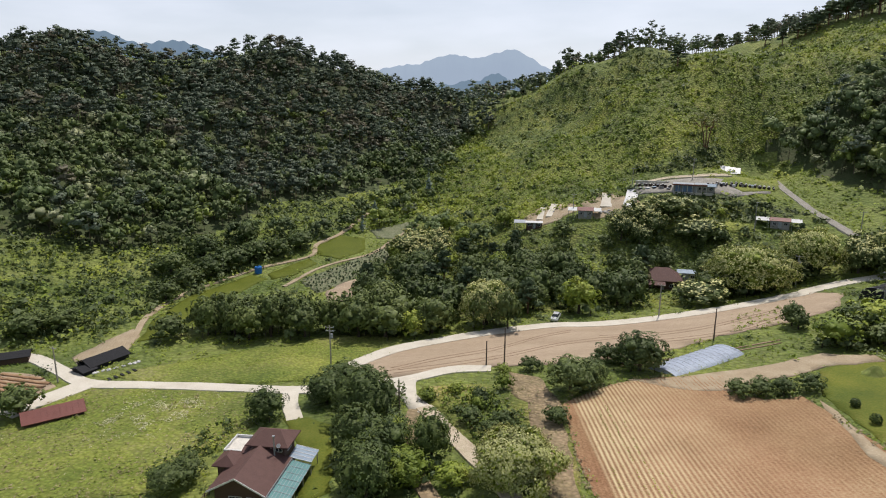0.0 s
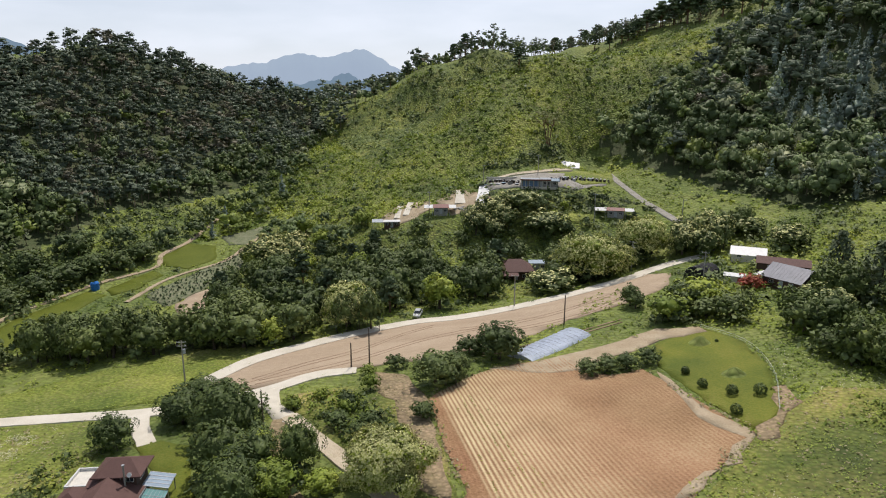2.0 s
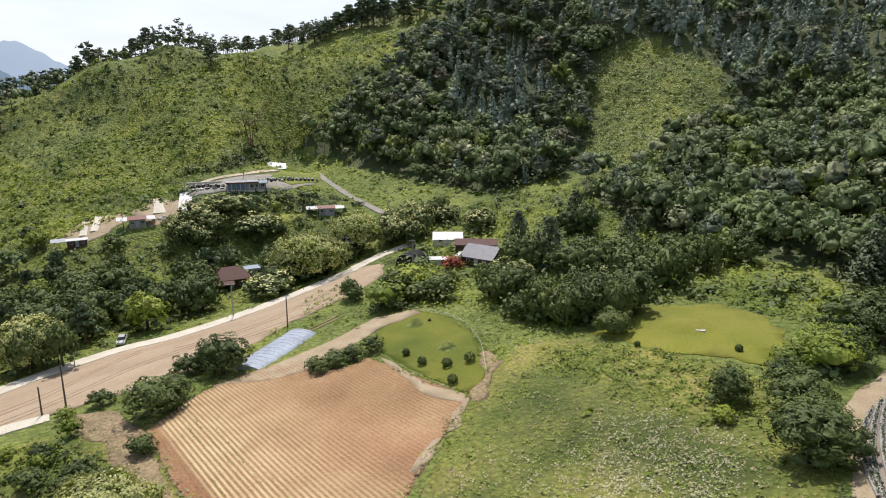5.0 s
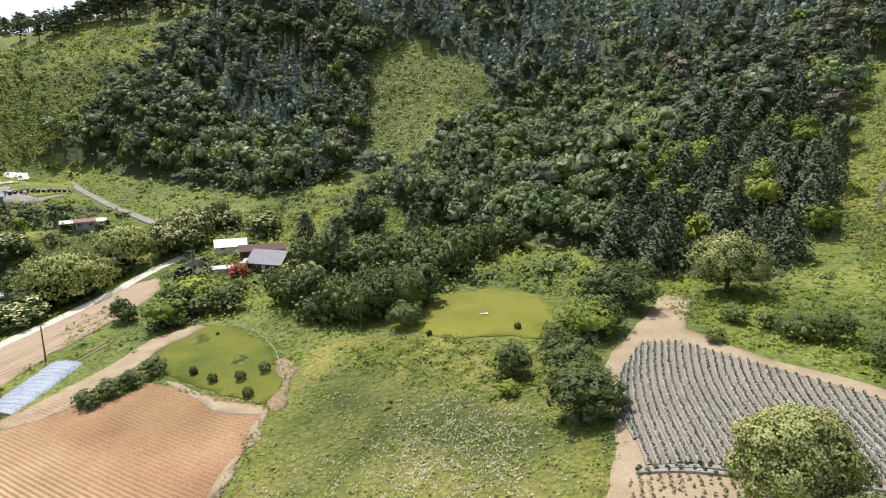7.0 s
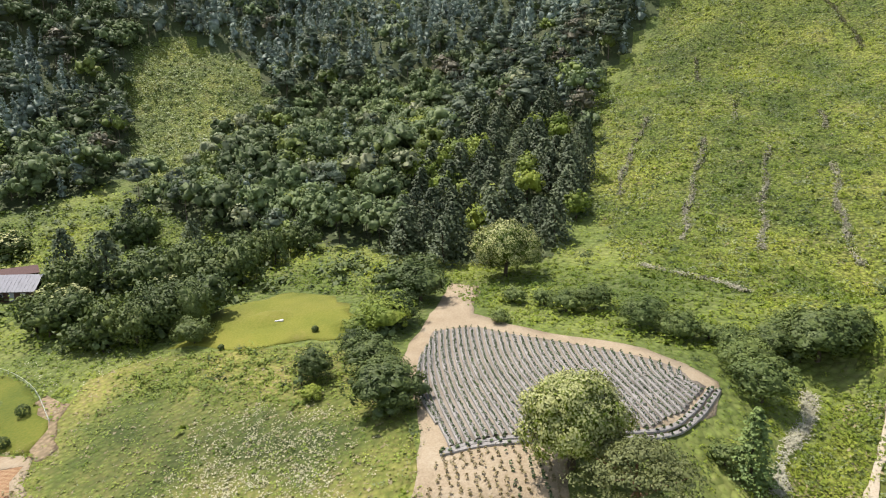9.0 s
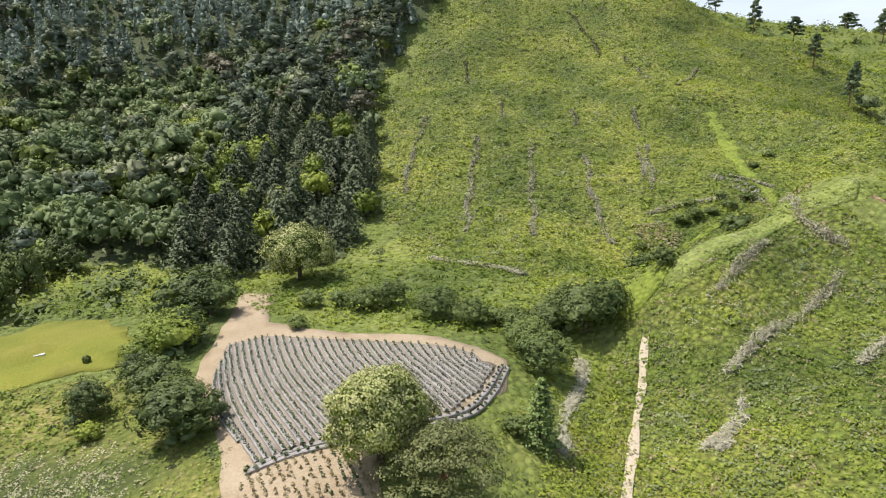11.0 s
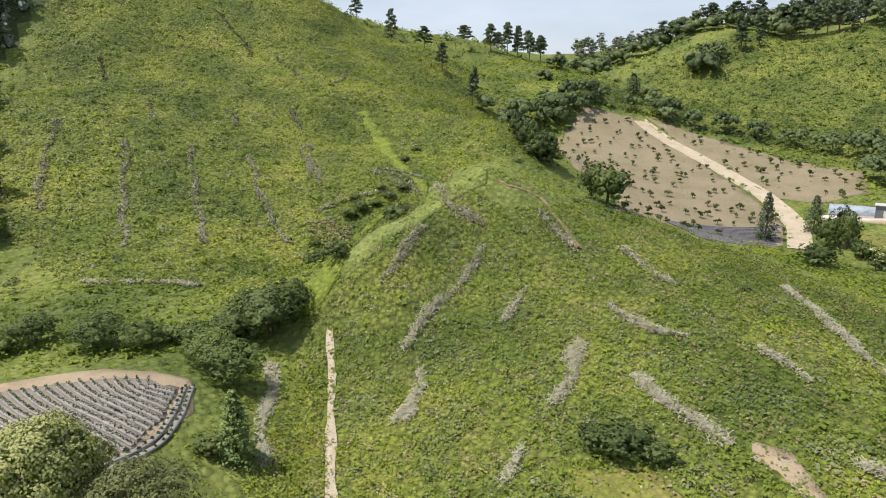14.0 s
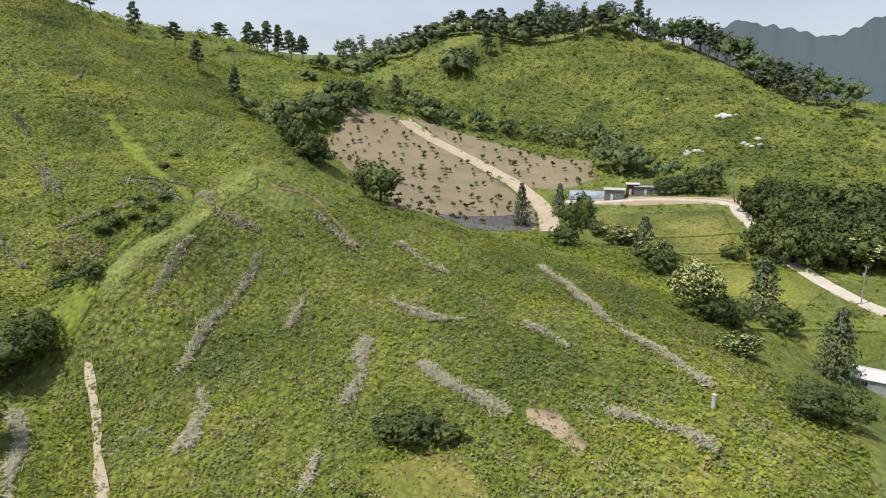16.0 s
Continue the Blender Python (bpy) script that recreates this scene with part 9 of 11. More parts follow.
field = new("vegetable_field")
tagged(field, "vegetable field in silvery plastic-mulched rows on tan earth", "field", kind="structure")
WAY, ACROSS = np.array([0.942, 0.336]), np.array([-0.336, 0.942])
for i in range(-25, 30):
    o = np.array([78.1, 2.5]) + ACROSS * i * 0.98
    span = row_span(AREAS["mulch"], o, WAY)
    if span and span[1] - span[0] > 2:
        t = np.arange(span[0], span[1], 1.0)
        bow = 1.3 * np.sin((t - span[0]) / max(4, span[1] - span[0]) * 3.14)
        line = o + WAY * t[:, None] + ACROSS * bow[:, None]
        row = mulch_row(line, field)
        tt = np.arange(span[0], span[1], 0.42)
        bow = 1.3 * np.sin((tt - span[0]) / max(4, span[1] - span[0]) * 3.14)
        row_plants(o + WAY * tt[:, None] + ACROSS * bow[:, None] + RNG.normal(0, 0.05, (len(tt), 2)), row)
# rows along the lower and eastern edge
edge = smooth_line([AREAS["mulch"][k] for k in (11, 10, 9, 8, 7, 6)], 1.0)
for off in (0.6, 1.5):
    inward = (np.array([78.1, 2.5]) - edge)
    inward /= np.linalg.norm(inward, axis=1)[:, None]
    line = edge - inward * off
    row = mulch_row(line, field)
    row_plants(line[::1] + RNG.normal(0, 0.1, line.shape), row, 0.42)

sparse = new("bean_field")
tagged(sparse, "dry tan plot with sparse rows of small plants", "field", kind="structure")
for i in range(-30, 20):
    o = np.array([60.1, 4.9]) + ACROSS * i * 0.95
    span = row_span(AREAS["sparse"], o, WAY)
    if span and span[1] - span[0] > 1.5:
        tt = np.arange(span[0], span[1], 0.55)
        tt = tt[RNG.uniform(0, 1, len(tt)) < 0.8]
        row_plants(o + WAY * tt[:, None] + RNG.normal(0, 0.1, (len(tt), 2)), sparse, 0.3, RNG.choice(["crop_leaf", "dry", "dry"]), "plant_row", 6, 0.3, 0.15)

# orchard: strips of dark film at the foot, young trees in rows
strip = new("plastic_strips")
tagged(strip, "dark plastic mulch strips laid side by side", "field", kind="structure")
for i in range(-16, 17):
    a = np.array(AREAS["strips"])
    c = a.mean(0)
    way = (a[1] - a[0]) / np.linalg.norm(a[1] - a[0])
    o = c + np.array([-way[1], way[0]]) * i * 1.25
    span = row_span(AREAS["strips"], o, way)
    if span and span[1] - span[0] > 2:
        t = np.arange(span[0], span[1], 2.0)
        row = mulch_row(o + way * t[:, None], strip, 0.85, 0.25)
        row.data.materials[0] = M["dark_film"]


def make_sapling(name, mat, label):
    root = new(name)
    tagged(root, label, "young tree", "young trees in the orchard")
    part("trunk", [tube([(0, 0, -0.2), (0.03, 0, 0.8), (0, 0.04, 1.5)], [0.05, 0.04, 0.015], 5)], M["bark"], root)
    p, d, _ = crown_cloud(70, 0.85, 1.3, 5)
    c = new("crown", crown_mesh("crown", p + [0, 0, 0.95], d, RNG.uniform(0.28, 0.5, 70), M[mat]))
    c.parent = root
    return root


sap = [make_sapling("sapling", "broad", "small dark green orchard sapling in bare earth") for _ in range(3)]
first = {0: True, 1: True, 2: True}
for key, step, keep in (("orchard", 6.0, 0.8), ("orchard_e", 6.5, 0.75)):
    x, y = woods(AREAS[key], step, keep)
    far_off = ~near_line("orchard_path", x, y, 4.0)
    for a, b in zip(x[far_off], y[far_off]):
        k = int(RNG.integers(3))
        ob = sap[k] if first[k] else copy_thing(sap[k], Matrix())
        first[k] = False
        s = RNG.uniform(0.7, 1.6)
        ob.matrix_basis = pose(a, b, hz(a, b) + 0.1, 0, 0, RNG.uniform(0, 360)) @ Matrix.Diagonal((s, s, s, 1))
scrub("orchard_weeds", AREAS["orchard"], 1.6, 0.6, 4, 0.3, M["dry"], "dry weeds over the orchard's bare earth", lines=("orchard_path",), keep=0.5, tall=0.4)
scrub("orchard_weeds", AREAS["orchard_e"], 1.8, 0.8, 5, 0.35, M["shrub"], "green weeds over the orchard's bare earth", lines=("orchard_path",), keep=0.4, tall=0.5)
x, y = woods(AREAS["crop"], 1.3)
crop = new("crop_plants")
tagged(crop, "rows of grey-green leafy crop plants", "crop", kind="stuff")
row_plants(np.c_[x, y], crop, 0.6, "crop_leaf", "plants", 4, 0.5, 0.2)


# ---- rows of cut branches left on the felled slopes ----
def brush_row(pts):
    """A long heap of cut branches, broken here and there, over a litter of grey twigs."""
    c = smooth_line(pts, 0.5)
    m = len(c)
    full = 0.55 + 0.45 * np.sin(np.arange(m) * 0.21 + RNG.uniform(0, 6)) * np.sin(np.arange(m) * 0.083 + RNG.uniform(0, 6)) + RNG.normal(0, 0.12, m)
    side = np.gradient(c, axis=0)
    side = np.c_[side[:, 1], -side[:, 0]] / (np.linalg.norm(side, axis=1)[:, None] + 1e-9)
    c = c + side * (0.5 * np.sin(np.arange(m) * 0.17 + RNG.uniform(0, 6)))[:, None]
    k = RNG.choice(m, m * 54, p=np.clip(full, 0.03, 1) / np.clip(full, 0.03, 1).sum())
    n = len(k)
    p = c[k] + RNG.normal(0, 1, (n, 2)) * (0.24 + 0.26 * np.clip(full[k], 0, 1))[:, None]
    z = height(p[:, 0], p[:, 1]) + np.abs(RNG.normal(0.32, 0.17, n))
    a, tilt, ln = RNG.uniform(0, 6.28, n), RNG.normal(0, 0.3, n), RNG.uniform(0.3, 1.0, n)
    d = np.c_[np.cos(a) * np.cos(tilt), np.sin(a) * np.cos(tilt), np.sin(tilt)] * ln[:, None] / 2
    w = np.c_[-np.sin(a), np.cos(a), np.full(n, 0.12)] * RNG.uniform(0.02, 0.075, n)[:, None]
    q = np.c_[p, z]
    v = np.stack([q - d - w, q + d - w * 0.5, q + d + w * 0.5, q - d + w], 1).reshape(-1, 3)
    ob = new("windrow", fast_mesh("windrow", v, spray_faces(n), M["slash"]))
    return tagged(ob, "row of grey cut branches lying on the slope", "windrow", "rows of cut branches", kind="stuff")


for pts in BRUSH:
    brush_row(pts)

# dug rows of the kitchen garden
rows = new("garden_rows")
tagged(rows, "freshly dug earth ridges in the kitchen garden", "garden", kind="structure")
c = np.array(AREAS["garden"]).mean(0)
for i in range(-7, 8):
    way = np.array([0.97, -0.24])
    o = c + np.array([0.24, 0.97]) * i * 1.5
    span = row_span(AREAS["garden"], o, way)
    if span and span[1] - span[0] > 3:
        t = np.arange(span[0] + 0.6, span[1] - 0.6, 1.0)
        row = mulch_row(o + way * t[:, None] + RNG.normal(0, 0.06, (len(t), 2)), rows, 0.9, 0.35)
        row.data.materials[0] = M["plough"]


# ---- buildings and other made things ----
def box(x0, x1, y0, y1, z0, z1):
    v = [(x, y, z) for z in (z0, z1) for x, y in ((x0, y0), (x1, y0), (x1, y1), (x0, y1))]
    return v, [[3, 2, 1, 0], [4, 5, 6, 7], [0, 1, 5, 4], [1, 2, 6, 5], [2, 3, 7, 6], [3, 0, 4, 7]]


def slab(a, b, c, d, th):
    """A flat plate with four given top corners, th thick."""
    n = (Vector(b) - Vector(a)).cross(Vector(d) - Vector(a)).normalized() * th
    if n.z < 0:
        n = -n
    top = [Vector(p) for p in (a, b, c, d)]
    v = [tuple(p) for p in top] + [tuple(p - n) for p in top]
    return v, [[0, 1, 2, 3], [7, 6, 5, 4], [4, 5, 1, 0], [5, 6, 2, 1], [6, 7, 3, 2], [7, 4, 0, 3]]


def gable(x0, x1, y0, y1, ze, zr, th=0.14):
    """A ridge roof whose ridge runs along y."""
    m = (x0 + x1) / 2
    return [slab((x0, y0, ze), (m, y0, zr), (m, y1, zr), (x0, y1, ze), th), slab((m, y0, zr), (x1, y0, ze), (x1, y1, ze), (m, y1, zr), th)]


def gable_wall(x0, x1, y, ze, zr, th=0.15):
    m = (x0 + x1) / 2
    v = [(x0, y, ze), (x1, y, ze), (m, y, zr), (x0, y + th, ze), (x1, y + th, ze), (m, y + th, zr)]
    return v, [[0, 1, 2], [5, 4, 3], [0, 3, 4, 1], [1, 4, 5, 2], [2, 5, 3, 0]]


def hip(x0, x1, y0, y1, ze, zr, inset):
    """A hipped roof, closed below, with a ridge along its longer side."""
    if x1 - x0 >= y1 - y0:
        m = (y0 + y1) / 2
        r = [(x0 + inset, m, zr), (x1 - inset, m, zr)]
    else:
        m = (x0 + x1) / 2
        r = [(m, y0 + inset, zr), (m, y1 - inset, zr)]
    v = [(x0, y0, ze), (x1, y0, ze), (x1, y1, ze), (x0, y1, ze)] + r
    low = [(p[0], p[1], p[2] - 0.14) for p in v[:4]]
    if x1 - x0 >= y1 - y0:
        f = [[0, 1, 5, 4], [1, 2, 5], [2, 3, 4, 5], [3, 0, 4]]
    else:
        f = [[0, 1, 4], [1, 2, 5, 4], [2, 3, 5], [3, 0, 4, 5]]
    f += [[6, 7, 1, 0], [7, 8, 2, 1], [8, 9, 3, 2], [9, 6, 0, 3], [9, 8, 7, 6]]
    return v + low, f


def thing(name, x, y, heading, label, category, group="", z=None, sink=0.0):
    root = new(name)
    root.matrix_basis = pose(x, y, (hz(x, y) if z is None else z) - sink, 0, 0, -heading)
    return tagged(root, label, category, group)


def painted(name, c, rough=0.6, metal=0.0, fine=8, scale=0.7, spread=0.5, bump=0.15):
    return material(name, [tuple(0.7 * k for k in c), c, tuple(min(0.85, 1.15 * k) for k in c)], rough=rough, metal=metal, scale=scale, fine=fine, spread=spread, bump=bump)


M.update(
    brown_roof=painted("brown_shingles", (0.115, 0.062, 0.052), 0.75, scale=1.2, fine=10, bump=0.5),
    red_roof=painted("rust_red_metal", (0.17, 0.055, 0.042), 0.55, scale=0.5),
    brown_wall=painted("dark_stained_boards", (0.085, 0.05, 0.038), 0.7),
    white_sheet=painted("white_sheet_metal", (0.60, 0.60, 0.58), 0.45, spread=0.8),
    grey_sheet=painted("grey_sheet_metal", (0.36, 0.38, 0.40), 0.45),
    blue_sheet=painted("blue_grey_metal", (0.26, 0.33, 0.40), 0.4),
    dark_sheet=painted("dark_grey_sheet_metal", (0.15, 0.16, 0.17), 0.45),
    slate_sheet=painted("slate_grey_metal_roof", (0.24, 0.24, 0.26), 0.5),
    teal_sheet=painted("teal_translucent_sheet", (0.12, 0.26, 0.25), 0.35),
    pale_wall=painted("pale_rendered_wall", (0.60, 0.57, 0.50), 0.85),
    grey_wall=painted("grey_block_wall", (0.30, 0.29, 0.27), 0.9, bump=0.5),
    blue_wall=painted("blue_painted_panel", (0.16, 0.25, 0.42), 0.6),
    black_net=painted("black_shade_net", (0.022, 0.022, 0.024), 0.9, scale=1.5, bump=0.6),
    glass=painted("dark_window_glass", (0.03, 0.035, 0.04), 0.08, bump=0),
    frame=painted("light_window_frame", (0.6, 0.6, 0.58), 0.5),
    steel=painted("galvanised_steel", (0.42, 0.43, 0.44), 0.4, 0.6),
    pole=painted("weathered_concrete_pole", (0.33, 0.31, 0.28), 0.85, scale=2),
    dark_pole=painted("dark_wooden_pole", (0.13, 0.10, 0.08), 0.85, scale=2),
    rubber=painted("black_rubber", (0.02, 0.02, 0.02), 0.8),
    silver_paint=painted("silver_car_paint", (0.55, 0.55, 0.55), 0.3, 0.3, bump=0),
    white_paint=painted("white_car_paint", (0.75, 0.75, 0.74), 0.3, bump=0),
    dark_paint=painted("dark_car_paint", (0.04, 0.045, 0.05), 0.3, bump=0),
    blue_tank=painted("bright_blue_plastic", (0.03, 0.17, 0.50), 0.4, bump=0),
    stone=painted("pale_granite", (0.55, 0.54, 0.51), 0.8, scale=3, bump=0.4),
    rock=painted("grey_field_stone", (0.38, 0.36, 0.33), 0.9, scale=2, bump=0.6),
    rope=painted("pale_rope", (0.55, 0.58, 0.48), 0.8),
)


def window(parent, x0, x1, y, z0, z1, name="window"):
    """A window in a wall that faces -y: a frame and a dark pane."""
    w = part(name, [box(x0, x1, y - 0.05, y, z0, z0 + 0.07), box(x0, x1, y - 0.05, y, z1 - 0.07, z1), box(x0, x0 + 0.07, y - 0.05, y, z0 + 0.07, z1 - 0.07),
                    box(x1 - 0.07, x1, y - 0.05, y, z0 + 0.07, z1 - 0.07), box((x0 + x1) / 2 - 0.03, (x0 + x1) / 2 + 0.03, y - 0.05, y, z0 + 0.07, z1 - 0.07)], M["frame"], parent)
    part("pane", [box(x0 + 0.07, x1 - 0.07, y - 0.03, y - 0.01, z0 + 0.07, z1 - 0.07)], M["glass"], w)
    return w


def window_side(parent, x, y0, y1, z0, z1):
    """A window in a wall that faces +x."""
    w = part("window", [box(x, x + 0.05, y0, y1, z0, z0 + 0.07), box(x, x + 0.05, y0, y1, z1 - 0.07, z1), box(x, x + 0.05, y0, y0 + 0.07, z0 + 0.07, z1 - 0.07), box(x, x + 0.05, y1 - 0.07, y1, z0 + 0.07, z1 - 0.07)], M["frame"], parent)
    part("pane", [box(x + 0.01, x + 0.03, y0 + 0.07, y1 - 0.07, z0 + 0.07, z1 - 0.07)], M["glass"], w)


def battens(x0, x1, y0, y1, z0, z1, n, along="x"):
    """Raised seams over a sloping sheet roof from (.., y0, z0) to (.., y1, z1)."""
    out = []
    for i in range(n + 1):
        x = x0 + (x1 - x0) * i / n
        out.append(slab((x - 0.03, y0, z0 + 0.05), (x + 0.03, y0, z0 + 0.05), (x + 0.03, y1, z1 + 0.05), (x - 0.03, y1, z1 + 0.05), 0.05))
    return out


def brown_house():
    h = thing("house", -25.4, 76, 8, "brown two-storey timber house with stepped shingle roofs", "house", sink=0.2)
    wall = part("wall", [box(-3.3, 3.1, -3.9, 4.2, -0.5, 3.3), gable_wall(-3.3, 3.1, -3.9, 3.3, 5.0)], M["brown_wall"], h)
    part("roof", gable(-4.1, 3.9, -4.7, 4.4, 3.15, 5.35), M["brown_roof"], h, "brown shingle gable roof")
    part("bargeboard", [slab((-4.1, -4.78, 3.22), (-0.1, -4.78, 5.42), (-0.1, -4.7, 5.42), (-4.1, -4.7, 3.22), 0.2), slab((-0.1, -4.78, 5.42), (3.9, -4.78, 3.22), (3.9, -4.7, 3.22), (-0.1, -4.7, 5.42), 0.2)], M["frame"], h, "pale gable edge")
    part("gutter", [box(3.86, 3.98, -4.7, 4.4, 2.98, 3.1)], M["steel"], h)
    part("upper_wall", [box(-1.5, 3.1, 3.9, 7.6, -0.5, 5.3)], M["brown_wall"], h)
    part("upper_roof", [hip(-2.3, 3.9, 3.3, 8.3, 5.25, 6.6, 2.0)], M["brown_roof"], h, "brown hipped upper roof")
    part("tower_wall", [box(-5.0, -2.7, 0.4, 3.0, -0.5, 3.9)], M["brown_wall"], h)
    part("tower_roof", [hip(-5.6, -2.2, -0.1, 3.6, 3.85, 4.9, 1.2)], M["brown_roof"], h, "small brown hipped roof")
    part("link_roof", [slab((-2.9, 3.0, 4.2), (-1.5, 3.0, 4.2), (-1.5, 4.6, 4.6), (-2.9, 4.6, 4.6), 0.14)], M["brown_roof"], h)
    part("deck", [box(-6.6, -3.6, 5.2, 9.6, -0.5, 2.7)], M["pale_wall"], h, "white flat-roofed annexe")
    part("parapet", [box(-6.6, -6.4, 5.2, 9.6, 2.7, 3.1), box(-3.8, -3.6, 5.2, 9.6, 2.7, 3.1), box(-6.4, -3.8, 9.4, 9.6, 2.7, 3.1), box(-6.4, -3.8, 5.2, 5.4, 2.7, 3.1)], M["white_sheet"], h)
    part("lean_to_roof", [slab((3.9, -5.5, 2.7), (6.6, -5.5, 2.2), (6.6, 4.6, 2.2), (3.9, 4.6, 2.7), 0.06)], M["teal_sheet"], h, "teal translucent lean-to roof")
    part("batten", [box(3.9 + i * 0.45, 3.94 + i * 0.45, -5.5, 4.6, 2.72 - i * 0.083, 2.77 - i * 0.083) for i in range(7)] + [slab((3.9, -5.5 + j * 1.44, 2.76), (6.6, -5.5 + j * 1.44, 2.26), (6.6, -5.44 + j * 1.44, 2.26), (3.9, -5.44 + j * 1.44, 2.76), 0.05) for j in range(8)], M["grey_sheet"], h)
    part("porch_roof", [slab((3.3, 4.7, 3.1), (6.6, 4.7, 2.5), (6.6, 8.0, 2.5), (3.3, 8.0, 3.1), 0.08)], M["blue_sheet"], h, "blue-grey metal porch roof")
    part("seam", [slab((3.3, 4.7 + k, 3.14), (6.6, 4.7 + k, 2.54), (6.6, 4.78 + k, 2.54), (3.3, 4.78 + k, 3.14), 0.04) for k in (0.0, 0.8, 1.6, 2.4, 3.2)], M["white_sheet"], h)
    for y in (-5.2, -1.8, 1.6, 4.5):
        part("post", [box(6.4, 6.52, y, y + 0.12, -0.5, 2.16)], M["steel"], h)
    for y in (5.0, 7.7):
        part("post", [box(6.3, 6.42, y, y + 0.12, -0.5, 2.5)], M["steel"], h)
    part("flue", [tube([(2.0, 3.1, 3.5), (2.0, 3.1, 6.9)], [0.11, 0.11], 8), tube([(2.0, 3.1, 6.9), (2.0, 3.1, 7.1)], [0.2, 0.2], 8)], M["steel"], h, "steel stove pipe")
    part("dish", [tube([(2.6, 3.2, 5.6), (2.6, 3.1, 5.65)], [0.3, 0.3], 10)], M["white_sheet"], h, "small satellite dish")
    window(h, -1.4, 0.4, -3.9, 1.0, 2.3)
    window(h, 1.0, 2.4, -3.9, 1.0, 2.3)
    window(h, 0.2, 1.2, 3.9, 4.2, 5.0)
    window(h, 1.8, 2.8, 3.9, 4.2, 5.0)
    window_side(h, 3.1, 5.0, 6.4, 3.8, 4.9)
    window_side(h, 3.1, -2.5, -1.0, 1.0, 2.1)
    fence = thing("fence", -31.5, 74.5, 8, "low dark slatted fence beside the house", "fence")
    part("rail", [box(-0.05, 0.05, -4.5, 4.0, 0.75, 0.85)], M["brown_wall"], fence)
    part("rail", [box(-0.05, 0.05, -4.5, 4.0, 0.3, 0.4)], M["brown_wall"], fence)
    for i in range(8):
        part("post", [box(-0.06, 0.06, -4.5 + i * 1.2, -4.38 + i * 1.2, -0.2, 1.0)], M["brown_wall"], fence)


brown_house()


def long_shed(name, x, y, heading, wide, deep, eave, ridge, roof, wall, label, wings=(), seams=0, glazed=True):
    """A small ridge-roofed building; wings: flat sheet roofs beside it as (width, side, material)."""
    s = thing(name, x, y, heading, label, "shed" if name != "house" else "house", sink=0.3)
    part("wall", [box(-wide / 2, wide / 2, -deep / 2, deep / 2, -0.6, eave), ], M[wall], s)
    # the ridge runs along x
    o = 0.35
    part("roof", [slab((-wide / 2 - o, -deep / 2 - o, eave), (wide / 2 + o, -deep / 2 - o, eave), (wide / 2 + o, 0, ridge), (-wide / 2 - o, 0, ridge), 0.12),
                  slab((-wide / 2 - o, 0, ridge), (wide / 2 + o, 0, ridge), (wide / 2 + o, deep / 2 + o, eave), (-wide / 2 - o, deep / 2 + o, eave), 0.12)], M[roof], s)
    if seams:
        part("seam", battens(-wide / 2 - o, wide / 2 + o, -deep / 2 - o, 0, eave, ridge, seams), M[roof], s)
    if eave > 2.15:
        part("door", [box(-0.5, 0.5, -deep / 2 - 0.06, -deep / 2, 0.2, 2.1)], M["grey_sheet"], s)
    if glazed:
        window(s, wide * 0.2, wide * 0.2 + 1.1, -deep / 2, 1.1, 2.0)
        window(s, -wide * 0.2 - 1.1, -wide * 0.2, -deep / 2, 1.1, 2.0)
    for w, side, mat in wings:
        a = wide / 2 + o + 0.05
        x0, x1 = (a, a + w) if side > 0 else (-a - w, -a)
        part("awning", [slab((x0, -deep / 2 - 0.3, eave - 0.1), (x1, -deep / 2 - 0.3, eave - 0.1), (x1, deep / 2, eave + 0.35), (x0, deep / 2, eave + 0.35), 0.07)], M[mat], s, "pale sheet awning")
        for xx in (x0 + 0.15, x1 - 0.2):
            part("post", [box(xx, xx + 0.1, -deep / 2 - 0.2, -deep / 2 - 0.1, -0.6, eave - 0.17)], M["steel"], s)
    return s


long_shed("shed", -68.3, 102.6, -35, 9.0, 5.0, 1.1, 2.4, "red_roof", "brown_wall", "long low shed with a rusty red metal roof", seams=10, glazed=False)
long_shed("shed", -84, 100, -25, 4.0, 4.0, 2.2, 3.0, "white_sheet", "grey_wall", "small grey shed with a white roof beside the lane")
long_shed("shed", -92, 128, -25, 6.0, 4.0, 1.6, 2.3, "black_net", "brown_wall", "dark low shed behind the garden", glazed=False)
cottage = long_shed("house", 64.3, 180.7, 12.3, 9.5, 8.0, 2.9, 3.1, "brown_roof", "brown_wall", "brown hip-roofed country house among trees")
part("hip_roof", [hip(-5.6, 5.6, -4.9, 4.9, 3.05, 5.9, 3.6)], M["brown_roof"], cottage, "brown tiled hipped roof")
part("porch_roof", [slab((-5.4, -7.0, 2.3), (0.5, -7.0, 2.3), (0.5, -4.9, 2.9), (-5.4, -4.9, 2.9), 0.12)], M["brown_roof"], cottage)
for px in (-5.2, -2.4, 0.3):
    part("post", [box(px, px + 0.12, -6.9, -6.78, -0.6, 2.2)], M["brown_wall"], cottage)
long_shed("shed", 73.4, 185.6, 12.3, 5.0, 4.0, 2.6, 3.1, "blue_sheet", "pale_wall", "annexe with a light blue metal roof", wings=((3.2, 1, "white_sheet"),))
long_shed("shed", 50.9, 224.8, 12.2, 5.0, 4.5, 2.6, 3.5, "red_roof", "grey_wall", "small red-roofed shed between white awnings", wings=((2.6, 1, "white_sheet"), (3.2, -1, "white_sheet")))
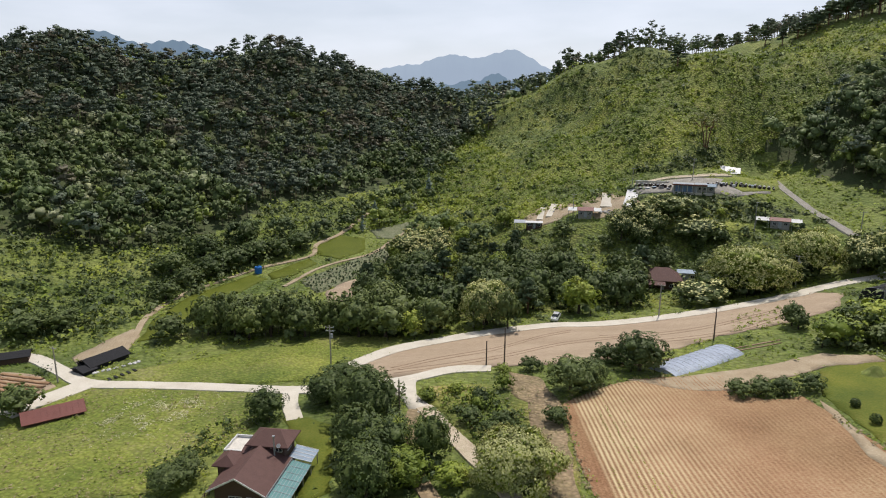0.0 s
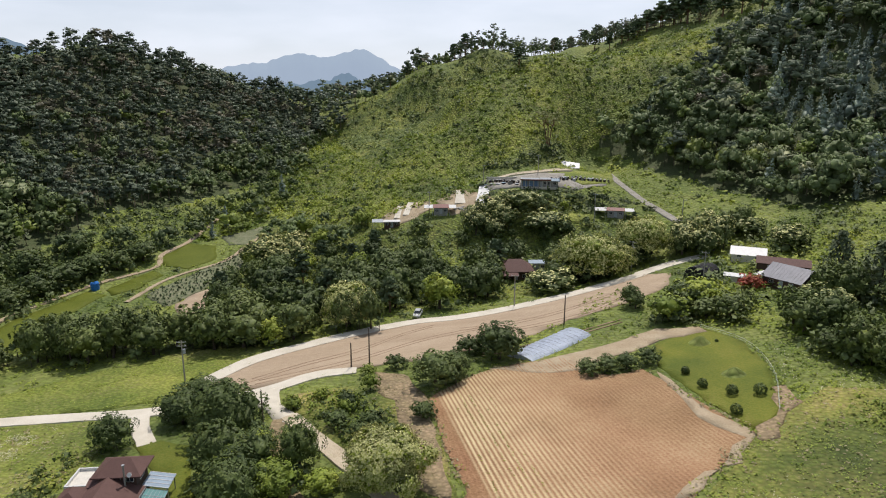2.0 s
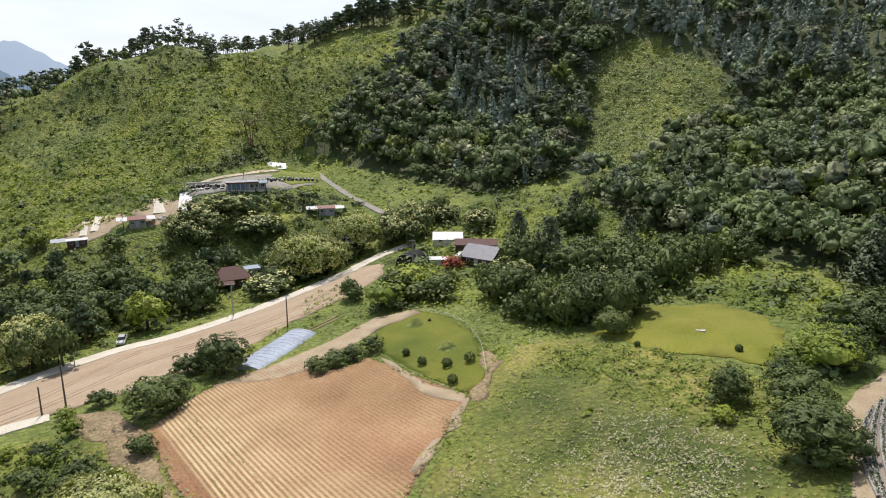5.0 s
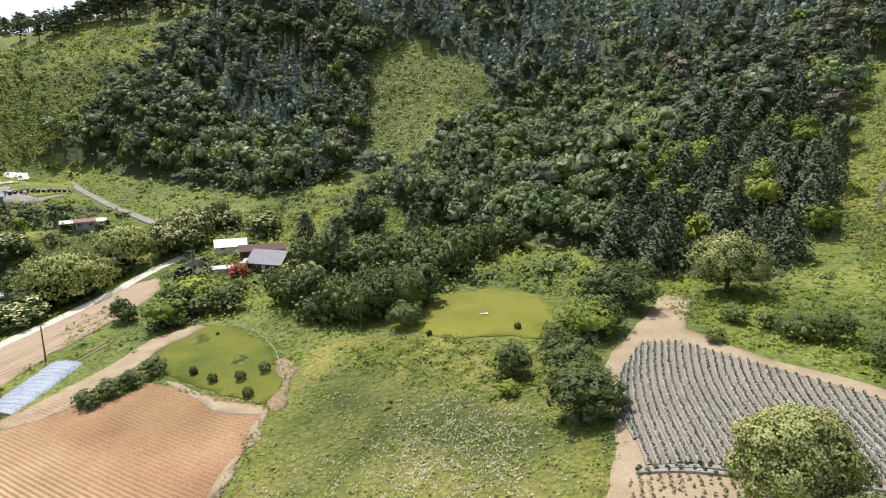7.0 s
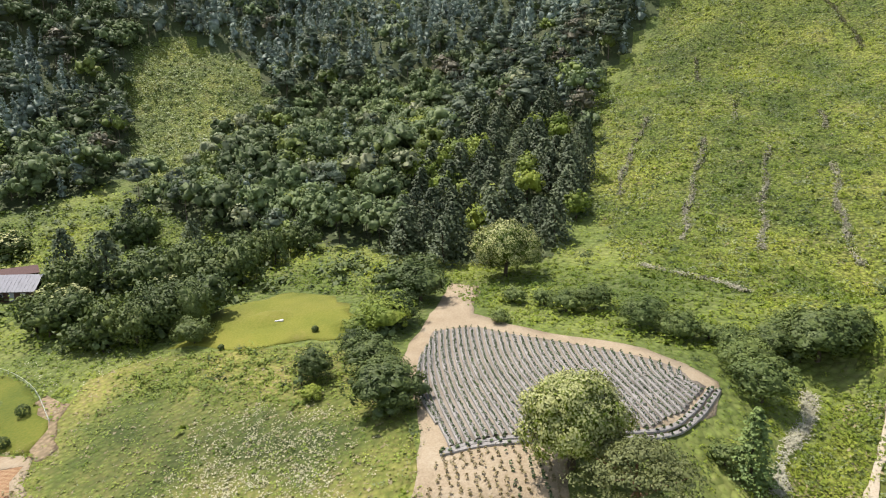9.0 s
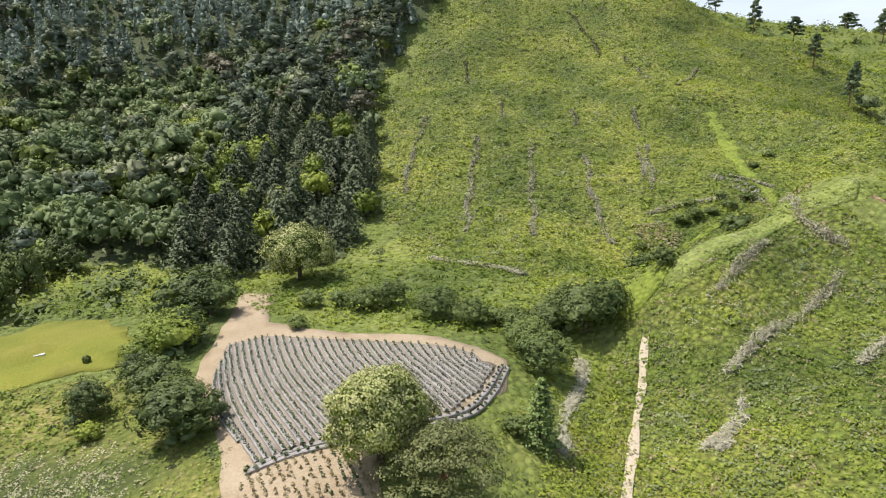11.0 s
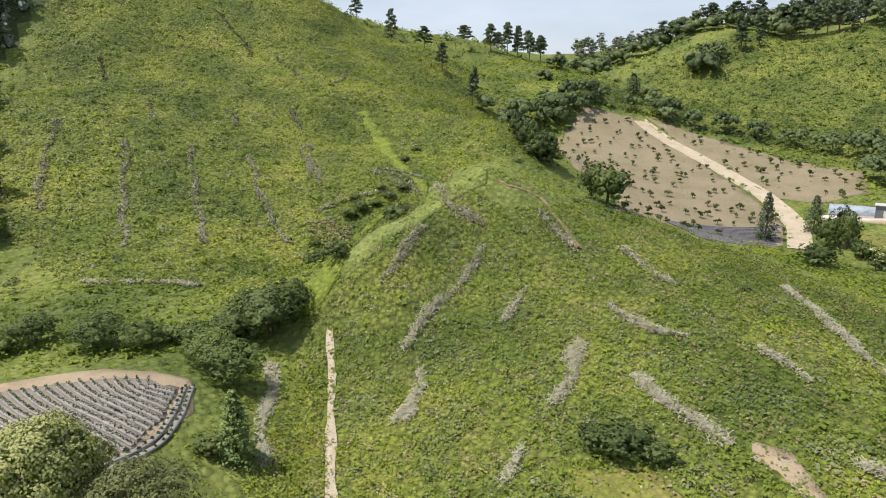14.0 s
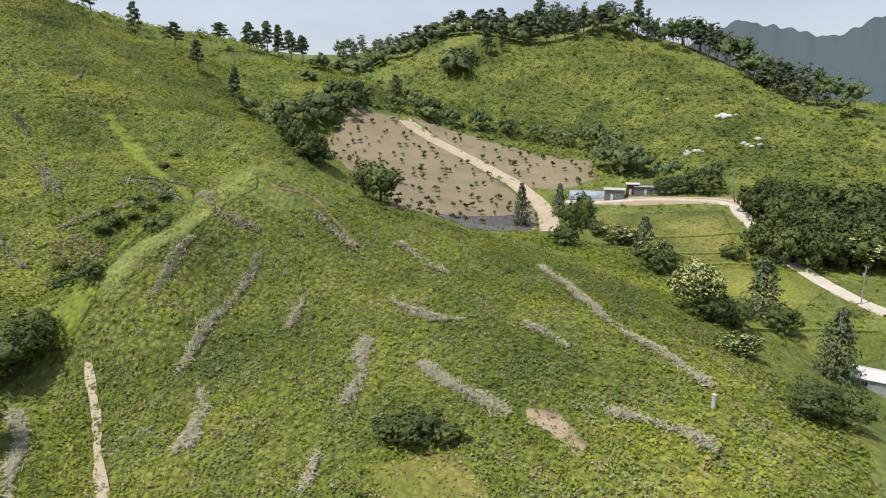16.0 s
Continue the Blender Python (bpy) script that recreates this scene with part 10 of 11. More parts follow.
long_shed("shed", 110.6, 205.8, 26.4, 5.6, 4.0, 2.5, 3.3, "red_roof", "grey_wall", "red-roofed shed between two white awnings", wings=((3.2, 1, "white_sheet"), (4.0, -1, "white_sheet")))
long_shed("shed", 33, 226.4, 8.1, 5.5, 3.5, 2.3, 2.7, "white_sheet", "brown_wall", "low hut with a white sheet roof among trees", wings=((4.0, -1, "grey_sheet"),))
long_shed("house", 121.6, 149.4, 38.5, 8.5, 6.5, 1.9, 3.6, "white_sheet", "pale_wall", "farmhouse with a pale metal roof", seams=9)
long_shed("house", 121.6, 136.2, 40.6, 12.0, 6.5, 2.4, 3.6, "brown_roof", "brown_wall", "long farmhouse with a dull brown roof")
long_shed("house", 114.2, 124.6, 72.5, 9.5, 8.5, 2.4, 5.2, "slate_sheet", "brown_wall", "barn with a broad grey sheet roof", wings=((2.0, -1, "white_sheet"),), seams=12)
long_shed("shed", 106.3, 134.6, 38.5, 4.5, 3.0, 2.0, 2.5, "white_sheet", "pale_wall", "small whitewashed lean-to beside a red-leaved tree")
long_shed("shed", -3.6, -121.9, 179.7, 7.5, 5.5, 2.4, 3.3, "white_sheet", "grey_sheet", "small shed with a bright white metal roof")


def farm_hall():
    s = thing("house", 89.8, 227.1, 21.3, "grey-roofed farm building with a red fascia and open front", "house", sink=0.4)
    part("wall", [box(-6.8, 6.8, -1.6, 2.6, -0.6, 2.7)], M["grey_wall"], s)
    part("roof", [box(-7.2, -0.2, -3.0, 3.0, 2.7, 3.0), box(0.1, 4.2, -2.9, 3.0, 2.7, 3.15)], M["grey_sheet"], s, "flat grey roof")
    part("fascia", [box(-7.3, 4.3, -3.08, -3.0, 2.62, 3.1)], M["red_roof"], s, "dull red fascia board")
    part("awning", [slab((4.3, -3.2, 2.6), (7.3, -3.2, 2.6), (7.3, 2.8, 2.9), (4.3, 2.8, 2.9), 0.08)], M["blue_sheet"], s)
    part("floor", [box(-6.8, 6.8, -3.0, -1.6, -0.6, 0.12)], M["concrete"], s)
    for i in range(8):
        part("post", [box(-6.9 + i * 1.55, -6.72 + i * 1.55, -2.95, -2.77, 0.12, 2.7)], M["white_sheet"], s)
    for i in range(3):
        part("panel", [box(-6.2 + i * 2.1, -4.6 + i * 2.1, -1.66, -1.6, 0.3, 2.4)], M["blue_wall"], s)
    for x0 in (1.4, 3.0, 5.0):
        window(s, x0, x0 + 1.2, -1.6, 1.0, 2.1)
    part("door", [box(0.2, 1.1, -1.66, -1.6, 0.1, 2.1)], M["grey_sheet"], s)


farm_hall()


def net_house(x, y, heading, wide, deep, tall, label):
    """A hooped shelter under black shade net."""
    s = thing("net_shelter", x, y, heading, label, "shelter", sink=0.3)
    n, rows = 10, 7
    verts = []
    for j in range(rows):
        yy = -deep / 2 + deep * j / (rows - 1)
        sag = 0.0 if j % 2 == 0 else -0.08
        for i in range(n + 1):
            a = math.pi * i / n
            verts.append((-math.cos(a) * wide / 2, yy, math.sin(a) ** 0.6 * (tall + sag)))
    faces = [[j * (n + 1) + i, j * (n + 1) + i + 1, (j + 1) * (n + 1) + i + 1, (j + 1) * (n + 1) + i] for j in range(rows - 1) for i in range(n)]
    faces += [list(range(n + 1))[::-1], [(rows - 1) * (n + 1) + i for i in range(n + 1)]]
    part("net", [(verts, faces)], M["black_net"], s)
    for j in (0, rows - 1):
        yy = -deep / 2 + deep * j / (rows - 1)
        part("hoop", [tube([(-math.cos(math.pi * i / n) * (wide / 2 + 0.04), yy, math.sin(math.pi * i / n) ** 0.6 * (tall + 0.04)) for i in range(n + 1)], [0.03] * (n + 1), 5)], M["steel"], s)
    return s


long_shed("shed", -72.3, 127.3, -60, 8.5, 4.8, 1.3, 2.5, "black_net", "black_net", "long low shed under black tarpaulin beside the lane", glazed=False)
long_shed("shed", -73.8, 122.4, -60, 2.6, 4.0, 1.1, 1.7, "black_net", "black_net", "low end of the tarpaulin-covered shed", glazed=False)
net_house(102.1, 141.7, 60.5, 6.5, 7.0, 3.8, "tall shelter under black shade net")
net_house(90.7, 133.3, 60.4, 4.0, 5.0, 2.3, "low shelter under black shade net")


def greenhouse(x, y, heading, wide, long_, tall, label):
    """A hooped tunnel under clear film; it runs along its own y."""
    s = thing("greenhouse", x, y, heading, label, "greenhouse", sink=0.2)
    n, rows = 14, int(long_ / 0.75)
    verts = []
    for j in range(rows + 1):
        yy = -long_ / 2 + long_ * j / rows
        sag = 0.05 * (j % 2)
        for i in range(n + 1):
            a = math.pi * i / n
            verts.append((-math.cos(a) * (wide / 2 - sag), yy, math.sin(a) ** 0.75 * (tall - sag)))
    m = n + 1
    faces = [[j * m + i, j * m + i + 1, (j + 1) * m + i + 1, (j + 1) * m + i] for j in range(rows) for i in range(n)]
    part("film", [(verts, faces)], M["film_clear"], s, "milky clear plastic film", smooth=True)
    part("end_wall", [([verts[i] for i in range(m)], [list(range(m))])], M["film_clear"], s)
    part("end_wall", [([verts[rows * m + i] for i in range(m)], [list(range(m))[::-1]])], M["film_clear"], s)
    for j in range(0, rows + 1, 2):
        yy = -long_ / 2 + long_ * j / rows
        part("hoop", [tube([(-math.cos(math.pi * i / n) * (wide / 2 + 0.015), yy, math.sin(math.pi * i / n) ** 0.75 * (tall + 0.015)) for i in range(n + 1)], [0.022] * m, 4)], M["steel"], s)
    part("bed", [box(-wide / 2 + 0.4, -0.3, -long_ / 2 + 0.5, long_ / 2 - 0.5, 0, 0.35), box(0.3, wide / 2 - 0.4, -long_ / 2 + 0.5, long_ / 2 - 0.5, 0, 0.35)], M["dark_film"], s)
    return s


def film_material():
    m = painted("milky_film", (0.46, 0.52, 0.62), 0.3, bump=0.5, scale=0.35, fine=5, spread=0.3)
    nt = m.node_tree
    out = next(n for n in nt.nodes if n.type == "OUTPUT_MATERIAL")
    old = out.inputs["Surface"].links[0].from_socket
    tr, mix = nt.nodes.new("ShaderNodeBsdfTransparent"), nt.nodes.new("ShaderNodeMixShader")
    mix.inputs["Fac"].default_value = 0.22
    nt.links.new(old, mix.inputs[1])
    nt.links.new(tr.outputs["BSDF"], mix.inputs[2])
    nt.links.new(mix.outputs["Shader"], out.inputs["Surface"])
    return m


M["film_clear"] = film_material()
greenhouse(49, 114.3, 57.3, 6.8, 20.5, 1.35, "long low tunnel under milky blue-white plastic film")
greenhouse(83.2, -208.1, 70.7, 5.0, 12.5, 2.9, "white plastic tunnel greenhouse beside the sheds")


def container(x, y, heading, wide, deep, tall, mat, roof, label):
    s = thing("cabin", x, y, heading, label, "cabin", sink=0.2)
    part("body", [box(-wide / 2, wide / 2, -deep / 2, deep / 2, -0.3, tall)], M[mat], s)
    part("roof", [box(-wide / 2 - 0.3, wide / 2 + 0.3, -deep / 2 - 0.4, deep / 2 + 0.3, tall, tall + 0.15)], M[roof], s)
    window(s, 0.4, 1.6, -deep / 2, 1.0, 1.9)
    part("door", [box(-1.2, -0.4, -deep / 2 - 0.05, -deep / 2, 0.1, 2.0)], M["white_sheet"], s)


container(74.4, -209.3, 160.7, 6.5, 4.5, 3.4, "dark_sheet", "white_sheet", "dark grey cabin with a white roof edge")
container(70.2, -215.2, 160.7, 4.0, 4.0, 3.6, "brown_wall", "pale_wall", "brown hut with a pale roof")
container(65.1, -215.5, 160.7, 8.5, 3.0, 2.6, "dark_sheet", "grey_sheet", "long grey container cabin")


def make_car(x, y, heading, paint, label, pickup=False, name="car"):
    """A car about 4.6 m long that looks along its own +y."""
    s = thing(name, x, y, heading, label, "pickup truck" if pickup else "car", z=hz(x, y) + 0.22)
    L = 4.7
    prof = [(-L / 2, 0.35), (-L / 2, 0.85), (-L / 2 + 0.2, 0.98), (L / 2 - 1.1, 0.95), (L / 2 - 0.1, 0.78), (L / 2, 0.6), (L / 2, 0.35)]
    v = [(-0.88, a, b) for a, b in prof] + [(0.88, a, b) for a, b in prof]
    n = len(prof)
    f = [list(range(n)), [n + i for i in range(n)][::-1]] + [[(i + 1) % n, i, n + i, n + (i + 1) % n] for i in range(n)]
    part("body", [(v, f)], M[paint], s)
    y0, y1 = (0.0, 1.3) if pickup else (-1.7, 1.2)
    cab = [(-0.8, y0, 0.95), (0.8, y0, 0.95), (0.8, y1, 0.95), (-0.8, y1, 0.95), (-0.62, y0 + 0.45 * (not pickup), 1.45), (0.62, y0 + 0.45 * (not pickup), 1.45), (0.62, y1 - 0.7, 1.45), (-0.62, y1 - 0.7, 1.45)]
    part("windows", [(cab, [[4, 5, 6, 7], [0, 1, 5, 4], [1, 2, 6, 5], [2, 3, 7, 6], [3, 0, 4, 7]])], M["glass"], s, "dark tinted glass")
    part("roof", [box(-0.63, 0.63, y0 + 0.42 * (not pickup), y1 - 0.66, 1.45, 1.5)], M[paint], s)
    if pickup:
        part("cargo_bed", [box(-0.88, -0.8, -L / 2, -0.1, 0.98, 1.3), box(0.8, 0.88, -L / 2, -0.1, 0.98, 1.3), box(-0.8, 0.8, -L / 2, -L / 2 + 0.08, 0.98, 1.3)], M[paint], s)
    for sx in (-1, 1):
        for yy in (-1.4, 1.4):
            t = part("tyre", [tube([(sx * 0.72, yy, 0.31), (sx * 0.9, yy, 0.31)], [0.31, 0.31], 12)], M["rubber"], s)
            part("rim", [tube([(sx * 0.88, yy, 0.31), (sx * 0.915, yy, 0.31)], [0.19, 0.19], 10)], M["steel"], t)
        part("headlight", [box(sx * 0.8 - 0.12, sx * 0.8 + 0.06, L / 2 - 0.12, L / 2 + 0.01, 0.58, 0.72)], M["frame"], s)
        part("tail_light", [box(sx * 0.76 - 0.1, sx * 0.76 + 0.1, -L / 2 - 0.01, -L / 2 + 0.03, 0.66, 0.82)], M["red_roof"], s)
    return s


make_car(27.6, 147.7, 200.1, "silver_paint", "silver saloon car parked beside the lane")
make_car(31.6, -203.5, 71.7, "white_paint", "white pickup truck on the lane", pickup=True, name="pickup_truck")
make_car(57.3, -214.8, 76.7, "dark_paint", "dark car parked under trees beside the sheds")


def utility_pole(x, y, tall, mat, label, arms=1, box_on=False, heading=0.0):
    s = thing("utility_pole", x, y, heading, label, "utility pole", "utility poles along the lanes")
    part("pole", [tube([(0, 0, -0.5), (0, 0, tall)], [0.17, 0.11], 9)], M[mat], s)
    for k in range(arms):
        z = tall - 0.35 - k * 0.8
        a = part("crossarm", [box(-0.9, 0.9, -0.05, 0.05, z, z + 0.1)], M["steel"], s)
        for xx in (-0.8, 0.0, 0.8) if k == 0 else (-0.7, 0.7):
            part("insulator", [tube([(xx, 0, z + 0.1), (xx, 0, z + 0.32)], [0.05, 0.035], 6)], M["white_sheet"], a)
    if box_on:
        part("transformer", [tube([(0.38, 0, tall - 2.6), (0.38, 0, tall - 1.7)], [0.26, 0.26], 10)], M["grey_sheet"], s)
    return s


for x, y, tall, mat, arms, tr, head in (
        (-76.4, 117.5, 7.5, "pole", 1, False, 20), (-23, 123, 8.4, "pole", 2, True, 10), (-7, 95.3, 7.2, "dark_pole", 0, False, 0),
        (12.1, 116.2, 8.2, "dark_pole", 0, False, 0), (8.7, 117.8, 5.2, "dark_pole", 0, False, 0), (57.1, 126.5, 7.0, "dark_pole", 0, False, 0),
        (94.3, 163.9, 8.6, "pole", 1, True, 40), (52, 145.7, 8.4, "pole", 1, False, 30), (7.3, 143.3, 7.2, "pole", 1, False, 0),
        (46.9, 226.4, 8.0, "pole", 1, False, 20), (70.9, 237.9, 8.2, "pole", 1, False, 20), (94.1, 240.2, 8.0, "pole", 1, False, 20),
        (101.8, 204.5, 10.0, "pole", 1, False, 30), (124.1, 185.7, 9.5, "pole", 1, False, 30), (98.6, 136.2, 8.5, "pole", 1, False, 30),
        (37.7, -210, 8.4, "pole", 1, False, 90), (0.7, -155.9, 8.6, "pole", 1, True, 60), (91.5, 128.9, 4.6, "dark_pole", 0, False, 0)):
    utility_pole(x, y, tall, mat, "grey concrete utility pole with a crossarm" if mat == "pole" else "bare dark wooden pole", arms, tr, head)


# concrete chutes on the slope below the farm
def chute(a, b, wide, mat, label):
    (x0, y0), (x1, y1) = a, b
    d = Vector((x1 - x0, y1 - y0)).normalized()
    s = Vector((d.y, -d.x)) * wide / 2
    ob = new("concrete_slope")
    tagged(ob, label, "slope paving")
    pieces = []
    n = 7
    for i in range(n):
        t0, t1 = i / n, (i + 1) / n
        p = [(x0 + (x1 - x0) * t, y0 + (y1 - y0) * t) for t in (t0, t1)]
        bend = [0.07 * wide * math.sin(3.1 * t) + 0.3 * t * t for t in (t0, t1)]
        q = []
        for (px, py), k in zip(p, bend):
            z = hz(px, py) + 0.4
            q.append(((px - s.x + k * d.y, py - s.y - k * d.x, z), (px + s.x + k * d.y, py + s.y - k * d.x, z)))
        part("panel", [slab(q[0][0], q[0][1], q[1][1], q[1][0], 0.5)], M[mat], ob)


chute((35.7, 230.4), (38.5, 241.4), 2.6, "concrete", "curved pale concrete chute on the bank")
chute((38.9, 230.4), (42.6, 241.9), 2.4, "concrete", "curved grey concrete chute on the bank")
chute((59.3, 228.3), (62.3, 239.8), 4.6, "concrete", "pale concrete slope paving below the farm")
chute((65.9, 224.3), (71.4, 238.7), 4.2, "white_sheet", "bright pale concrete ramp below the farm")
bank = thing("concrete_slope", 112.9, 251.2, 23.3, "white sheeted bank above the farm", "slope paving", sink=0.2)
for i in range(4):
    part("panel", [slab((-3.8 + i * 1.9, 0, 0), (-1.95 + i * 1.9, 0, 0), (-1.95 + i * 1.9, 4.0, 2.6 - 0.25 * i), (-3.8 + i * 1.9, 4.0, 2.6 - 0.25 * i), 0.15)], M["white_sheet"], bank)


def boulder(x, y, r, mat="rock", label="grey boulder lying on the slope", group="boulders", flat=0.6):
    bm = bmesh.new()
    bmesh.ops.create_icosphere(bm, subdivisions=2, radius=r)
    for v in bm.verts:
        k = 1 + 0.35 * noise.noise(v.co * (1.4 / r) + Vector((x, y, 0)))
        v.co = Vector((v.co.x * k * 1.25, v.co.y * k, v.co.z * k * flat))
    me = bpy.data.meshes.new("boulder")
    bm.to_mesh(me)
    bm.free()
    me.materials.append(M[mat])
    ob = new("boulder", me)
    ob.matrix_basis = pose(x, y, hz(x, y) + r * 0.2, 0, 0, RNG.uniform(0, 360))
    return tagged(ob, label, "boulder", group)


for x, y, r, n in ((64, -319.3, 1.6, 6), (65.4, -275.4, 1.5, 5), (45.9, -292.5, 1.4, 5), (88.1, -333, 1.1, 1)):
    for i in range(n):
        boulder(x + RNG.normal(0, 2.6), y + RNG.normal(0, 2.2), r * RNG.uniform(0.5, 1.1), "stone", "pale boulder on the scrubby slope", "pale boulders on the hill")
for i in range(10):
    boulder(-71.5 + i * 0.75 + RNG.normal(0, 0.2), 121.5 + i * 0.62 + RNG.normal(0, 0.3), RNG.uniform(0.25, 0.5), "stone", "pale stone lying beside the lane", "stones beside the lane")
for i in range(26):
    f = i / 25
    boulder(56.0 + 10 * f + RNG.normal(0, 0.4), 225.5 - 4.5 * f + RNG.normal(0, 0.7), RNG.uniform(0.4, 0.8), "rock", "grey stone of a rubble bank", "rubble bank stones")
for i in range(16):
    boulder(85.0 + RNG.uniform(0, 10), 115.5 + RNG.uniform(12, 16), RNG.uniform(0.2, 0.4), "rock", "stone at the edge of the bare yard", "stones in the yard")


def bale(x, y, heading, w, d, h, mat):
    s = thing("stack", x, y, heading, "stack of covered building material on the gravel terrace", "stack", "stacks on the terrace")
    part("body", [box(-w / 2, w / 2, -d / 2, d / 2, -0.2, h)], M[mat], s)
    part("cover", [slab((-w / 2 - 0.08, -d / 2 - 0.08, h + 0.05), (w / 2 + 0.08, -d / 2 - 0.08, h + 0.05), (w / 2 + 0.05, d / 2 + 0.08, h + 0.18), (-w / 2 - 0.05, d / 2 + 0.08, h + 0.18), 0.06)], M[RNG.choice(["white_sheet", "grey_sheet", "blue_sheet", "black_net"])], s)


for i in range(6):
    f = i / 5
    bale(98.5 + 18 * f, 231.5 + 2.5 * f + RNG.normal(0, 0.8), RNG.uniform(0, 90), RNG.uniform(0.9, 1.8), RNG.uniform(0.8, 1.4), RNG.uniform(0.5, 1.3), RNG.choice(["grey_wall", "black_net", "stone", "grey_sheet"]))
for i in range(6):
    f = i / 5
    bale(71.5 + 10.5 * f, 237.5 - 5.5 * f + RNG.normal(0, 0.8), RNG.uniform(0, 90), RNG.uniform(0.8, 1.7), RNG.uniform(0.8, 1.3), RNG.uniform(0.4, 1.0), RNG.choice(["grey_wall", "black_net", "stone", "grey_sheet"]))


def jar(x, y, r):
    s = thing("storage_jar", x, y, RNG.uniform(0, 90), "dark brown earthenware jar with a pale lid on the terrace", "jar", "storage jars on the terrace")
    part("body", [tube([(0, 0, -0.15), (0, 0, 0.25 * r), (0, 0, 0.9 * r), (0, 0, 1.6 * r), (0, 0, 2.0 * r)], [0.6 * r, 0.75 * r, r, 0.9 * r, 0.6 * r], 9)], M["jar_glaze"], s)
    part("lid", [tube([(0, 0, 2.0 * r), (0, 0, 2.12 * r), (0, 0, 2.3 * r)], [0.72 * r, 0.68 * r, 0.2 * r], 9)], M["stone"], s, "pale lid")


M["jar_glaze"] = painted("dark_glazed_earthenware", (0.045, 0.032, 0.026), 0.35)
for i in range(30):
    f = i / 29
    jar(95.6 + 27 * f, 230.6 + 3.2 * f + 1.5 * (i % 2) + RNG.normal(0, 0.15), RNG.uniform(0.42, 0.62))
for i in range(20):
    f = i / 19
    jar(73.2 + 9.8 * f, 241.6 - 10.6 * f + 1.3 * (i % 2) + RNG.normal(0, 0.15), RNG.uniform(0.42, 0.62))
low_wall = thing("retaining_wall", 79, 240.2, 12.2, "low pale concrete retaining wall behind the terrace", "wall")
part("wall", [box(-6, 6, -0.2, 0.2, -0.5, 1.4)], M["concrete"], low_wall)
part("coping", [box(-6.1, 6.1, -0.28, 0.28, 1.4, 1.55)], M["white_sheet"], low_wall)


# blue water tank
tank = thing("water_tank", -57.9, 193.9, 0, "bright blue plastic water tank beside the paddy", "water tank")
part("body", [tube([(0, 0, -0.1), (0, 0, 0.2), (0, 0, 1.9), (0, 0, 2.2)], [1.05, 1.15, 1.15, 0.95], 16)], M["blue_tank"], tank)
part("lid", [tube([(0, 0, 2.2), (0, 0, 2.36)], [0.42, 0.4], 12)], M["blue_tank"], tank)
for z in (0.6, 1.2, 1.7):
    part("rib", [tube([(0, 0, z), (0, 0, z + 0.1)], [1.2, 1.2], 16)], M["blue_tank"], tank)


# ---- graves: mounds, clipped shrubs, stone table, rope ----
def mound(x, y, r, h, label):
    n, rings = 28, 7
    verts = [(x, y, hz(x, y) + h)]
    for j in range(1, rings + 1):
        f = j / rings
        for i in range(n):
            a = 2 * math.pi * i / n
            px, py = x + math.cos(a) * r * f, y + math.sin(a) * r * f
            verts.append((px, py, hz(px, py) + h * (0.5 + 0.5 * math.cos(math.pi * f)) + 0.02 + 0.03 * math.sin(5 * a + j)))
    faces = [[0, 1 + i, 1 + (i + 1) % n] for i in range(n)]
    for j in range(rings - 1):
        for i in range(n):
            a, b = 1 + j * n, 1 + (j + 1) * n
            faces.append([a + i, b + i, b + (i + 1) % n, a + (i + 1) % n])
    ob = mesh_object("grave_mound", verts, faces, M["dry_lawn"] if r > 5 else M["ground"], smooth=True)
    return tagged(ob, label, "grave mound", "grave mounds")


mound(74, 101.5, 2.4, 1.5, "rounded grassy grave mound on the lawn")
mound(69.7, 85.8, 2.3, 1.3, "rounded grassy grave mound on the lawn")
mound(98.6, 55.2, 5.6, 1.3, "broad low grassy grave mound on the upper lawn")
altar = thing("stone_table", 97.3, 52.1, 62.8, "small white granite offering table on the grave lawn", "stone table")
part("slab", [box(-0.75, 0.75, -0.4, 0.4, 0.3, 0.5)], M["stone"], altar)
for xx in (-0.6, 0.6):
    part("leg", [box(xx - 0.12, xx + 0.12, -0.3, 0.3, -0.1, 0.3)], M["stone"], altar)


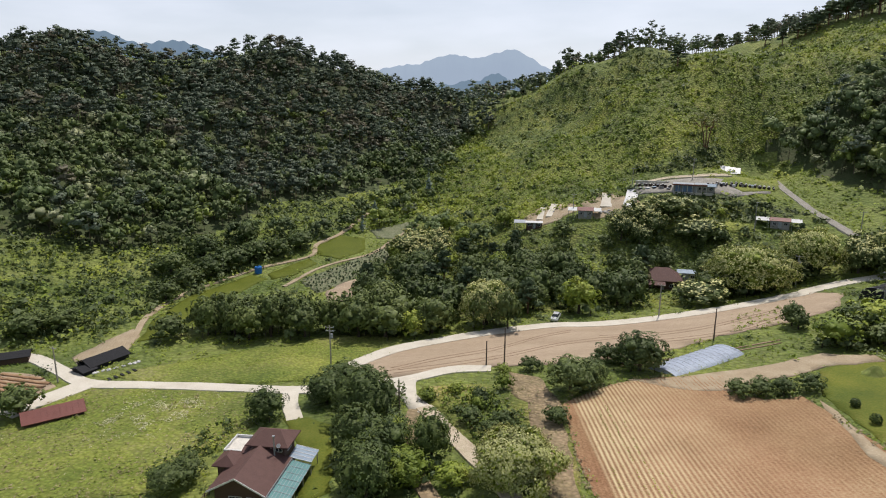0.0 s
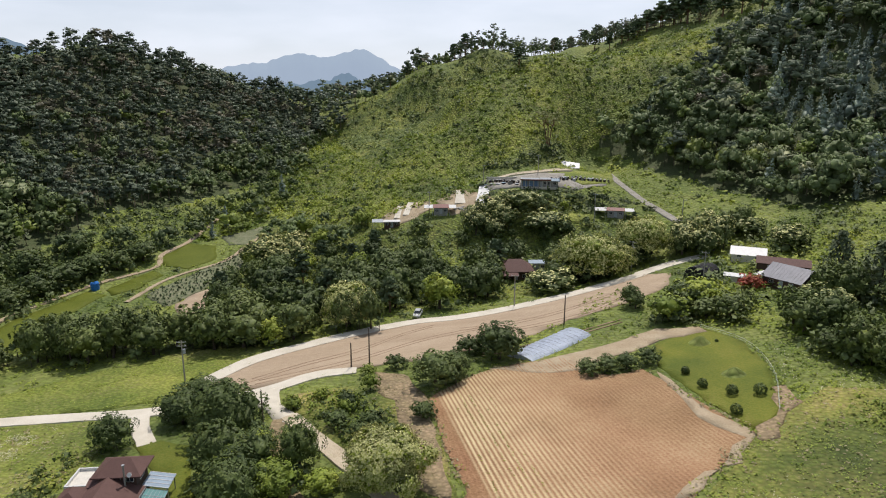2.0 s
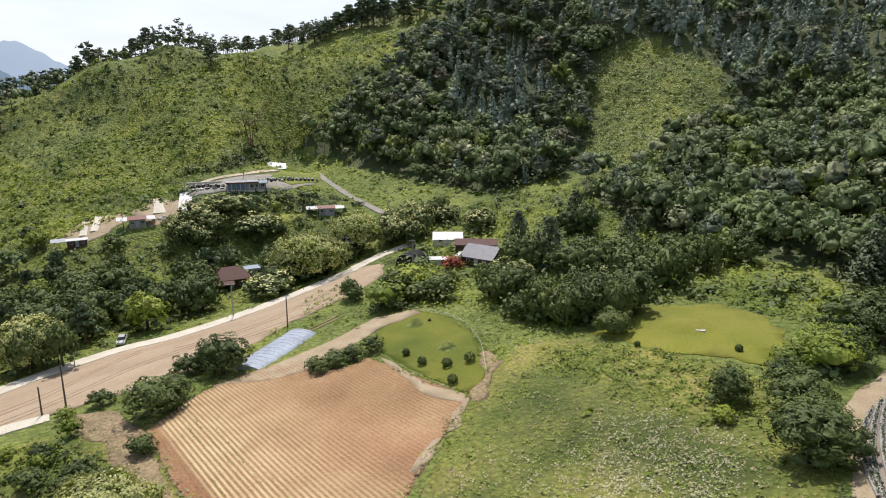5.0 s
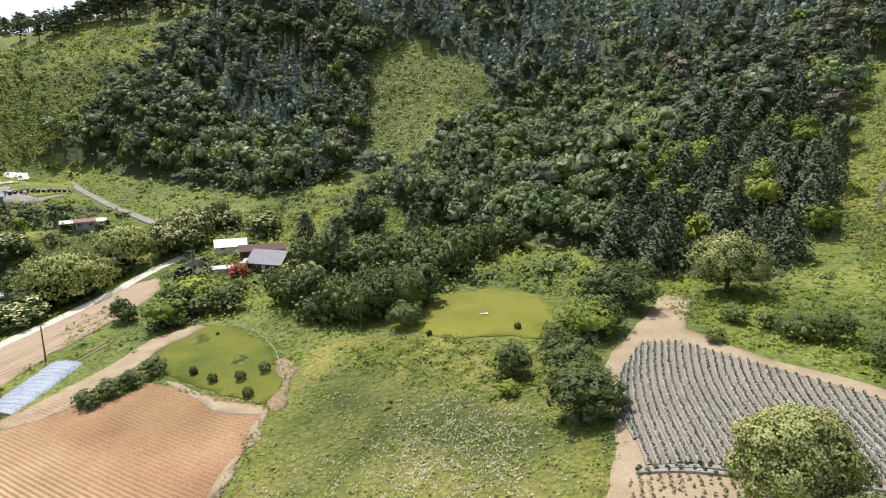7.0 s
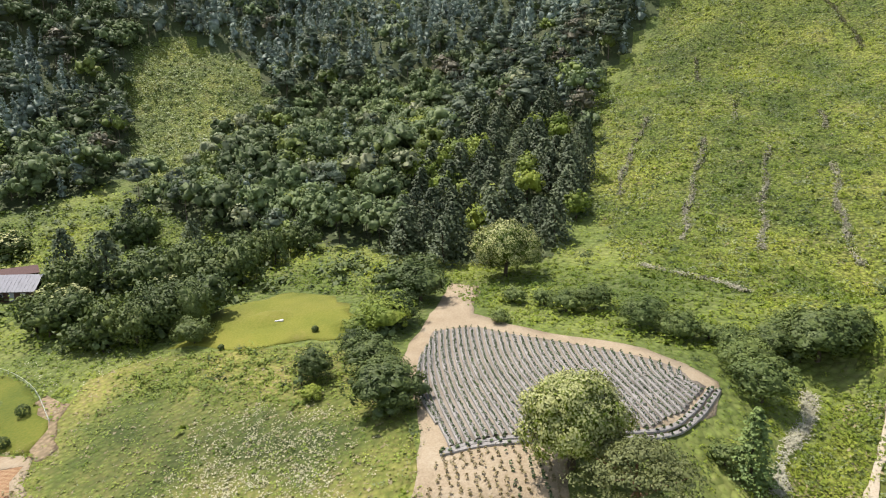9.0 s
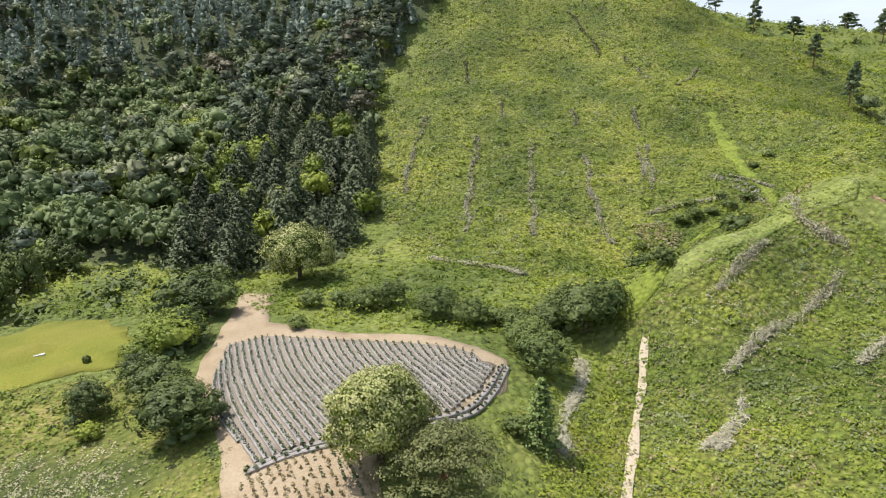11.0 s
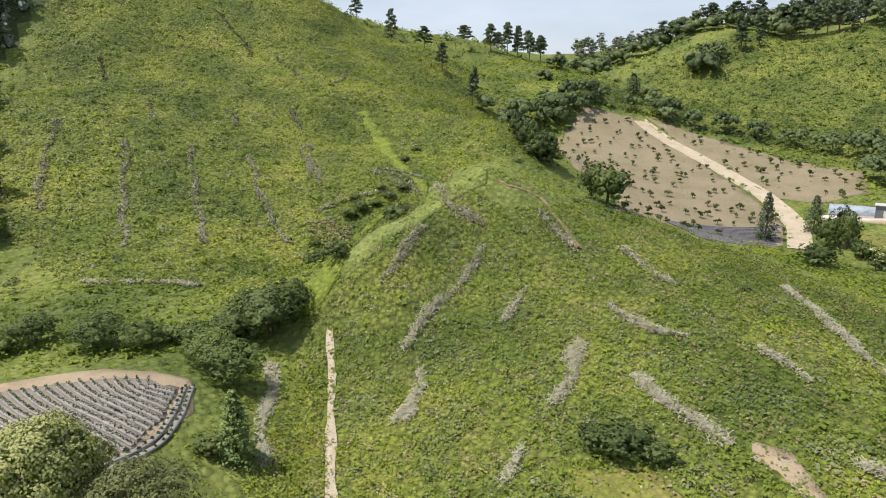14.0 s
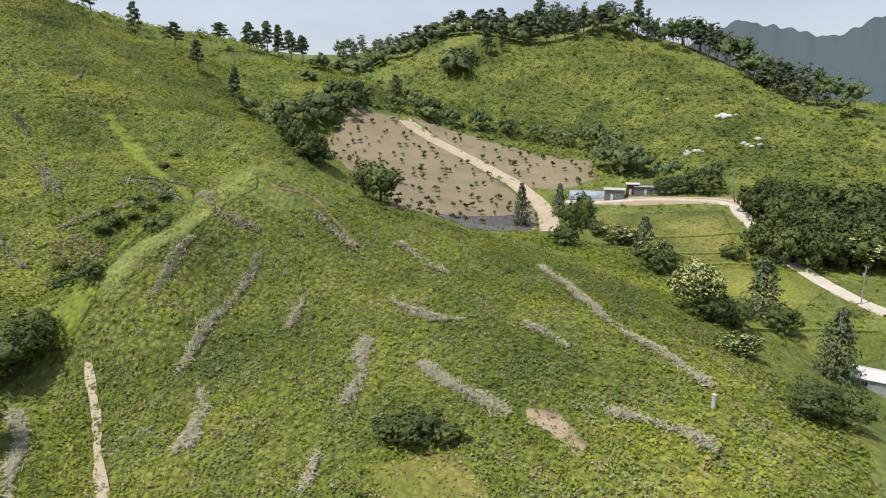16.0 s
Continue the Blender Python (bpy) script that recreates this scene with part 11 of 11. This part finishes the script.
def round_shrub(x, y, r, label="small clipped round shrub on the lawn"):
    s = thing("round_shrub", x, y, 0, label, "shrub", "clipped shrubs round the graves")
    part("stem", [tube([(0, 0, -0.1), (0, 0, r * 0.6)], [0.06, 0.05], 6)], M["bark"], s)
    d = RNG.normal(0, 1, (420, 3))
    d /= np.linalg.norm(d, axis=1)[:, None]
    p = d * RNG.uniform(0.8, 1.03, (420, 1)) * np.array([r, r, r * 0.95]) + [0, 0, r * 0.95]
    c = new("crown", crown_mesh("crown", p, d, RNG.uniform(0.14, 0.28, 420), M["broad"]))
    c.parent = s


for x, y, r in ((63.3, 89.8, 0.75), (62.5, 83.9, 0.85), (64.6, 79.5, 0.95), (68, 77.5, 1.0), (61.2, 73.9, 0.9), (94, 43.8, 0.6), (76.9, 100.4, 0.3), (86.5, 56.9, 0.5)):
    round_shrub(x, y, r)
fence = thing("rope_fence", 0, 0, 0, "low pale net fence round the grave lawn", "fence", z=0.0)
edge = smooth_line([AREAS["lawn"][k] for k in (1, 2, 3, 4)], 2.6)
top = []
for i, p in enumerate(edge):
    z = hz(p[0], p[1])
    part("post", [tube([(p[0], p[1], z - 0.2), (p[0], p[1], z + 0.9)], [0.03, 0.03], 5)], M["steel"], fence)
    top.append((p[0], p[1], z + 0.8))
part("rope", [tube([(a, b, c - 0.4) for a, b, c in top], [0.02] * len(top), 4)], M["rope"], fence)
part("rope", [tube(top, [0.03] * len(top), 4)], M["rope"], fence)
post = thing("stone_post", 12.4, -70.5, 21.7, "pale stone marker post on the slope", "stone post")
part("shaft", [box(-0.2, 0.2, -0.15, 0.15, -0.3, 1.5)], M["stone"], post)
part("cap", [hip(-0.26, 0.26, -0.21, 0.21, 1.64, 1.8, 0.2)], M["stone"], post)
red = plant("broad", 105.3, 127.3, 6.0, 4.2, "small tree with red leaves beside the farm")
M["red_leaf"] = leafy("red_leaves", [(0.22, 0.04, 0.025), (0.32, 0.07, 0.04), (0.38, 0.12, 0.06)])
for c in red.children:
    if c.name.startswith("crown"):
        c.data = c.data.copy()
        c.data.materials[0] = M["red_leaf"]
# speed hump marks on the lane
for i in range(5):
    ob = thing("road_marking", -66.5 + i * 0.75, 118.2 + i * 1.1, 40.0, "dark painted mark across the lane", "road marking", "marks across the lane")
    part("paint", [box(-0.7, 0.7, -0.25, 0.25, 0.20, 0.30)], M["rubber"], ob)
